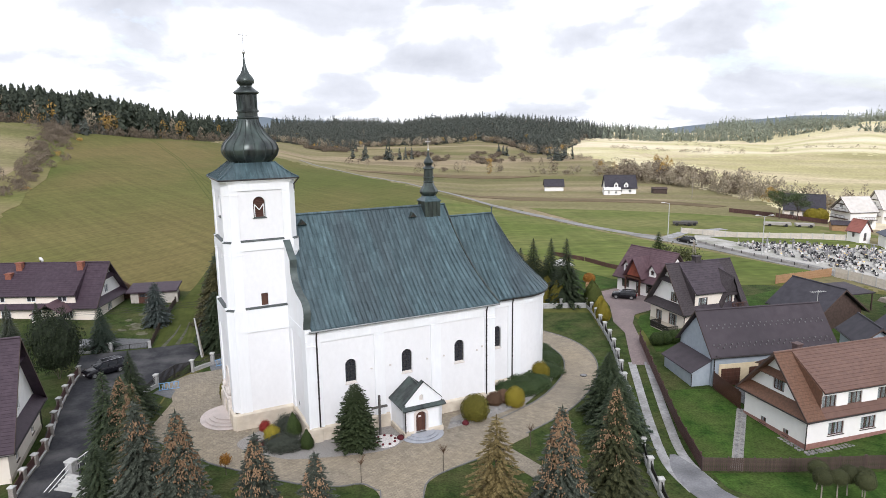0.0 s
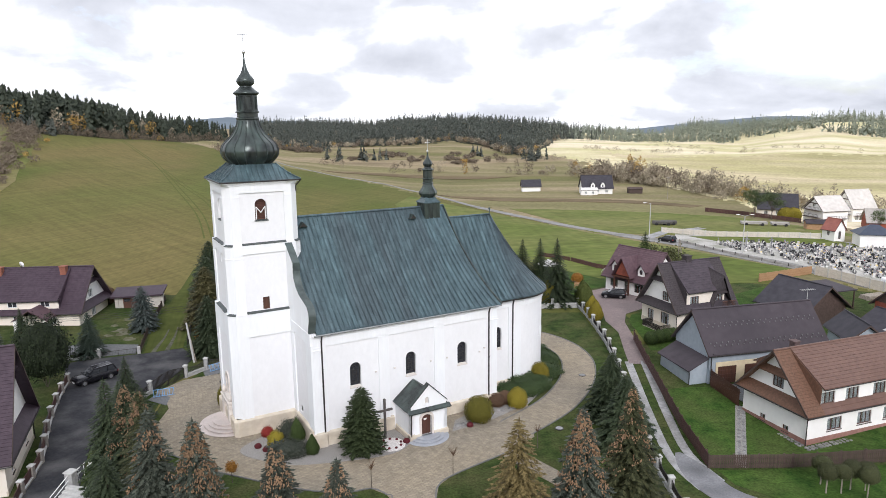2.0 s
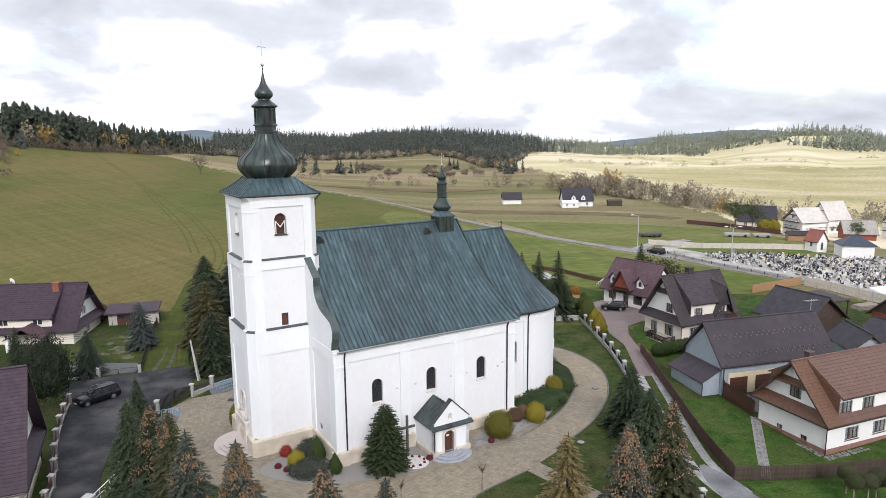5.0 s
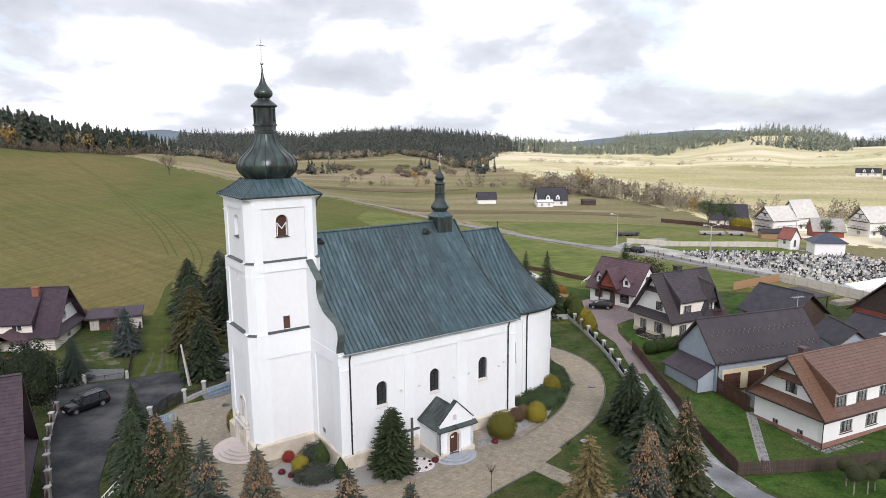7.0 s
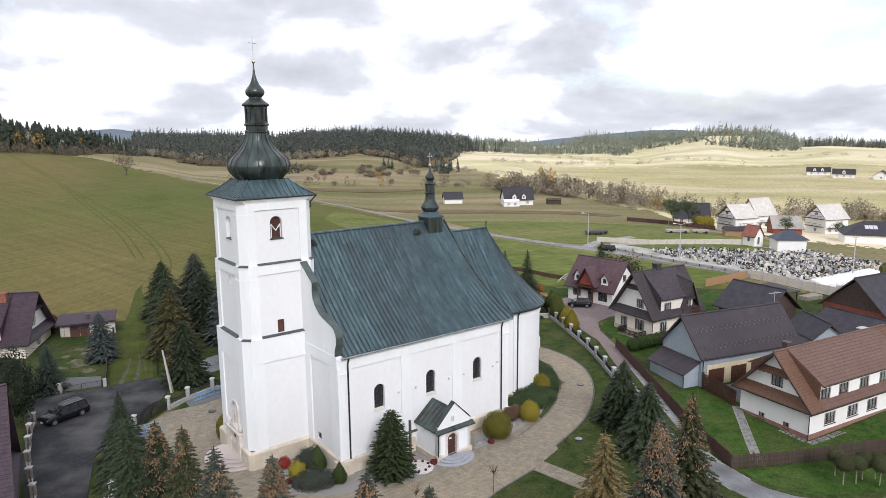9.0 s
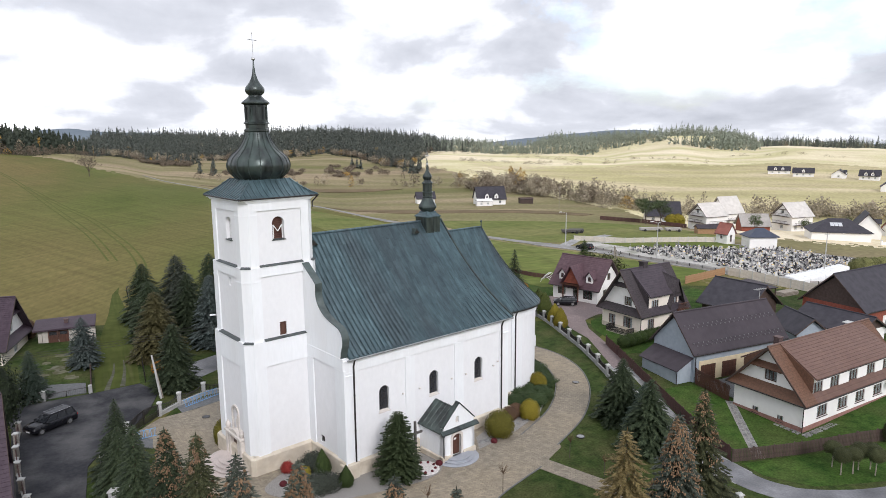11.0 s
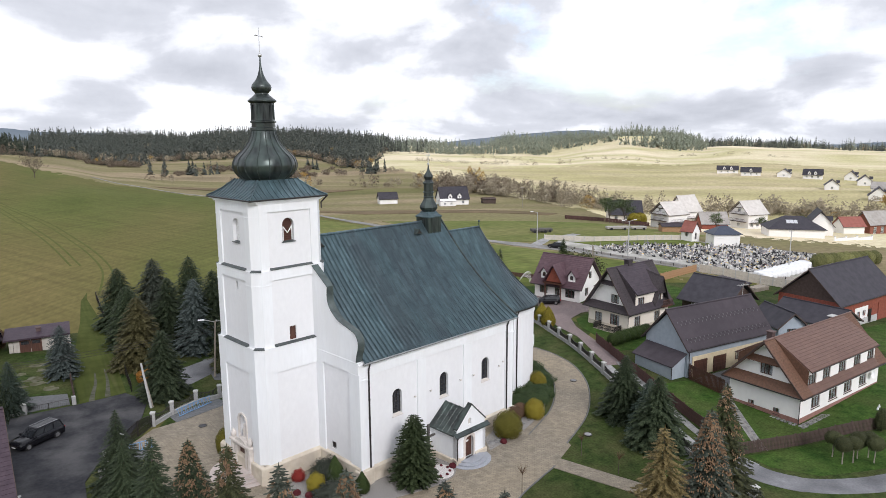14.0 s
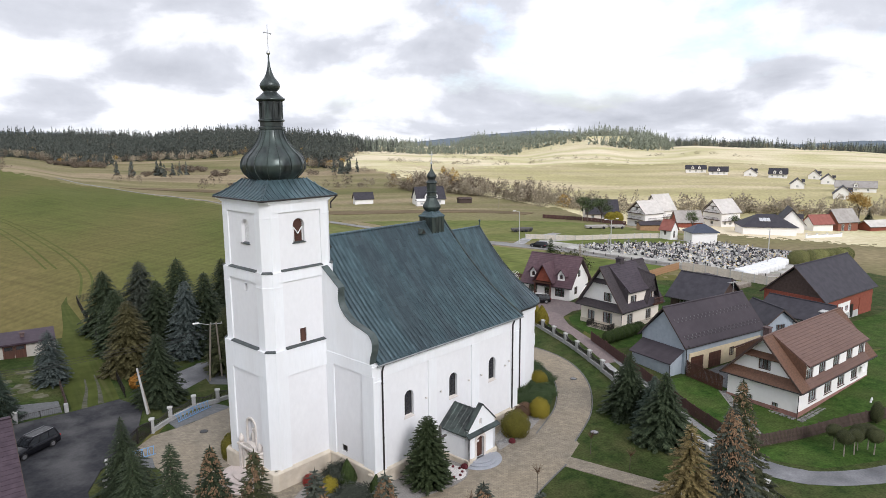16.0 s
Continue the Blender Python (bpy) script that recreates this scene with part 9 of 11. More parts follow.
def woods():
    rnd = random.Random(42)
    sets = {"spruce_dark": ([], []), "scrub_dark": ([], []), "wood_far": ([], []), "wood_hazy": ([], []), "bare_wood": ([], []), "larch_gold": ([], [])}
    # forest on the near crest
    n = 0
    while n < 1650:
        az, d = rnd.uniform(-44, -14.5), 440 + 260 * rnd.random() ** 1.5
        x, y = polar(az, d)
        if not wooded(x, y):
            continue
        n += 1
        h = float(np.interp(az, [-31, -27, -22, -18], [19, 23, 18, 15])) * rnd.choice((1.0, 1.05, 0.9, 1.12, 0.75, 0.6)) * rnd.uniform(0.92, 1.08)
        if rnd.random() < 0.07:
            crown(*sets["larch_gold" if rnd.random() < 0.4 else "bare_wood"], x, y, ground(x, y), h * 0.7, h * 0.2, rnd, 60)
        elif rnd.random() < 0.10:
            scrub(*sets["larch_gold" if rnd.random() < 0.2 else "bare_wood"], x, y, ground(x, y) - 0.4, h * 0.75, h * 0.2, rnd, 40)
        else:
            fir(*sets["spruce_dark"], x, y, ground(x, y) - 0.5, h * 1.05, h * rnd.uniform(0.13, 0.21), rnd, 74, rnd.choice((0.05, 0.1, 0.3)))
    for _ in range(230):
        az = rnd.uniform(-40, -15)
        lo = float(np.interp(az, [-45, -33, -29.5, -28.5, -26, -22, -18, -14], [455, 460, 460, 455, 470, 495, 550, 660]))
        x, y = polar(az, lo - rnd.uniform(-4, 9))
        scrub(*sets["larch_gold" if rnd.random() < 0.05 else "scrub_dark"], x, y, ground(x, y) - 0.4, rnd.uniform(3, 9), rnd.uniform(2, 4), rnd, 30)
    # farther hills
    n = 0
    while n < 15500:
        az = rnd.uniform(-15, 58)
        d = 590 + 640 * rnd.random() ** 1.05
        x, y = polar(az, d)
        if not wooded(x, y):
            continue
        if az > 13 and noise.noise((x * 0.012, y * 0.012, 9)) > 0.16:
            n += 0.3
            continue
        n += 1
        h = rnd.uniform(6.5, 11.5) * (1.0 if az > 38 else 1.28 if az > 26 else 1.15 if az > 12 else 1.25) * rnd.choice((0.55, 0.7, 0.9, 1.0, 1.1, 1.3)) * (1 + 0.35 * noise.noise((x * 0.02, y * 0.02, 4)))
        # share of trees coloured as hazy and sunlit, by bearing
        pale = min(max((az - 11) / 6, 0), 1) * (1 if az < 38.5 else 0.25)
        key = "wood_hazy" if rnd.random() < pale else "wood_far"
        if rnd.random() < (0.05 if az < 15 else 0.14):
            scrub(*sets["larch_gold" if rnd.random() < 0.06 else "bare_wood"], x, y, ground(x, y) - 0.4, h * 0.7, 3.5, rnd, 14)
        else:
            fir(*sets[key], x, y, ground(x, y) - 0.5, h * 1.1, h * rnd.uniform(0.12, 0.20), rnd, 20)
    # grey and yellow broad-leaved trees along the foot of the farther forest
    for _ in range(210):
        az = rnd.uniform(-15, 12)
        d = float(np.interp(az, [-14, -10, -6, -1, 3, 6, 7.5, 9.5, 11, 12], [700, 690, 700, 710, 760, 690, 620, 600, 690, 860])) + rnd.gauss(-2, 9)
        x, y = polar(az, d)
        crown(*sets["larch_gold" if rnd.random() < 0.05 else "scrub_dark" if rnd.random() < 0.5 else "bare_wood"], x, y, ground(x, y) - 0.3, rnd.uniform(4, 10), rnd.uniform(2.0, 4.0), rnd, 46)
    # alders and willows along the stream, hedges and lone bushes in the fields
    stream = [(-70, 470), (-20, 455), (30, 440), (70, 425), (104, 415), (112, 380), (120, 348), (134, 318), (132, 290), (140, 262), (170, 250), (200, 238), (212, 222), (235, 208), (262, 190), (300, 168)]
    thick = (6, 8, 9, 14, 36, 56, 62, 60, 52, 44, 46, 46, 44, 36, 26)
    for part_no, (((x0, y0), (x1, y1)), k) in enumerate(zip(zip(stream, stream[1:]), thick)):
        for _ in range(k):
            t = rnd.random()
            x, y = x0 + (x1 - x0) * t + rnd.gauss(0, 5), y0 + (y1 - y0) * t + rnd.gauss(0, 6)
            # pale twigs grow commoner along the stream, as painted sunlight
            (crown if rnd.random() < 0.5 else scrub)(*sets["larch_gold" if rnd.random() < 0.02 else "scrub_dark" if rnd.random() < 0.85 - 0.09 * part_no else "bare_wood"], x, y, ground(x, y) - 0.4, (3.5 + 9 * rnd.random() ** 1.6) * (0.8 if x > 160 else 1), rnd.uniform(1.6, 3.6), rnd, 44)
    for _ in range(90):
        x, y = rnd.uniform(96, 146), rnd.uniform(355, 425)
        (crown if rnd.random() < 0.5 else scrub)(*sets["scrub_dark" if rnd.random() < 0.7 else "bare_wood"], x, y, ground(x, y) - 0.4, rnd.uniform(5, 12), rnd.uniform(2.5, 4.5), rnd, 50)
    for _ in range(7):
        scrub(*sets["larch_gold"], 137 + rnd.gauss(0, 2), 425 + rnd.gauss(0, 2), ground(137, 425) - 0.4, rnd.uniform(9, 15), 2.8, rnd, 60)
    spots = [(rnd.uniform(-11, 11), rnd.uniform(500, 680)) for _ in range(22)]
    for az, d in spots:
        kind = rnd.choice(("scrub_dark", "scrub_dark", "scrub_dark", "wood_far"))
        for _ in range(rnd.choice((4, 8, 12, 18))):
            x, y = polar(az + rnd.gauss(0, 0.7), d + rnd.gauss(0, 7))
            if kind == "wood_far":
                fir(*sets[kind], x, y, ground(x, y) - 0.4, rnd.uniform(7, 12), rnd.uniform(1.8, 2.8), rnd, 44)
            else:
                crown(*sets["larch_gold" if rnd.random() < 0.03 else kind], x, y, ground(x, y) - 0.6, rnd.uniform(2.5, 6), rnd.uniform(2, 4.5), rnd, 70)
    for a0, a1, d0, d1, m in ((8, 16, 560, 520, 26), (14, 24, 660, 610, 34), (19, 27, 720, 640, 16), (26, 34, 700, 640, 12), (36, 44, 760, 720, 14), (11, 20, 780, 800, 18)):
        for _ in range(m):
            t = rnd.random()
            x, y = polar(a0 + (a1 - a0) * t, d0 + (d1 - d0) * t + rnd.gauss(0, 5))
            scrub(*sets["bare_wood"], x, y, ground(x, y) - 0.4, rnd.uniform(1.5, 5), rnd.uniform(2, 4.5), rnd, 24)
    # thorny strip between the two meadows
    line = [(-222, 392), (-196, 345), (-160, 266), (-128, 192)]
    for _ in range(210):
        t = 3 * rnd.random() ** 1.4
        i = min(int(t), 2)
        (x0, y0), (x1, y1) = line[i], line[i + 1]
        x, y = x0 + (x1 - x0) * (t - i) + rnd.gauss(0, 4 - t), y0 + (y1 - y0) * (t - i) + rnd.gauss(0, 6)
        (crown if rnd.random() < 0.4 else scrub)(*sets["larch_gold" if rnd.random() < 0.01 else "scrub_dark"], x, y, ground(x, y) - 0.3, rnd.uniform(1.5, 6.5 - t), rnd.uniform(1.5, 3.8 - 0.6 * t), rnd, 44)
    for _ in range(26):
        x, y = -219 + rnd.gauss(0, 7), 404 + rnd.gauss(0, 11)
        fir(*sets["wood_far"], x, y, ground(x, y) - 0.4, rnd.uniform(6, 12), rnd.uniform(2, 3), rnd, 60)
    names = {"spruce_dark": ("spruce_forest", "dark tall spruce forest on the near crest"), "wood_far": ("spruce_forest", "dark spruce forest on the hills"), "wood_hazy": ("sunlit_forest", "green spruce forest on the farther hills, paled for sun and haze"),
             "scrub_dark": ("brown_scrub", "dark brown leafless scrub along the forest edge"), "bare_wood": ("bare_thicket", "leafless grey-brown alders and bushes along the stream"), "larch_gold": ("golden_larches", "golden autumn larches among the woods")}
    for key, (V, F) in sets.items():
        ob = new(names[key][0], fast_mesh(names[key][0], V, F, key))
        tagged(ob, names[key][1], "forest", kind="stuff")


def far_ridges():
    """Hills along the horizon, the haze of distance put into their blue colour."""
    for k, (d, az0, az1, line) in enumerate(((1900, -20, -3, ((-20, -4), (-15, 7), (-11, 21), (-6, 26), (-3, 17))), (2600, 17, 40, ((17, -16), (18.7, -8), (23.2, 12), (27.1, 27), (29.5, 31), (31.5, 24), (34, -20), (40, -30))), (3600, -24, -8, ((-24, 30), (-18, 44), (-14.8, 56), (-12.5, 38), (-8, 30))), (2500, 38, 66, ((38, -24), (48, -20), (52, -8), (66, -6))))):
        bm = B()
        n = 80
        rows = []
        for j in range(n + 1):
            az = az0 + (az1 - az0) * j / n
            h = float(np.interp(az, [p[0] for p in line], [p[1] for p in line])) + 1.6 * noise.noise((az * 2, k, 1)) + 1.6 * noise.noise((az * 9, k, 2))
            x, y = math.sin(radians(az)), math.cos(radians(az))
            rows.append([bm.verts.new((x * d * q, y * d * q, z)) for q, z in ((0.82, -90), (0.92, h * 0.55 - 12), (1.0, h), (1.12, -90))])
        for a, b in zip(rows, rows[1:]):
            for i in range(3):
                bm.faces.new((a[i], a[i + 1], b[i + 1], b[i]))
        tagged(part("backdrop_%d" % (k + 1), bm, "far_hill", smooth=True), "forested ridge on the horizon, blue with painted haze", "hills", kind="structure")


near_plants()
woods()
far_ridges()
# ---- fences, gates and walls ----
surf("street_stone", (0.20, 0.18, 0.16), (0.32, 0.29, 0.26), 5.0, 0.9, 0.3)
def pillar_mesh(w, h, material="block_wall"):
    bm = B()
    bevel_box(bm, -w / 2, w / 2, -w / 2, w / 2, -0.5, h, 0.02)
    return mesh_of("pillar", bm, material)


def cap_mesh(w, h):
    bm = B()
    lathe(bm, [(w * 0.9, h), (w * 0.9, h + 0.07), (w * 0.3, h + 0.17)], 4, math.pi / 4)
    return mesh_of("cap", bm, "concrete")


def iron_bars(n, h, dip, base=0.55):
    """A wrought-iron panel n metres long whose top sags towards its middle."""
    bm = B()
    k = max(4, int(n / 0.14))
    top = [base + h - dip * math.sin(math.pi * i / k) for i in range(k + 1)]
    for i in range(1, k):
        rod(bm, (n * i / k, 0, base + 0.05), (n * i / k, 0, top[i]), 0.03, 4)
        if i % 2:
            rod(bm, (n * i / k - 0.07, 0, base + 0.35), (n * i / k + 0.07, 0, base + 0.5), 0.02, 4)
            rod(bm, (n * i / k + 0.07, 0, base + 0.28), (n * i / k - 0.07, 0, base + 0.6), 0.018, 4)
    for i in range(k):
        rod(bm, (n * i / k, 0, top[i] - 0.03), (n * (i + 1) / k, 0, top[i + 1] - 0.03), 0.04, 5)
    rod(bm, (0, 0, base + 0.08), (n, 0, base + 0.08), 0.022, 5)
    return bm


def masonry_fence(name, pts, label, iron=True, ph=1.45, wh=0.5, infill=None, wall_mat="block_wall"):
    """Pillars with caps on a low wall of coursed blocks, and iron or board panels between them."""
    ob = thing(name, pts[0][0], pts[0][1], 0, 0, label, "fence")
    pm, cm = pillar_mesh(0.42, ph, wall_mat), cap_mesh(0.42, ph)
    ox, oy = pts[0]
    for x, y in pts:
        p = share("pillar", pm, ob, pose(x - ox, y - oy, ground(x, y)))
        share("cap", cm, p, Matrix.Identity(4))
    for (x0, y0), (x1, y1) in zip(pts, pts[1:]):
        n = math.hypot(x1 - x0, y1 - y0) - 0.42
        a = math.degrees(math.atan2(y1 - y0, x1 - x0))
        m = pose(x0 - ox, y0 - oy, ground(x0, y0), 0, 0, a) @ pose(0.21, 0, 0)
        low = part("low_wall", box(B(), 0.01, n - 0.01, -0.115, 0.115, -0.4, wh - 0.075), "concrete", ob, m=m)
        k = max(2, int(n / 0.55))
        for c in range(2):
            z0, z1 = (-0.4, wh * 0.5 - 0.008) if c == 0 else (wh * 0.5, wh - 0.07)
            first = part("wall_block", bevel_box(B(), 0.005, n / k - 0.005, -0.13, 0.13, z0, z1, 0.012), wall_mat, low)
            for i in range(1, k):
                share("wall_block", first.data, low, pose(n * i / k, -0.008 * ((i + c) % 2), 0))
        part("coping", bevel_box(B(), 0, n, -0.17, 0.17, wh - 0.065, wh, 0.015), "concrete", low)
        if iron:
            part("iron_panel", iron_bars(n, 0.85, 0.28, wh - 0.05), "dark_metal", ob, "black wrought-iron panel", m=m)
        elif infill:
            bm = B()
            k = max(3, int(n / 0.18))
            for i in range(k):
                box(bm, n * i / k + 0.01, n * (i + 1) / k - 0.01, -0.02, 0.02, wh + 0.03, ph - 0.1)
            for z in (wh + 0.15, ph - 0.3):
                box(bm, 0, n, 0.021, 0.05, z, z + 0.08)
            part("board_panel", bm, infill, ob, m=m)
    return ob


def board_fence(name, pts, h, material, label, step=0.17, post_step=2.2, plinth=False, category="fence"):
    """A close-boarded fence: posts, rails and single boards."""
    ob = thing(name, pts[0][0], pts[0][1], 0, 0, label, category)
    ox, oy = pts[0]
    board = mesh_of("board", bevel_box(B(), -step / 2 + 0.012, step / 2 - 0.012, -0.014, 0.014, 0.06, h, 0.01), material)
    post = mesh_of("post", bevel_box(B(), -0.06, 0.06, 0.02, 0.14, -0.4, h + 0.06, 0.015), material)
    for (x0, y0), (x1, y1) in zip(pts, pts[1:]):
        n = math.hypot(x1 - x0, y1 - y0)
        a = math.degrees(math.atan2(y1 - y0, x1 - x0))
        z0, z1 = ground(x0, y0), ground(x1, y1)
        for i in range(int(n / step)):
            t = (i + 0.5) * step / n
            share("board", board, ob, pose(x0 - ox + (x1 - x0) * t, y0 - oy + (y1 - y0) * t, z0 + (z1 - z0) * t, 0, 0, a))
        for i in range(int(n / post_step) + 1):
            t = min(1, i * post_step / n)
            share("post", post, ob, pose(x0 - ox + (x1 - x0) * t, y0 - oy + (y1 - y0) * t, z0 + (z1 - z0) * t, 0, 0, a))
        m = pose(x0 - ox, y0 - oy, 0, 0, 0, a)
        for z in (0.25, h - 0.3):
            bm = B()
            rod(bm, (0, 0.035, z0 + z), (n, 0.035, z1 + z), 0.035, 4)
            part("rail", bm, material, ob, m=m)
        if plinth:
            part("footing", prism(B(), [(0, z0 - 0.3), (n, z1 - 0.3), (n, z1 + 0.12), (0, z0 + 0.12)], -0.06, 0.10, "y"), "concrete", ob, m=m)
    return ob


def panel_fence(name, pts, h, material, label, span=2.5, post_mat="concrete"):
    """A fence of concrete or sheet panels between posts."""
    ob = thing(name, pts[0][0], pts[0][1], 0, 0, label, "fence")
    ox, oy = pts[0]
    post = mesh_of("post", bevel_box(B(), -0.08, 0.08, -0.09, 0.09, -0.4, h + 0.12, 0.02), post_mat)
    for (x0, y0), (x1, y1) in zip(pts, pts[1:]):
        n = math.hypot(x1 - x0, y1 - y0)
        k = max(1, round(n / span))
        a = math.degrees(math.atan2(y1 - y0, x1 - x0))
        bm = B()
        for r in range(3):
            bevel_box(bm, 0.09, n / k - 0.09, -0.03 - 0.012 * (r % 2), 0.03, -0.2 if r == 0 else h * r / 3 + 0.01, h * (r + 1) / 3 - 0.01, 0.01)
        pm = mesh_of("panel", bm, material)
        for i in range(k + 1):
            x, y = x0 + (x1 - x0) * i / k, y0 + (y1 - y0) * i / k
            m = pose(x - ox, y - oy, ground(x, y), 0, 0, a)
            share("post", post, ob, m)
            if i < k:
                share("panel", pm, ob, m)
    return ob


def fences():
    east = [(22.3, 100.8), (22.4, 98.2), (22.35, 95), (22.15, 91.5), (21.95, 88), (21.75, 84.5), (21.4, 81), (20.95, 77.4), (20.45, 73.8), (19.9, 70.2), (19.3, 66.6), (18.7, 63), (18.2, 59.4), (17.7, 55.8), (17.3, 52.3), (17.1, 48.9), (17.0, 45.5), (16.9, 42), (16.8, 38.5)]
    masonry_fence("churchyard_fence", east, "pale block churchyard fence with black iron panels along the drive")
    masonry_fence("churchyard_wall", [(22.3, 100.8), (18.3, 101.1), (14.6, 101.4), (10.8, 101.7), (7, 102), (2, 102.3)], "low pale churchyard wall with pillars", iron=False, wh=0.75)
    masonry_fence("churchyard_fence", [(-30.4, 76.9), (-28.75, 79.3), (-26.4, 81.7), (-23.9, 82.6), (-20.5, 84.4), (-17, 86.4)], "pale block churchyard fence with black iron panels by the street")
    masonry_fence("churchyard_fence", [(-32.8, 72.3), (-33.6, 69.0), (-33.4, 65.4)], "pale block churchyard fence with black iron panels by the gate")
    gate = thing("iron_gate", -32.8, 72.3, 0, math.degrees(math.atan2(4.6, 2.4)), "double-leaf black wrought-iron churchyard gate", "gate")
    for s in (0, 1):
        bm = B()
        w, x0 = 2.3, 0.25 + s * 2.36
        k = 14
        for i in range(k + 1):
            f = i / k if s == 0 else 1 - i / k
            top = 1.35 + 0.4 * math.sin(f * math.pi / 2)
            rod(bm, (x0 + w * i / k, 0, 0.1), (x0 + w * i / k, 0, top), 0.06 if i in (0, k) else 0.034, 5)
            if i:
                f0 = (i - 1) / k if s == 0 else 1 - (i - 1) / k
                rod(bm, (x0 + w * (i - 1) / k, 0, 1.3 + 0.4 * math.sin(f0 * math.pi / 2)), (x0 + w * i / k, 0, top - 0.05), 0.035, 5)
        for z in (0.14, 0.75):
            rod(bm, (x0, 0, z), (x0 + w, 0, z), 0.025, 5)
        part("gate_leaf", bm, "dark_metal", gate)
    left = [(-34.5, 48.9), (-35.4, 51.8), (-35.9, 54.3), (-36.6, 57.0), (-37.8, 60.0), (-39.2, 63.1), (-40.6, 66.5), (-41.8, 69.9), (-42.8, 73.0), (-43.5, 75.8)]
    masonry_fence("garden_fence", left, "garden fence of stone pillars and maroon boards", iron=False, infill="maroon_boards", ph=1.25, wh=0.35, wall_mat="street_stone")
    board_fence("board_fence", [(25.6, 84.2), (24.9, 79.5), (24.2, 74.5), (23.4, 68.2), (22.4, 60.1), (21.9, 52.9)], 1.35, "maroon_boards", "long maroon board fence along the drive")
    board_fence("board_fence", [(21.9, 52.7), (29.3, 52.6), (36.0, 52.9), (42.5, 52.6)], 1.3, "brown_boards", "weathered brown board fence along a lane")
    board_fence("board_gate", [(29.35, 69.3), (30.2, 64.1)], 1.9, "dark_wood", "tall dark brown board gate between garage and house", category="gate")
    board_fence("board_fence", [(58.6, 115.0), (71.8, 120.9)], 1.6, "tan_boards", "fresh tan board fence at a garden's end", 0.3)
    board_fence("board_fence", [(23.9, 142.8), (29.4, 136.2), (32.6, 129.4), (36.6, 124.4)], 0.9, "maroon_boards", "low red-brown board fence between garden and meadow", 0.3, 3.0)
    panel_fence("panel_fence", [(72.2, 120.6), (76.4, 111.2), (80.3, 102.5), (92, 106)], 1.7, "sunlit_panel", "concrete panel fence in a sunlit beige")
    panel_fence("cemetery_fence", [(61.5, 171), (72.6, 163.2), (97.0, 159.2)], 1.4, "sunlit_panel", "concrete cemetery fence in a sunlit beige")
    panel_fence("cemetery_fence", [(60.3, 156.2), (64.6, 142.5), (68.5, 133), (73.4, 121.8), (79.5, 112.8), (91.8, 109.2)], 0.6, "grey_roof", "low grey cemetery fence along the road", 3.0, "dark_metal")
    panel_fence("cemetery_fence", [(106.5, 152.3), (114, 137), (122, 123.5)], 0.7, "grey_roof", "low grey cemetery fence beside gardens", 3.0, "dark_metal")
    # gate, hedge fence and meadow fence across the street
    ob = masonry_fence("yard_fence", [(-50.5, 82.2), (-47.0, 83.0), (-43.6, 84.0)], "low dark yard fence with stone pillars", iron=True, ph=1.1, wh=0.3)
    gt = thing("yard_gate", -43.6, 84.0, 0, math.degrees(math.atan2(1.4, 4.3)), "low dark wire-mesh yard gate", "gate")
    bm = B()
    for x in (0.1, 2.2, 4.4):
        rod(bm, (x, 0, 0.05), (x, 0, 1.0), 0.035, 6)
    for z in (0.1, 0.95):
        rod(bm, (0.1, 0, z), (4.4, 0, z), 0.03, 5)
    for i in range(24):
        rod(bm, (0.1 + i * 0.18, 0, 0.1), (0.1 + i * 0.18, 0, 0.95), 0.008, 4)
    part("gate_leaf", bm, "dark_metal", gt)
    part("post", bevel_box(B(), 4.45, 4.85, -0.2, 0.2, -0.3, 1.15, 0.03), "block_wall", gt)
    board_fence("garden_fence", [(-39.1, 85.8), (-40.6, 92.0), (-44.0, 109)], 1.0, "brown_boards", "low dark garden fence beside a grass track", 0.22)
    wire_fence([(-33.6, 87.4), (-36.0, 98.0), (-40.0, 115), (-43.8, 131), (-40.5, 134)], 1.3)
    masonry_fence("white_garden_wall", [(149.8, 156.5), (154.8, 157.0), (159.9, 157.6), (166.6, 158.1)], "white garden wall with ball-topped pillars", iron=False, wh=0.8, ph=1.3, wall_mat="white_wall")
    board_fence("field_fence", [(95.5, 221.9), (105.7, 211.1), (116.5, 200.3)], 1.4, "maroon_boards", "dark maroon fence across the fields", 0.5, 4)


def wire_fence(pts, h):
    ob = thing("wire_fence", pts[0][0], pts[0][1], 0, 0, "dark wire fence along the meadow's edge", "fence")
    ox, oy = pts[0]
    post = mesh_of("post", rod(B(), (0, 0, -0.3), (0, 0, h + 0.05), 0.05, 6), "dark_metal")
    for (x0, y0), (x1, y1) in zip(pts, pts[1:]):
        n = math.hypot(x1 - x0, y1 - y0)
        k = max(1, int(n / 2.6))
        for i in range(k + 1):
            x, y = x0 + (x1 - x0) * i / k, y0 + (y1 - y0) * i / k
            share("post", post, ob, pose(x - ox, y - oy, ground(x, y)))
        bm = B()
        for j in range(9):
            z = h * (j + 1) / 9
            rod(bm, (x0 - ox, y0 - oy, ground(x0, y0) + z), (x1 - ox, y1 - oy, ground(x1, y1) + z), 0.022, 3)
        for i in range(int(n / 0.25)):
            t = i * 0.25 / n
            x, y = x0 + (x1 - x0) * t, y0 + (y1 - y0) * t
            z = ground(x0, y0) + (ground(x1, y1) - ground(x0, y0)) * t
            rod(bm, (x - ox, y - oy, z + 0.05), (x - ox, y - oy, z + h), 0.018, 3)
        part("wire_mesh", bm, "dark_metal", ob)


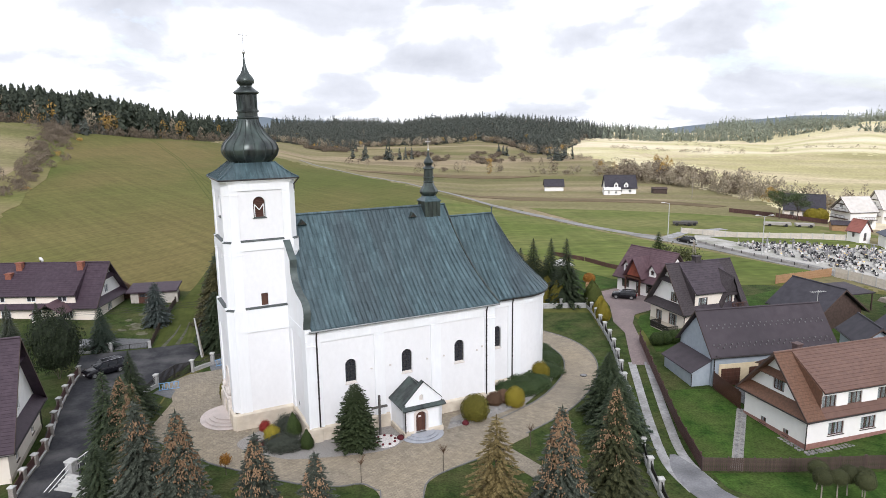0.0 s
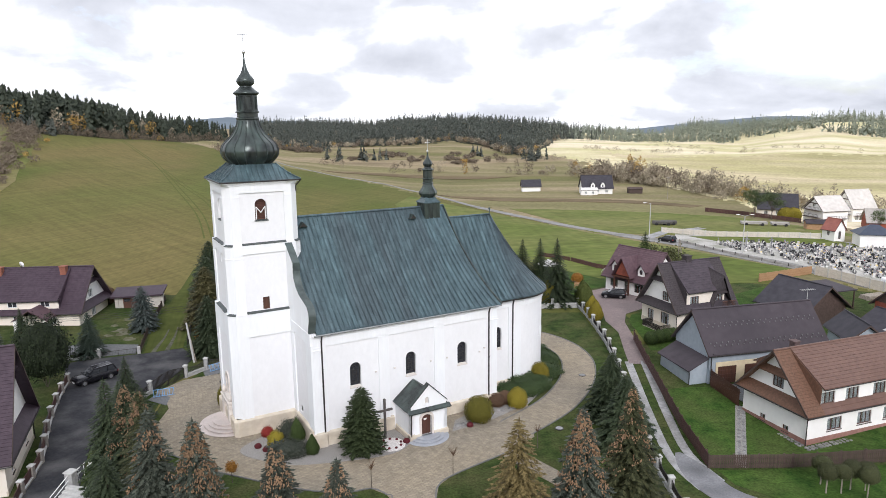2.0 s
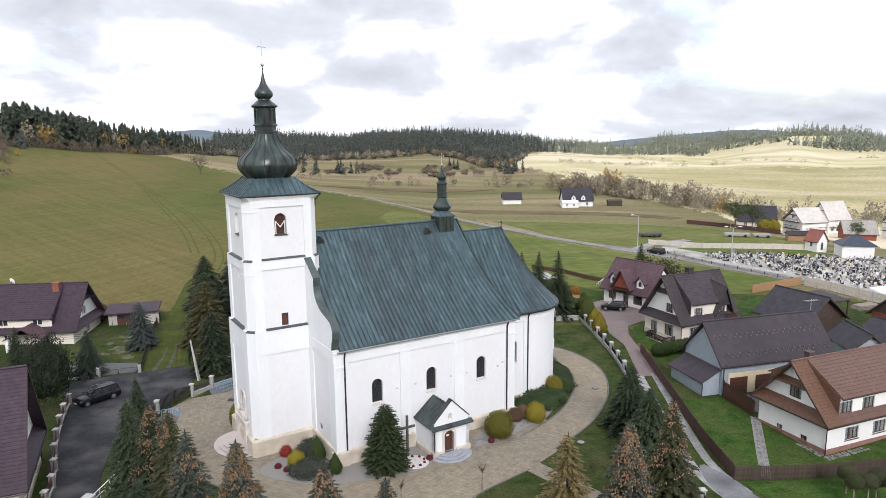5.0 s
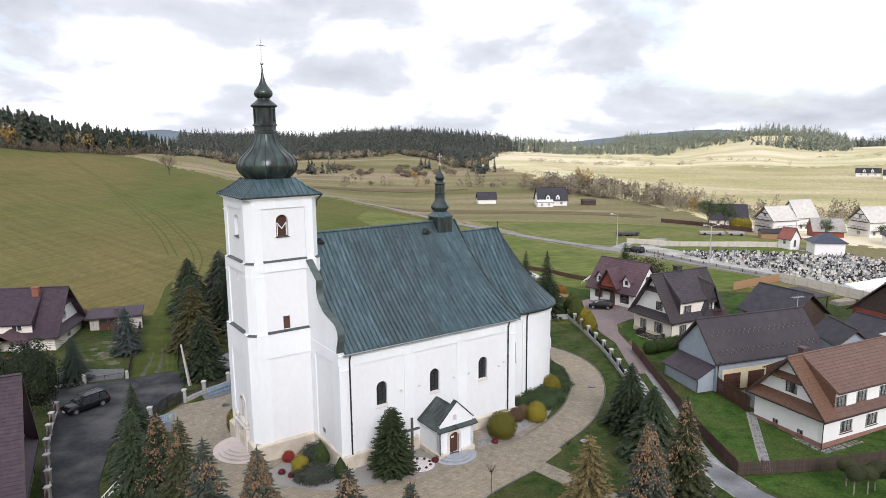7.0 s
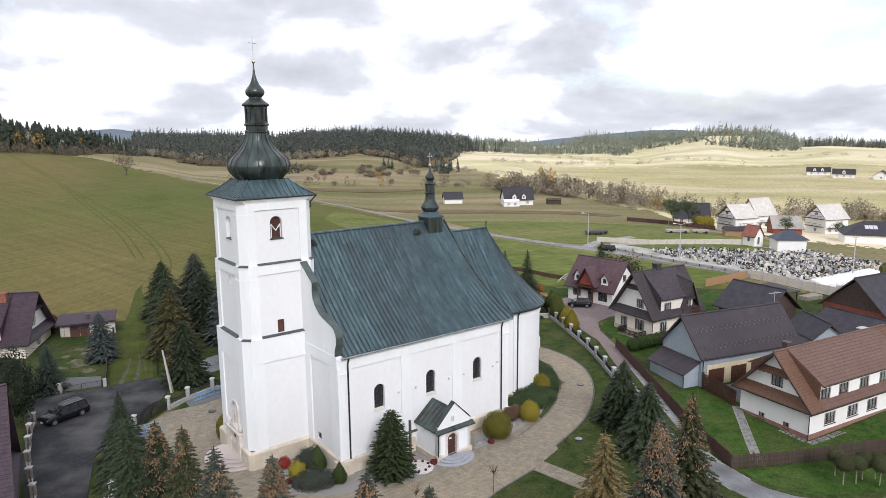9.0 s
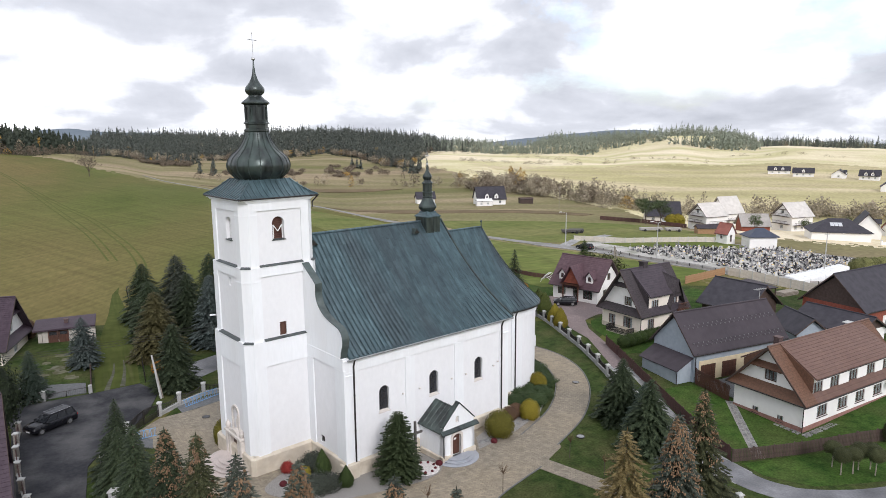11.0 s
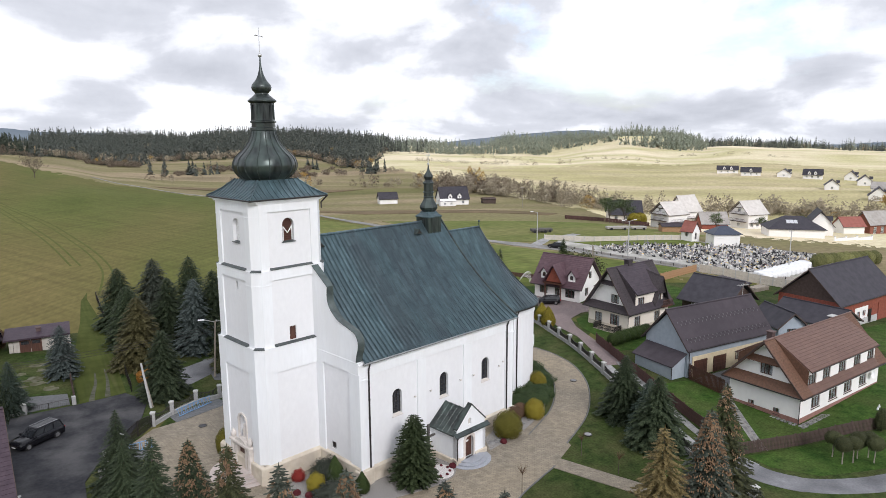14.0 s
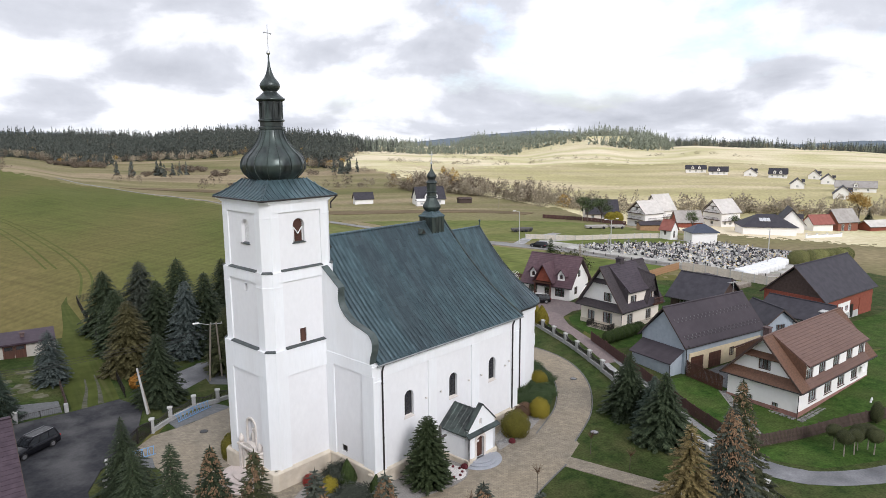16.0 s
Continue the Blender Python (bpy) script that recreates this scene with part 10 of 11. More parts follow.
# ---- vehicles ----
def car(x, y, turn, label, L=4.6, W=1.82, H=1.62, estate=True, material="car_black"):
    """A parked car, its nose along +x."""
    ob = thing("car", x, y, ground(x, y) + 0.06, turn, label, "car")
    hw = W / 2
    body = [(-L / 2, 0.35, 0.92), (-L / 2 + 0.12, 0.24, 0.97), (-L * 0.3, 0.2, 1.0), (0, 0.2, 0.98), (L * 0.2, 0.2, 0.98), (L * 0.36, 0.22, 0.93), (L / 2 - 0.15, 0.28, 0.82), (L / 2, 0.40, 0.66)]
    bm = B()
    rows = []
    for i, (px, lo, hi) in enumerate(body):
        t = 0.86 if i in (0, len(body) - 1) else 1.0
        rows.append([bm.verts.new((px, yy * hw * t, z)) for yy, z in ((-0.92, lo), (-1.0, lo + 0.16), (-1.0, (lo + hi) / 2 + 0.1), (-0.93, hi), (-0.5, hi + 0.03), (0.5, hi + 0.03), (0.93, hi), (1.0, (lo + hi) / 2 + 0.1), (1.0, lo + 0.16), (0.92, lo))])
    for a, b in zip(rows, rows[1:]):
        for i in range(10):
            bm.faces.new((a[i], a[(i + 1) % 10], b[(i + 1) % 10], b[i]))
    bm.faces.new(rows[0])
    bm.faces.new(rows[-1][::-1])
    shell = part("body", bm, material, ob, smooth=True)
    r0, r1 = (-L * 0.43 if estate else -L * 0.30), L * 0.08
    b0, b1 = -L * 0.475 if estate else -L * 0.42, L * 0.25
    bm = B()
    for s in (0, 1):
        z = 0.97 if s == 0 else H
    base = [(b0, -0.9), (b1, -0.88), (b1, 0.88), (b0, 0.9)]
    top = [(r0, -0.68), (r1, -0.68), (r1, 0.68), (r0, 0.68)]
    lo = [bm.verts.new((px, py * hw, 0.96)) for px, py in base]
    mid = [bm.verts.new((px, py * hw, H - 0.06)) for px, py in top]
    hi = [bm.verts.new((px * 0.92 + (r0 + r1) / 2 * 0.08, py * hw * 0.86, H)) for px, py in top]
    for a, b in ((lo, mid), (mid, hi)):
        for i in range(4):
            bm.faces.new((a[i], a[(i + 1) % 4], b[(i + 1) % 4], b[i]))
    bm.faces.new(hi)
    bm.faces.new(lo[::-1])
    part("cabin", bm, material, ob)
    lo, mid = [Vector((px, py * hw, 0.96)) for px, py in base], [Vector((px, py * hw, H - 0.06)) for px, py in top]
    for i, nm in ((0, "side_window"), (1, "windscreen"), (2, "side_window"), (3, "rear_window")):
        j = (i + 1) % 4
        cuts = [(0.05, 0.34), (0.38, 0.66), (0.70, 0.94)] if i in (0, 2) else [(0.06, 0.94)]
        n = (lo[j] - lo[i]).cross(mid[i] - lo[i]).normalized() * 0.008
        for c0, c1 in cuts:
            q = [lo[i].lerp(lo[j], c0).lerp(mid[i].lerp(mid[j], c0), 0.12), lo[i].lerp(lo[j], c1).lerp(mid[i].lerp(mid[j], c1), 0.12), lo[i].lerp(lo[j], c1).lerp(mid[i].lerp(mid[j], c1), 0.9), lo[i].lerp(lo[j], c0).lerp(mid[i].lerp(mid[j], c0), 0.9)]
            bm = B()
            a = [bm.verts.new(p + n) for p in q]
            b = [bm.verts.new(p - n) for p in q]
            bm.faces.new(a)
            bm.faces.new(b[::-1])
            for k in range(4):
                bm.faces.new((a[k], b[k], b[(k + 1) % 4], a[(k + 1) % 4]))
            part(nm, bm, "car_glass", ob)
    for px in (-L * 0.30, L * 0.32):
        for s in (-1, 1):
            bm = B()
            lathe(bm, [(0.2, -0.11), (0.31, -0.11), (0.345, -0.07), (0.345, 0.07), (0.31, 0.11), (0.2, 0.11)], 18)
            bmesh.ops.transform(bm, matrix=pose(px, s * (hw - 0.1), 0.34, 90), verts=bm.verts)
            wheel = part("wheel", bm, "tyre", ob)
            bm = B()
            lathe(bm, [(0.21, -0.115), (0.19, -0.09), (0.05, -0.10), (0.05, 0.10), (0.19, 0.09), (0.21, 0.115)], 14)
            bmesh.ops.transform(bm, matrix=pose(px, s * (hw - 0.1), 0.34, 90), verts=bm.verts)
            part("rim", bm, "rim", wheel)
    for s in (-1, 1):
        part("headlight", bevel_box(B(), L / 2 - 0.28, L / 2 - 0.08, min(s * 0.45, s * 0.8) * hw / 0.9, max(s * 0.45, s * 0.8) * hw / 0.9, 0.62, 0.76, 0.03), "lamp_white", ob)
        part("tail_light", bevel_box(B(), -L / 2 - 0.01, -L / 2 + 0.12, min(s * 0.6, s * 0.82) * hw / 0.9, max(s * 0.6, s * 0.82) * hw / 0.9, 0.72, 0.92, 0.02), "lamp_red", ob)
        part("mirror", bevel_box(B(), L * 0.16, L * 0.22, min(s * hw, s * (hw + 0.17)), max(s * hw, s * (hw + 0.17)), 0.98, 1.12, 0.02), material, ob)
        part("roof_rail", rod(B(), (r0 + 0.2, s * hw * 0.62, H + 0.03), (r1 - 0.1, s * hw * 0.62, H + 0.03), 0.02, 6), "rim", ob)
    part("number_plate", box(B(), L / 2 - 0.01, L / 2 + 0.012, -0.26, 0.26, 0.42, 0.53), "white_paint", ob, "plain white plate")
    part("grille", bevel_box(B(), L / 2 - 0.06, L / 2 + 0.004, -0.5, 0.5, 0.56, 0.68, 0.02), "dark_metal", ob)
    return ob


# ---- cemetery ----
def grave_kinds():
    out = []
    for k, (slab_mat, stone_mat, shape, fl) in enumerate((("tomb_grey", "tomb_grey", 0, "flowers"), ("tomb_dark", "tomb_dark", 1, "flowers"), ("tomb_white", "tomb_white", 0, "flowers_yellow"), ("tomb_grey", "tomb_dark", 2, "flowers"), ("tomb_dark", "tomb_grey", 1, "flowers_yellow"), ("tomb_white", "tomb_grey", 2, "flowers"))):
        ob = thing("grave", 0, 0, -50, 0, ("grey granite grave with flowers and candles", "polished dark granite grave with flowers", "pale stone grave with yellow flowers", "grey grave with a dark cross", "dark grave with a grey headstone", "white grave with a grey cross and flowers")[k], "grave", "graves in the cemetery")
        bm = B()
        bevel_box(bm, -0.55, 0.55, -1.1, 1.1, -0.2, 0.28, 0.03)
        part("kerb_frame", bm, slab_mat, ob)
        part("slab", bevel_box(B(), -0.45, 0.45, -0.95, 0.85, 0.28, 0.42, 0.03), slab_mat, ob)
        if shape == 0:
            st = bevel_box(B(), -0.45, 0.45, 0.85, 1.02, 0.2, 1.15, 0.06)
        elif shape == 1:
            st = prism(B(), [(x, z + 0.25) for x, z in arch_outline(0.85, 0.95, 0.25)], 0.84, 1.0, "y")
        else:
            st = bevel_box(B(), -0.07, 0.07, 0.88, 1.0, 0.2, 1.55, 0.02)
            bevel_box(st, -0.35, 0.35, 0.885, 0.995, 1.05, 1.19, 0.02)
            bevel_box(st, -0.3, 0.3, 0.8, 1.05, 0.2, 0.5, 0.04)
        part("headstone", st, stone_mat, ob)
        rnd = random.Random(k + 5)
        V, F = [], []
        for c in range(4 + k % 3):
            cx, cy, r = rnd.uniform(-0.35, 0.35), rnd.uniform(-0.75, 0.7), rnd.uniform(0.16, 0.28)
            for _ in range(26):
                d = Vector((rnd.gauss(0, 1), rnd.gauss(0, 1), abs(rnd.gauss(0, 1)))).normalized() * r
                p = Vector((cx, cy, 0.46)) + d
                s = Vector((rnd.uniform(-1, 1), rnd.uniform(-1, 1), rnd.uniform(-0.5, 0.5))).normalized() * 0.08
                u = d.cross(s).normalized() * 0.08
                i = len(V)
                V.extend([tuple(p - s), tuple(p + u), tuple(p + s), tuple(p - u)])
                F.append((i, i + 1, i + 2, i + 3))
        share("bouquet", fast_mesh("bouquet", V, F, fl), ob, Matrix.Identity(4))
        for c in range(2):
            part("grave_candle", lathe(B(), [(0.06, 0.42), (0.07, 0.55), (0.06, 0.62), (0.02, 0.68)], 6, 0, -0.25 + 0.5 * c, 0.72), ("lamp_red", "silver")[(k + c) % 2], ob)
        out.append(ob)
    return out


def inside(p, poly):
    x, y = p
    c = False
    for (x0, y0), (x1, y1) in zip(poly, poly[1:] + poly[:1]):
        if (y0 > y) != (y1 > y) and x < (x1 - x0) * (y - y0) / (y1 - y0) + x0:
            c = not c
    return c


def cemetery():
    rnd = random.Random(8)
    kinds = grave_kinds()
    area = [(67.5, 153.5), (72, 155.5), (84, 152.5), (100, 148.2), (109, 153), (119, 128), (108, 125), (95, 117), (84, 118), (78, 126), (72.5, 138), (68.5, 147)]
    spots = []
    u, v = Vector((0.93, -0.36)), Vector((0.36, 0.93))
    for i in range(-12, 62):
        for j in range(-6, 38):
            p = Vector((62, 122)) + u * (i * 0.98) + v * (j * 1.8) + Vector((rnd.uniform(-0.2, 0.2), rnd.uniform(-0.2, 0.2)))
            if inside(tuple(p), area) and i % 13 != 6 and rnd.random() < 0.92:
                spots.append(p)
    rnd.shuffle(spots)
    for n, p in enumerate(spots[:300]):
        copy_thing(kinds[rnd.choice((0, 0, 1, 2, 2, 2, 3, 4, 5, 5))], pose(p.x, p.y, ground(p.x, p.y) + 0.09, 0, 0, -21 + rnd.uniform(-4, 4) + (180 if rnd.random() < 0.5 else 0)) @ Matrix.Diagonal((0.5, 0.62, rnd.uniform(0.55, 0.85), 1)))
    V, F = [], []

    def stone(m, x0, x1, y0, y1, z0, z1, taper):
        i = len(V)
        cx, cy = (x0 + x1) / 2, (y0 + y1) / 2
        for z, q in ((z0, 1.0), (z1 - 0.04, 1.0), (z1, taper)):
            V.extend(tuple(m @ Vector((cx + (x - cx) * q, cy + (y - cy) * q, z))) for x, y in ((x0, y0), (x1, y0), (x1, y1), (x0, y1)))
        F.append((i + 8, i + 9, i + 10, i + 11))
        for r in (0, 4):
            F.extend((i + r + k, i + r + (k + 1) % 4, i + r + 4 + (k + 1) % 4, i + r + 4 + k) for k in range(4))
    for p in spots[300:]:
        m = pose(p.x, p.y, ground(p.x, p.y) + 0.09, 0, 0, -21 + rnd.uniform(-5, 5) + (180 if rnd.random() < 0.5 else 0))
        w, h = rnd.uniform(0.17, 0.3), rnd.uniform(0.4, 0.85)
        stone(m, -w, w, -0.7, 0.62, -0.1, rnd.uniform(0.15, 0.36), 0.94)
        stone(m, -w * 0.85, w * 0.85, 0.5, 0.62, 0, h, 0.8)
        for _ in range(5):
            x, y, q = rnd.uniform(-0.26, 0.26), rnd.uniform(-0.6, 0.4), rnd.uniform(0.06, 0.12)
            stone(m, x - q, x + q, y - q, y + q, 0.15, rnd.uniform(0.4, 0.62), 0.6)
    tagged(new("grave_rows", fast_mesh("grave_rows", V, F, "tomb_mixed")), "crowded rows of stone graves with flowers", "graves", kind="stuff")
    for k in kinds:
        for o in list(k.children_recursive):
            bpy.data.objects.remove(o)
        bpy.data.objects.remove(k)
    for k in range(7):
        p = Vector((72, 146)) + u * (k * 5.2) + v * rnd.uniform(-8, 6)
        ob = thing("cemetery_cross", p.x, p.y, ground(p.x, p.y), -21, "tall stone cemetery cross", "cross")
        part("shaft", bevel_box(B(), -0.12, 0.12, -0.1, 0.1, -0.2, 2.6, 0.02), "tomb_grey", ob)
        part("arm", bevel_box(B(), -0.6, 0.6, -0.095, 0.095, 1.8, 2.02, 0.02), "tomb_grey", ob)
    bale = None
    for r in range(3):
        for k in range(11):
            x, y = 80.6 + k * 2.05 + r * 0.4 + rnd.uniform(-0.1, 0.1), 110.6 + k * 0.86 + r * 1.6 + rnd.uniform(-0.1, 0.1)
            if k > 8 and r == 0:
                continue
            m = pose(x, y, ground(x, y), 0, 0, rnd.uniform(-12, 12) + 22)
            if bale is None:
                bale = thing("silage_bale", x, y, ground(x, y), 22, "white plastic-wrapped round silage bale", "bale", "row of silage bales")
                bm = B()
                lathe(bm, [(0.62, 0.0), (0.86, 0.06), (0.95, 0.25), (0.95, 1.15), (0.86, 1.34), (0.6, 1.4)], 18)
                part("wrap", bm, "bale_wrap", bale, smooth=True)
            else:
                copy_thing(bale, m)


surf("bale_wrap", (0.72, 0.73, 0.74), (0.82, 0.82, 0.82), 3.0, 0.35, 0.15)


# ---- poles, wires and small things ----
def pole(x, y, h, label, lamp=0, lean=(0, 0), material="wood_pole", r=0.11, name="utility_pole"):
    ob = thing(name, x, y, ground(x, y), 0, label, "pole")
    top = (lean[0], lean[1], h)
    part("shaft", rod(B(), (0, 0, -0.4), top, r * 1.15, 8, r * 0.8), material, ob)
    if lamp:
        bm = B()
        for s in ((-1, 1) if lamp == 2 else (-1,)):
            rod(bm, (top[0], top[1], h - 0.1), (top[0] + s * 1.3, top[1], h + 0.25), 0.04, 6)
        arm = part("lamp_arm", bm, "concrete", ob)
        bm = B()
        for s in ((-1, 1) if lamp == 2 else (-1,)):
            bevel_box(bm, top[0] + s * 1.6 - 0.38, top[0] + s * 1.6 + 0.38, top[1] - 0.14, top[1] + 0.14, h + 0.2, h + 0.34, 0.04)
        part("lamp_head", bm, "white_paint", arm)
    else:
        bm = B()
        rod(bm, (-0.7 + top[0], top[1], h - 0.2), (0.7 + top[0], top[1], h - 0.2), 0.05, 6)
        for s in (-0.6, 0, 0.6):
            lathe(bm, [(0.04, h - 0.15), (0.06, h - 0.08), (0.03, h + 0.02)], 6, 0, top[0] + s, top[1])
        part("crossarm", bm, "concrete", ob)
    return ob


def cable(a, b, sag=0.5, r=0.018):
    ob = thing("overhead_cable", *a, 0, "thin dark overhead power cable", "cable", "overhead cables")
    bm = B()
    A, C = Vector(a), Vector(b)
    pts = [A.lerp(C, t / 14) - Vector((0, 0, sag * 4 * (t / 14) * (1 - t / 14))) - A for t in range(15)]
    tube(bm, pts, r, 4)
    part("wire", bm, "dark_metal", ob)


WALL_LAMPS = ((5.64, 6.3), (7.58, 6.3), (11.52, 6.25), (13.37, 6.25), (17.18, 6.2), (17.79, 6.5))


def small_things():
    # wooden cross beside the porch
    m = pose(CX, CY, 0, 0, 0, CTURN) @ Vector((5.75, -1.5, 0))
    ob = thing("wooden_cross", m.x, m.y, 0, CTURN, "tall dark wooden mission cross beside the porch", "cross")
    part("upright", bevel_box(B(), -0.1, 0.1, -0.1, 0.1, -0.3, 4.1, 0.02), "wood_grey", ob)
    part("crossbeam", bevel_box(B(), -0.8, 0.8, -0.08, 0.08, 2.85, 3.05, 0.02), "wood_grey", ob)
    # flower bed edged with white pebbles
    ob = thing("pebble_bed", -5.6, 58.3, 0.05, 20, "small bed of white pebbles with dark plants", "flower bed")
    V, F = [], []
    rnd = random.Random(3)
    bm = B()
    lathe(bm, [(1.35, 0.0), (1.3, 0.09), (0.2, 0.14)], 18)
    part("pebble_mound", bm, "pebbles", ob)
    for k in range(9):
        a = k * 0.7
        bm = B()
        lathe(bm, [(0.05, 0.06), (0.14, 0.12), (0.12, 0.22), (0.03, 0.28)], 7, 0, 0.95 * math.cos(a), 0.95 * math.sin(a))
        part("plant_tuft", bm, "bush_red_dark", ob)
    for x, y in ((-17.9, 58.6), (-17.0, 57.9), (2.0, 61.6), (-4.2, 58.7)):
        shrub(x, y, 0.32, 0.28, "bush_red_dark", "tiny dark red cushion shrub in gravel", seed=1, leaf=0.25)
    # stones in the beds
    rnd = random.Random(5)
    for k in range(26):
        t = k / 25
        x, y = 0.8 + 7.0 * t + rnd.uniform(-0.5, 0.3), 61.4 + 4.6 * t + rnd.uniform(-0.2, 0.6)
        rock(x, y, rnd.uniform(0.14, 0.34), k)
    # blue bicycle racks
    for x0, y0, a, n in ((-28.0, 78.3, 42, 8), (-32.0, 70.9, 20, 4)):
        ob = thing("bicycle_rack", x0, y0, 0.07, a, "blue tubular bicycle rack", "bicycle rack", "bicycle racks")
        for z, yy in ((0.1, 0), (0.75, 0.35)):
            part("rail", rod(B(), (0, yy, z), (n * 0.55, yy, z), 0.035, 6), "blue_paint", ob)
        for k in range(n * 2):
            x = 0.1 + k * 0.27
            bm = B()
            rod(bm, (x, 0, 0.1), (x + (0.16 if k % 2 else -0.02), 0.35, 0.75), 0.03, 5)
            part("holder", bm, "blue_paint", ob)
    # manhole covers
    for x, y, mat in ((16.0, 73.2, "tomb_grey"), (-25.6, 75.2, "tomb_dark"), (10.6, 60.6, "tomb_grey")):
        ob = thing("manhole_cover", x, y, ground(x, y) + 0.07, 0, "round iron manhole cover set in the paving", "manhole cover")
        part("rim", lathe(B(), [(0.42, -0.05), (0.42, 0.02), (0.34, 0.025)], 20), "dark_metal", ob)
        part("lid", lathe(B(), [(0.335, -0.04), (0.335, 0.032), (0.1, 0.04)], 20), mat, ob)
    # poles
    ob = thing("leaning_pole", -31.0, 82.0, 0, 0, "leaning bleached concrete pole at the street's edge", "pole")
    part("shaft", rod(B(), (0, 0, -0.4), (-0.75, 0.35, 5.1), 0.14, 8, 0.10), "concrete", ob)
    part("brace", rod(B(), (0.2, 0.15, -0.3), (-0.62, 0.4, 4.4), 0.06, 6), "wood_pole", ob)
    pole(-24.5, 89.6, 7.0, "braced wooden pole with a street lamp", lamp=1, lean=(0.5, 0.1))
    pole(-23.0, 90.6, 6.8, "wooden brace pole leaning to its neighbour", lean=(-0.3, 0.5))
    pole(55.6, 163.5, 8.6, "tall concrete pole with a lamp by the road", lamp=1, material="concrete")
    pole(68.2, 140.8, 8.4, "tall concrete lamp post with two heads at the cemetery", lamp=2, material="concrete", name="street_lamp")
    pole(44.6, 117.5, 7.6, "wooden A-frame pole in a meadow", material="wood_pole")
    pole(45.6, 117.0, 7.4, "wooden A-frame pole in a meadow", lean=(-0.9, 0.4), material="wood_pole")
    for x, y in ((100, 268), (128, 246), (150, 232)):
        pole(x, y, 9, "far wooden power pole in the fields")
    pole(94, 118.5, 9, "tall thin pole beside the bales", material="concrete")
    for k in range(3):
        cable((-24.0, 89.7, 6.6 - k * 0.35), (-52.0, 84 + k * 0.6, 5.6 - k * 0.4), 0.5)
    cable((-24.0, 89.7, 6.5), (-31.8, 82.3, 5.0), 0.3)
    # lamp with a globe at the steps
    ob = thing("globe_lamp", -30.0, 58.9, 0, 0, "black garden lamp with a white globe", "lamp")
    part("post", rod(B(), (0, 0, -0.2), (0, 0, 1.25), 0.04, 6), "dark_metal", ob)
    bm = B()
    bmesh.ops.create_uvsphere(bm, u_segments=14, v_segments=9, radius=0.22, matrix=Matrix.Translation((0, 0, 1.45)))
    part("globe", bm, "white_paint", ob, smooth=True)
    # steps with block pillars and a white rail at the street
    ob = thing("street_steps", -30.4, 51.0, 0, -14, "pale concrete steps with a white rail beside the street", "steps")
    for k in range(6):
        part("step", bevel_box(B(), -1.5, 1.5, -1.8 + k * 0.4, -1.4 + k * 0.4 + 0.02, -0.4, 0.17 * (k + 1) - 0.3, 0.02), "concrete", ob)
    for x, y in ((-1.7, 1.2), (1.7, 1.2), (-2.5, 7.2)):
        p = part("pillar", bevel_box(B(), x - 0.35, x + 0.35, y - 0.35, y + 0.35, -0.3, 1.5, 0.03), "block_wall", ob)
        part("cap", bevel_box(B(), x - 0.42, x + 0.42, y - 0.42, y + 0.42, 1.5, 1.6, 0.03), "concrete", p)
    bm = B()
    for z in (0.5, 0.95):
        rod(bm, (-1.7, -1.8, z - 0.6), (-1.7, 1.0, z + 0.45), 0.035, 6)
        rod(bm, (-1.9, 1.6, z + 0.2), (-2.5, 6.8, z + 0.2), 0.035, 6)
    for k in range(8):
        rod(bm, (-1.9 - 0.085 * k, 1.6 + 0.74 * k, 0.1), (-1.9 - 0.085 * k, 1.6 + 0.74 * k, 1.15), 0.02, 5)
    part("rail", bm, "white_paint", ob)
    # stone path and stone edging by the brown-roofed house
    rnd = random.Random(12)
    ob = thing("stone_path", 0, 0, 0, 0, "path of irregular flat stones across a lawn", "path")
    ob["kind"] = "structure"
    stones = [mesh_of("stone", flat_stone(k), "path_stone") for k in range(5)]
    a, b = Vector((30.4, 64.2)), Vector((25.0, 53.0))
    d = (b - a).normalized()
    nrm = Vector((-d.y, d.x))
    n = int((b - a).length / 0.36)
    for i in range(n):
        for j in range(2):
            p = a + d * (i * 0.36 + rnd.uniform(-0.05, 0.05)) + nrm * ((j - 0.5) * 0.40 + rnd.uniform(-0.05, 0.05))
            share("stone", rnd.choice(stones), ob, pose(p.x, p.y, ground(p.x, p.y) + 0.05, 0, 0, rnd.uniform(0, 360)))
    ob = thing("stone_edging", 0, 0, 0, 0, "strip of rough stones along a house wall", "edging")
    ob["kind"] = "structure"
    for a, b in (((30.1, 64.4), (32.4, 55.7)), ((32.4, 55.7), (50.2, 61.0))):
        a, b = Vector(a), Vector(b)
        d = (b - a).normalized()
        nrm = Vector((d.y, -d.x))
        for i in range(int((b - a).length / 0.42)):
            for j in range(2):
                p = a + d * (i * 0.42 + rnd.uniform(-0.08, 0.08)) + nrm * (-0.1 + j * 0.36)
                share("stone", rnd.choice(stones), ob, pose(p.x, p.y, -0.24, 0, 0, rnd.uniform(0, 360)))
    # small lamps on the nave wall
    for u, z in WALL_LAMPS:
        p = pose(CX, CY, 0, 0, 0, CTURN) @ Vector((u, 0.12, z))
        ob = thing("wall_lamp", p.x, p.y, p.z, CTURN, "small pale floodlight on the nave wall", "lamp", "floodlights")
        part("housing", bevel_box(B(), -0.09, 0.09, -0.14, -0.04, -0.07, 0.07, 0.02), "pale_stone", ob)
        part("bracket", box(B(), -0.03, 0.03, -0.06, 0.1, -0.03, 0.03), "concrete", ob)
    # vehicles
    car(-40.8, 76.6, 229, "black estate car stopped in the street", 4.8, 1.9, 1.66)
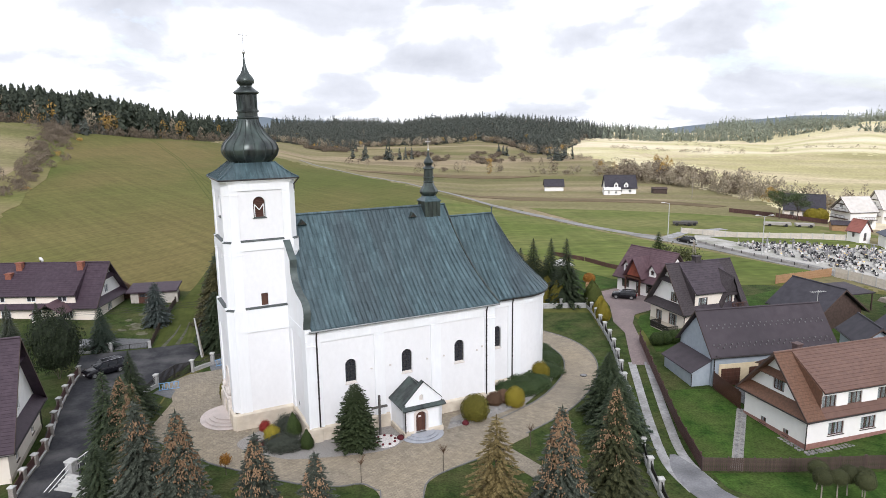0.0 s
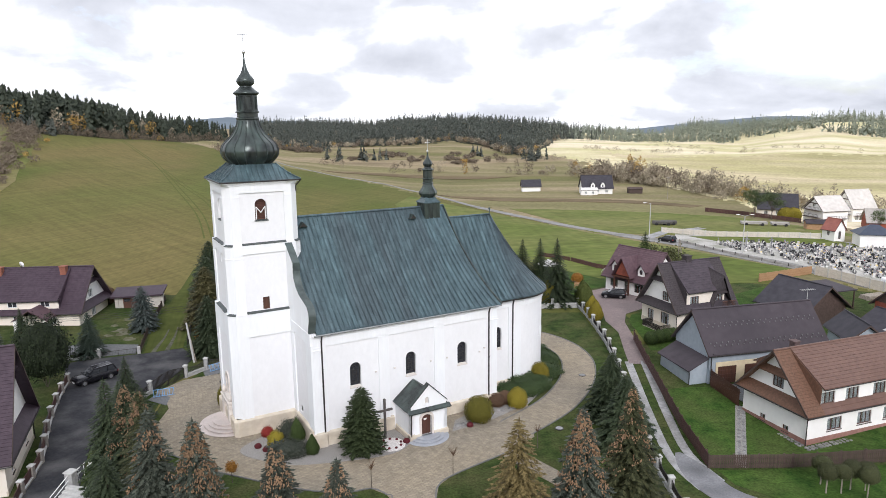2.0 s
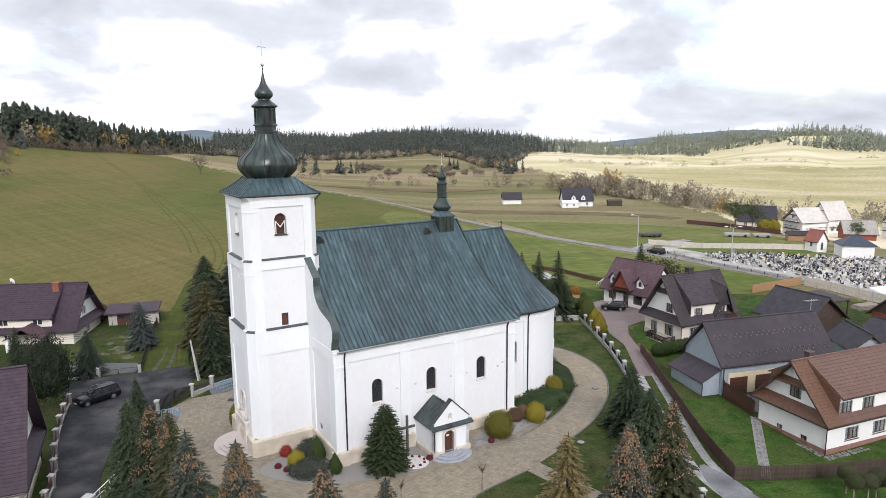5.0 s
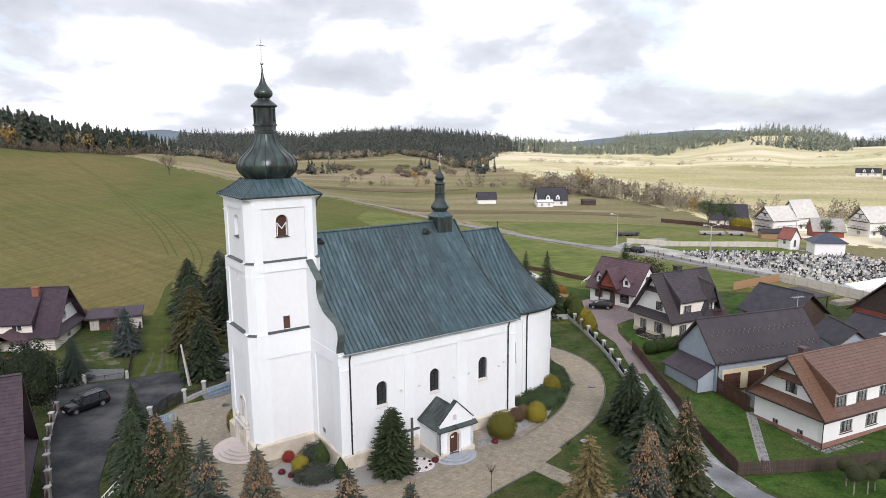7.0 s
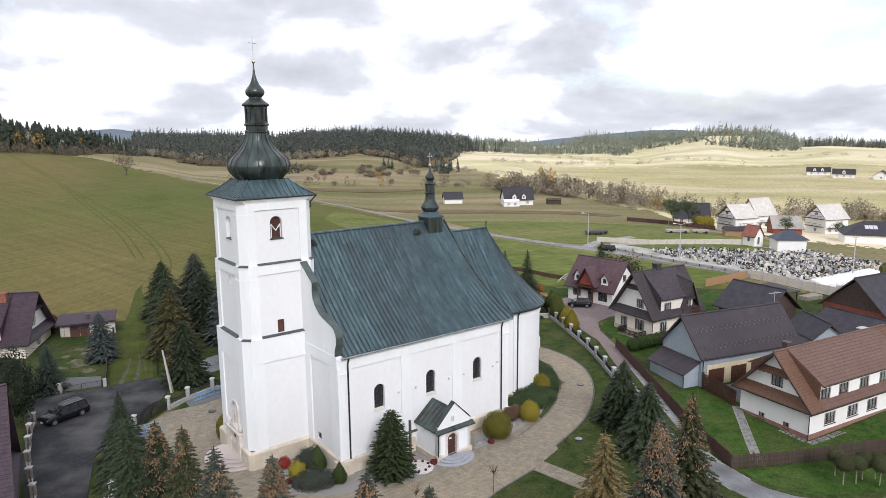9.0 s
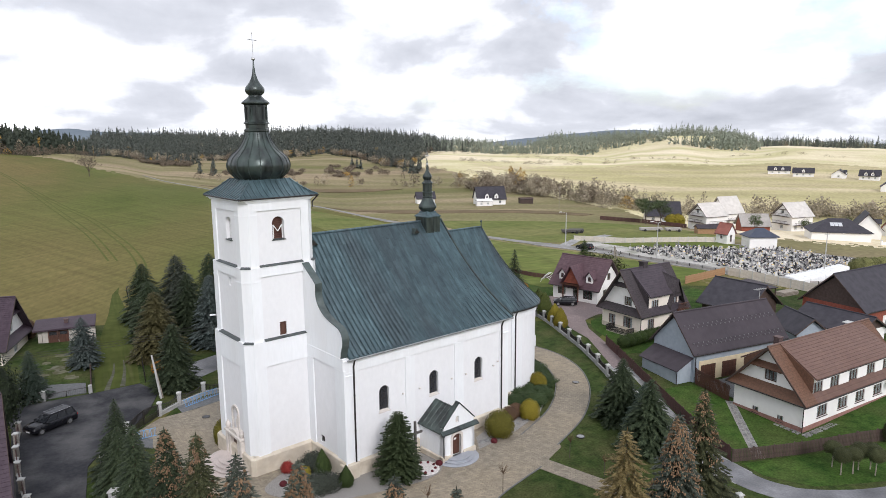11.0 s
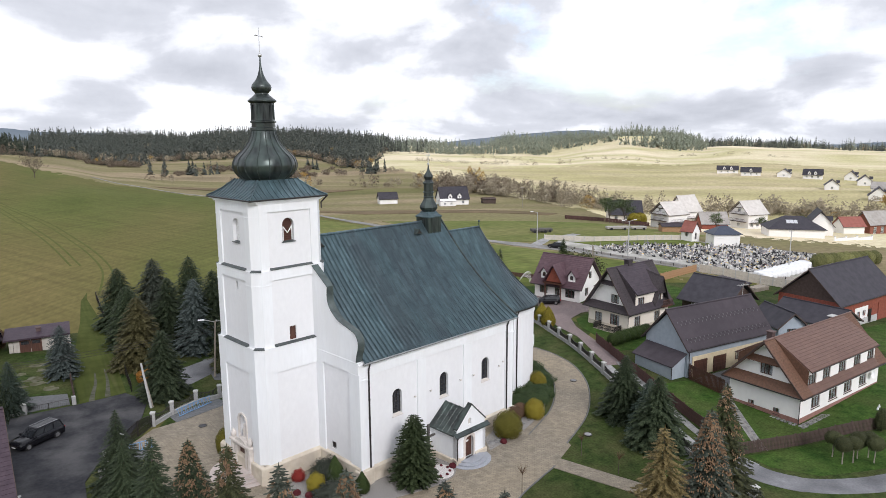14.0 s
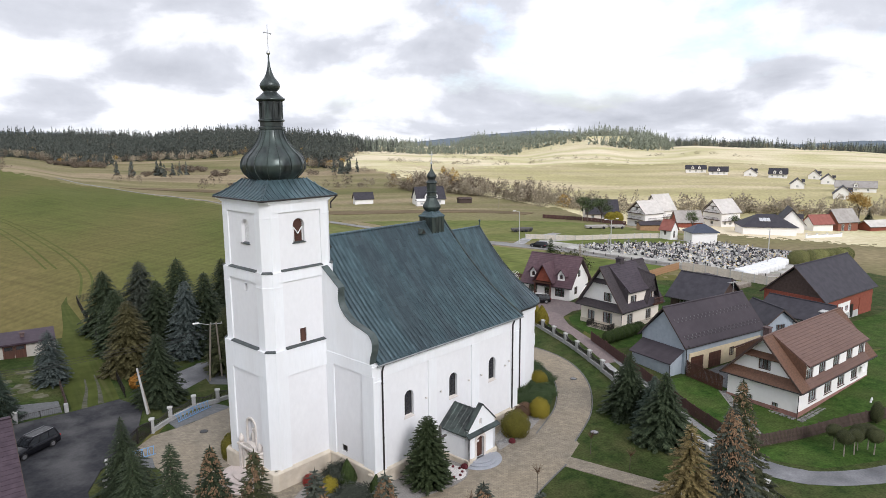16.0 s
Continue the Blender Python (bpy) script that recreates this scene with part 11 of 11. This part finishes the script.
    car(29.4, 105.8, 160, "black hatchback parked in front of a house", 3.9, 1.7, 1.42)
    car(57.6, 156.5, 118, "dark blue car on the country road", 4.5, 1.8, 1.6)
    # garden pavilion and odds and ends
    ob = thing("garden_pavilion", 22.4, 124.5, ground(22, 124), 10, "small garden canopy with a pale pyramid roof", "pavilion")
    part("canopy", lathe(B(), [(2.6, 2.0), (2.6, 2.1), (0.1, 3.0)], 4, math.pi / 4), "concrete", ob)
    for px, py in ((-1.6, -1.6), (1.6, -1.6), (-1.6, 1.6), (1.6, 1.6)):
        part("post", rod(B(), (px, py, -0.3), (px, py, 2.05), 0.05, 6), "dark_metal", ob)
    ob = thing("garden_bench", 25.6, 113.5, ground(25, 113), -20, "reddish wooden garden bench on a lawn", "bench")
    for k in range(3):
        part("seat_slat", bevel_box(B(), -0.9, 0.9, -0.25 + k * 0.17, -0.1 + k * 0.17, 0.42, 0.46, 0.01), "tan_boards", ob)
    part("backrest", bevel_box(B(), -0.9, 0.9, 0.28, 0.32, 0.5, 0.9, 0.01), "tan_boards", ob)
    for px in (-0.75, 0.75):
        part("leg", bevel_box(B(), px - 0.05, px + 0.05, -0.25, 0.3, -0.2, 0.42, 0.01), "tan_boards", ob)
    for x, y, s in ((66.5, 184, 1.0), (68.6, 184.6, 0.8), (92, 182.5, 1.3), (99.5, 182.5, 0.9)):
        ob = thing("field_trailer", x, y, ground(x, y), -15, "weathered farm trailer parked in a field", "trailer")
        part("bed", bevel_box(B(), -2.6 * s, 2.6 * s, -1.1, 1.1, 0.5, 1.15, 0.05), "wood_grey" if x < 90 else "grey_roof", ob)
        for px in (-1.6 * s, 1.6 * s):
            for py in (-1.15, 1.15):
                bm = lathe(B(), [(0.1, -0.1), (0.42, -0.1), (0.45, 0.0), (0.42, 0.1), (0.1, 0.1)], 12)
                bmesh.ops.transform(bm, matrix=pose(px, py, 0.42, 90), verts=bm.verts)
                part("wheel", bm, "tyre", ob)
    ob = thing("woodpile", 72.5, 104.4, ground(72, 104), 15, "stack of grey boards behind the barn", "woodpile")
    for k in range(6):
        part("board", bevel_box(B(), -2.5 + 0.1 * k, 2.2, -0.9 + (k % 2) * 0.1, 0.9, 0.12 * k, 0.12 * k + 0.1, 0.01), "wood_pole", ob)
    ob = thing("roof_antenna", 45.6, 79.2, 4.6, 10, "tall television antenna behind a roof", "antenna")
    part("mast", rod(B(), (0, 0, 0), (0, 0, 4.0), 0.035, 6), "concrete", ob)
    bm = B()
    for k in range(7):
        rod(bm, (-0.9 + k * 0.3, -0.35, 3.8), (-0.9 + k * 0.3, 0.35, 3.8), 0.02, 4)
    rod(bm, (-1.0, 0, 3.8), (1.0, 0, 3.8), 0.025, 4)
    part("elements", bm, "concrete", ob)
    ob = thing("satellite_dish", -61.3, 100.3, 8.8, 160, "white satellite dish on a roof ridge", "dish")
    part("dish", lathe(B(), [(0.02, 0.0), (0.25, 0.03), (0.42, 0.12), (0.44, 0.13), (0.26, 0.05), (0.03, 0.02)], 16), "white_paint", ob, m=pose(0, 0, 0.5, 75))
    part("mount", rod(B(), (0, 0, -0.2), (0, 0, 0.5), 0.03, 6), "dark_metal", ob)


def more_small_things():
    # white dish on the brown-roofed house, clipped column and two white garden figures
    ob = thing("satellite_dish", 47.6, 60.9, 1.75, 17, "white satellite dish on a house wall", "dish")
    part("dish", lathe(B(), [(0.02, 0.0), (0.25, 0.03), (0.45, 0.13), (0.47, 0.14), (0.26, 0.05), (0.03, 0.02)], 16), "white_paint", ob, m=pose(0, -0.35, 0.0, 80))
    part("mount", rod(B(), (0, -0.35, 0), (0, 0.1, -0.1), 0.03, 6), "dark_metal", ob)
    shrub(39.1, 52.3, 0.62, 1.25, "topiary_green", "clipped green column shrub by a fence", "thuja", 3, leaf=0.12, lift=0.95)
    for x, y in ((43.2, 56.0), (43.9, 56.4)):
        ob = thing("garden_figure", x, y, ground(x, y), 30, "small white garden ornament on a lawn", "ornament")
        part("ornament_body", lathe(B(), [(0.03, 0.0), (0.11, 0.03), (0.13, 0.11), (0.08, 0.2), (0.05, 0.28), (0.06, 0.33), (0.02, 0.38)], 10), "white_paint", ob, smooth=True)
    # hoops of a garden tunnel beside the meadow fence
    ob = thing("hoop_tunnel", 33.2, 123.4, ground(33.2, 123.4), -35, "bare white hoops of a garden tunnel", "garden frame")
    for k in range(5):
        bm = B()
        pts = [(1.0 * math.cos(math.pi * q / 8), k * 1.1, 1.1 * math.sin(math.pi * q / 8)) for q in range(9)]
        tube(bm, pts, 0.04, 5)
        part("hoop", bm, "white_paint", ob)


def flat_stone(seed):
    rnd = random.Random(seed)
    n = rnd.choice((5, 6, 7))
    pts = [(0.19 * rnd.uniform(0.75, 1.1) * math.cos(6.283 * i / n), 0.19 * rnd.uniform(0.75, 1.1) * math.sin(6.283 * i / n)) for i in range(n)]
    return prism(B(), pts, -0.08, rnd.uniform(0.015, 0.035))


def rock(x, y, r, seed):
    rnd = random.Random(seed)
    ob = thing("stone", x, y, ground(x, y) + 0.08, rnd.random() * 360, "pale rounded stone in a gravel bed", "stone", "stones in the bed")
    bm = B()
    bmesh.ops.create_icosphere(bm, subdivisions=2, radius=r)
    for v in bm.verts:
        v.co *= 1 + 0.35 * noise.noise(v.co * 4 + Vector((seed, 0, 0)))
        v.co.z *= 0.6
    part("stone_body", bm, "path_stone", ob)


surf("pebbles", (0.45, 0.42, 0.40), (0.78, 0.75, 0.73), 9.0, 0.9, 0.5)
surf("path_stone", (0.15, 0.15, 0.15), (0.27, 0.265, 0.255), 6.0, 0.9, 0.3, vary=0.3)
surf("wood_grey", (0.055, 0.05, 0.048), (0.10, 0.092, 0.085), 6.0, 0.9, 0.3, stretch=(1, 1, 0.2))
leafy("bush_red_dark", (0.07, 0.012, 0.016), (0.13, 0.025, 0.03))
fences()
cemetery()
small_things()
more_small_things()
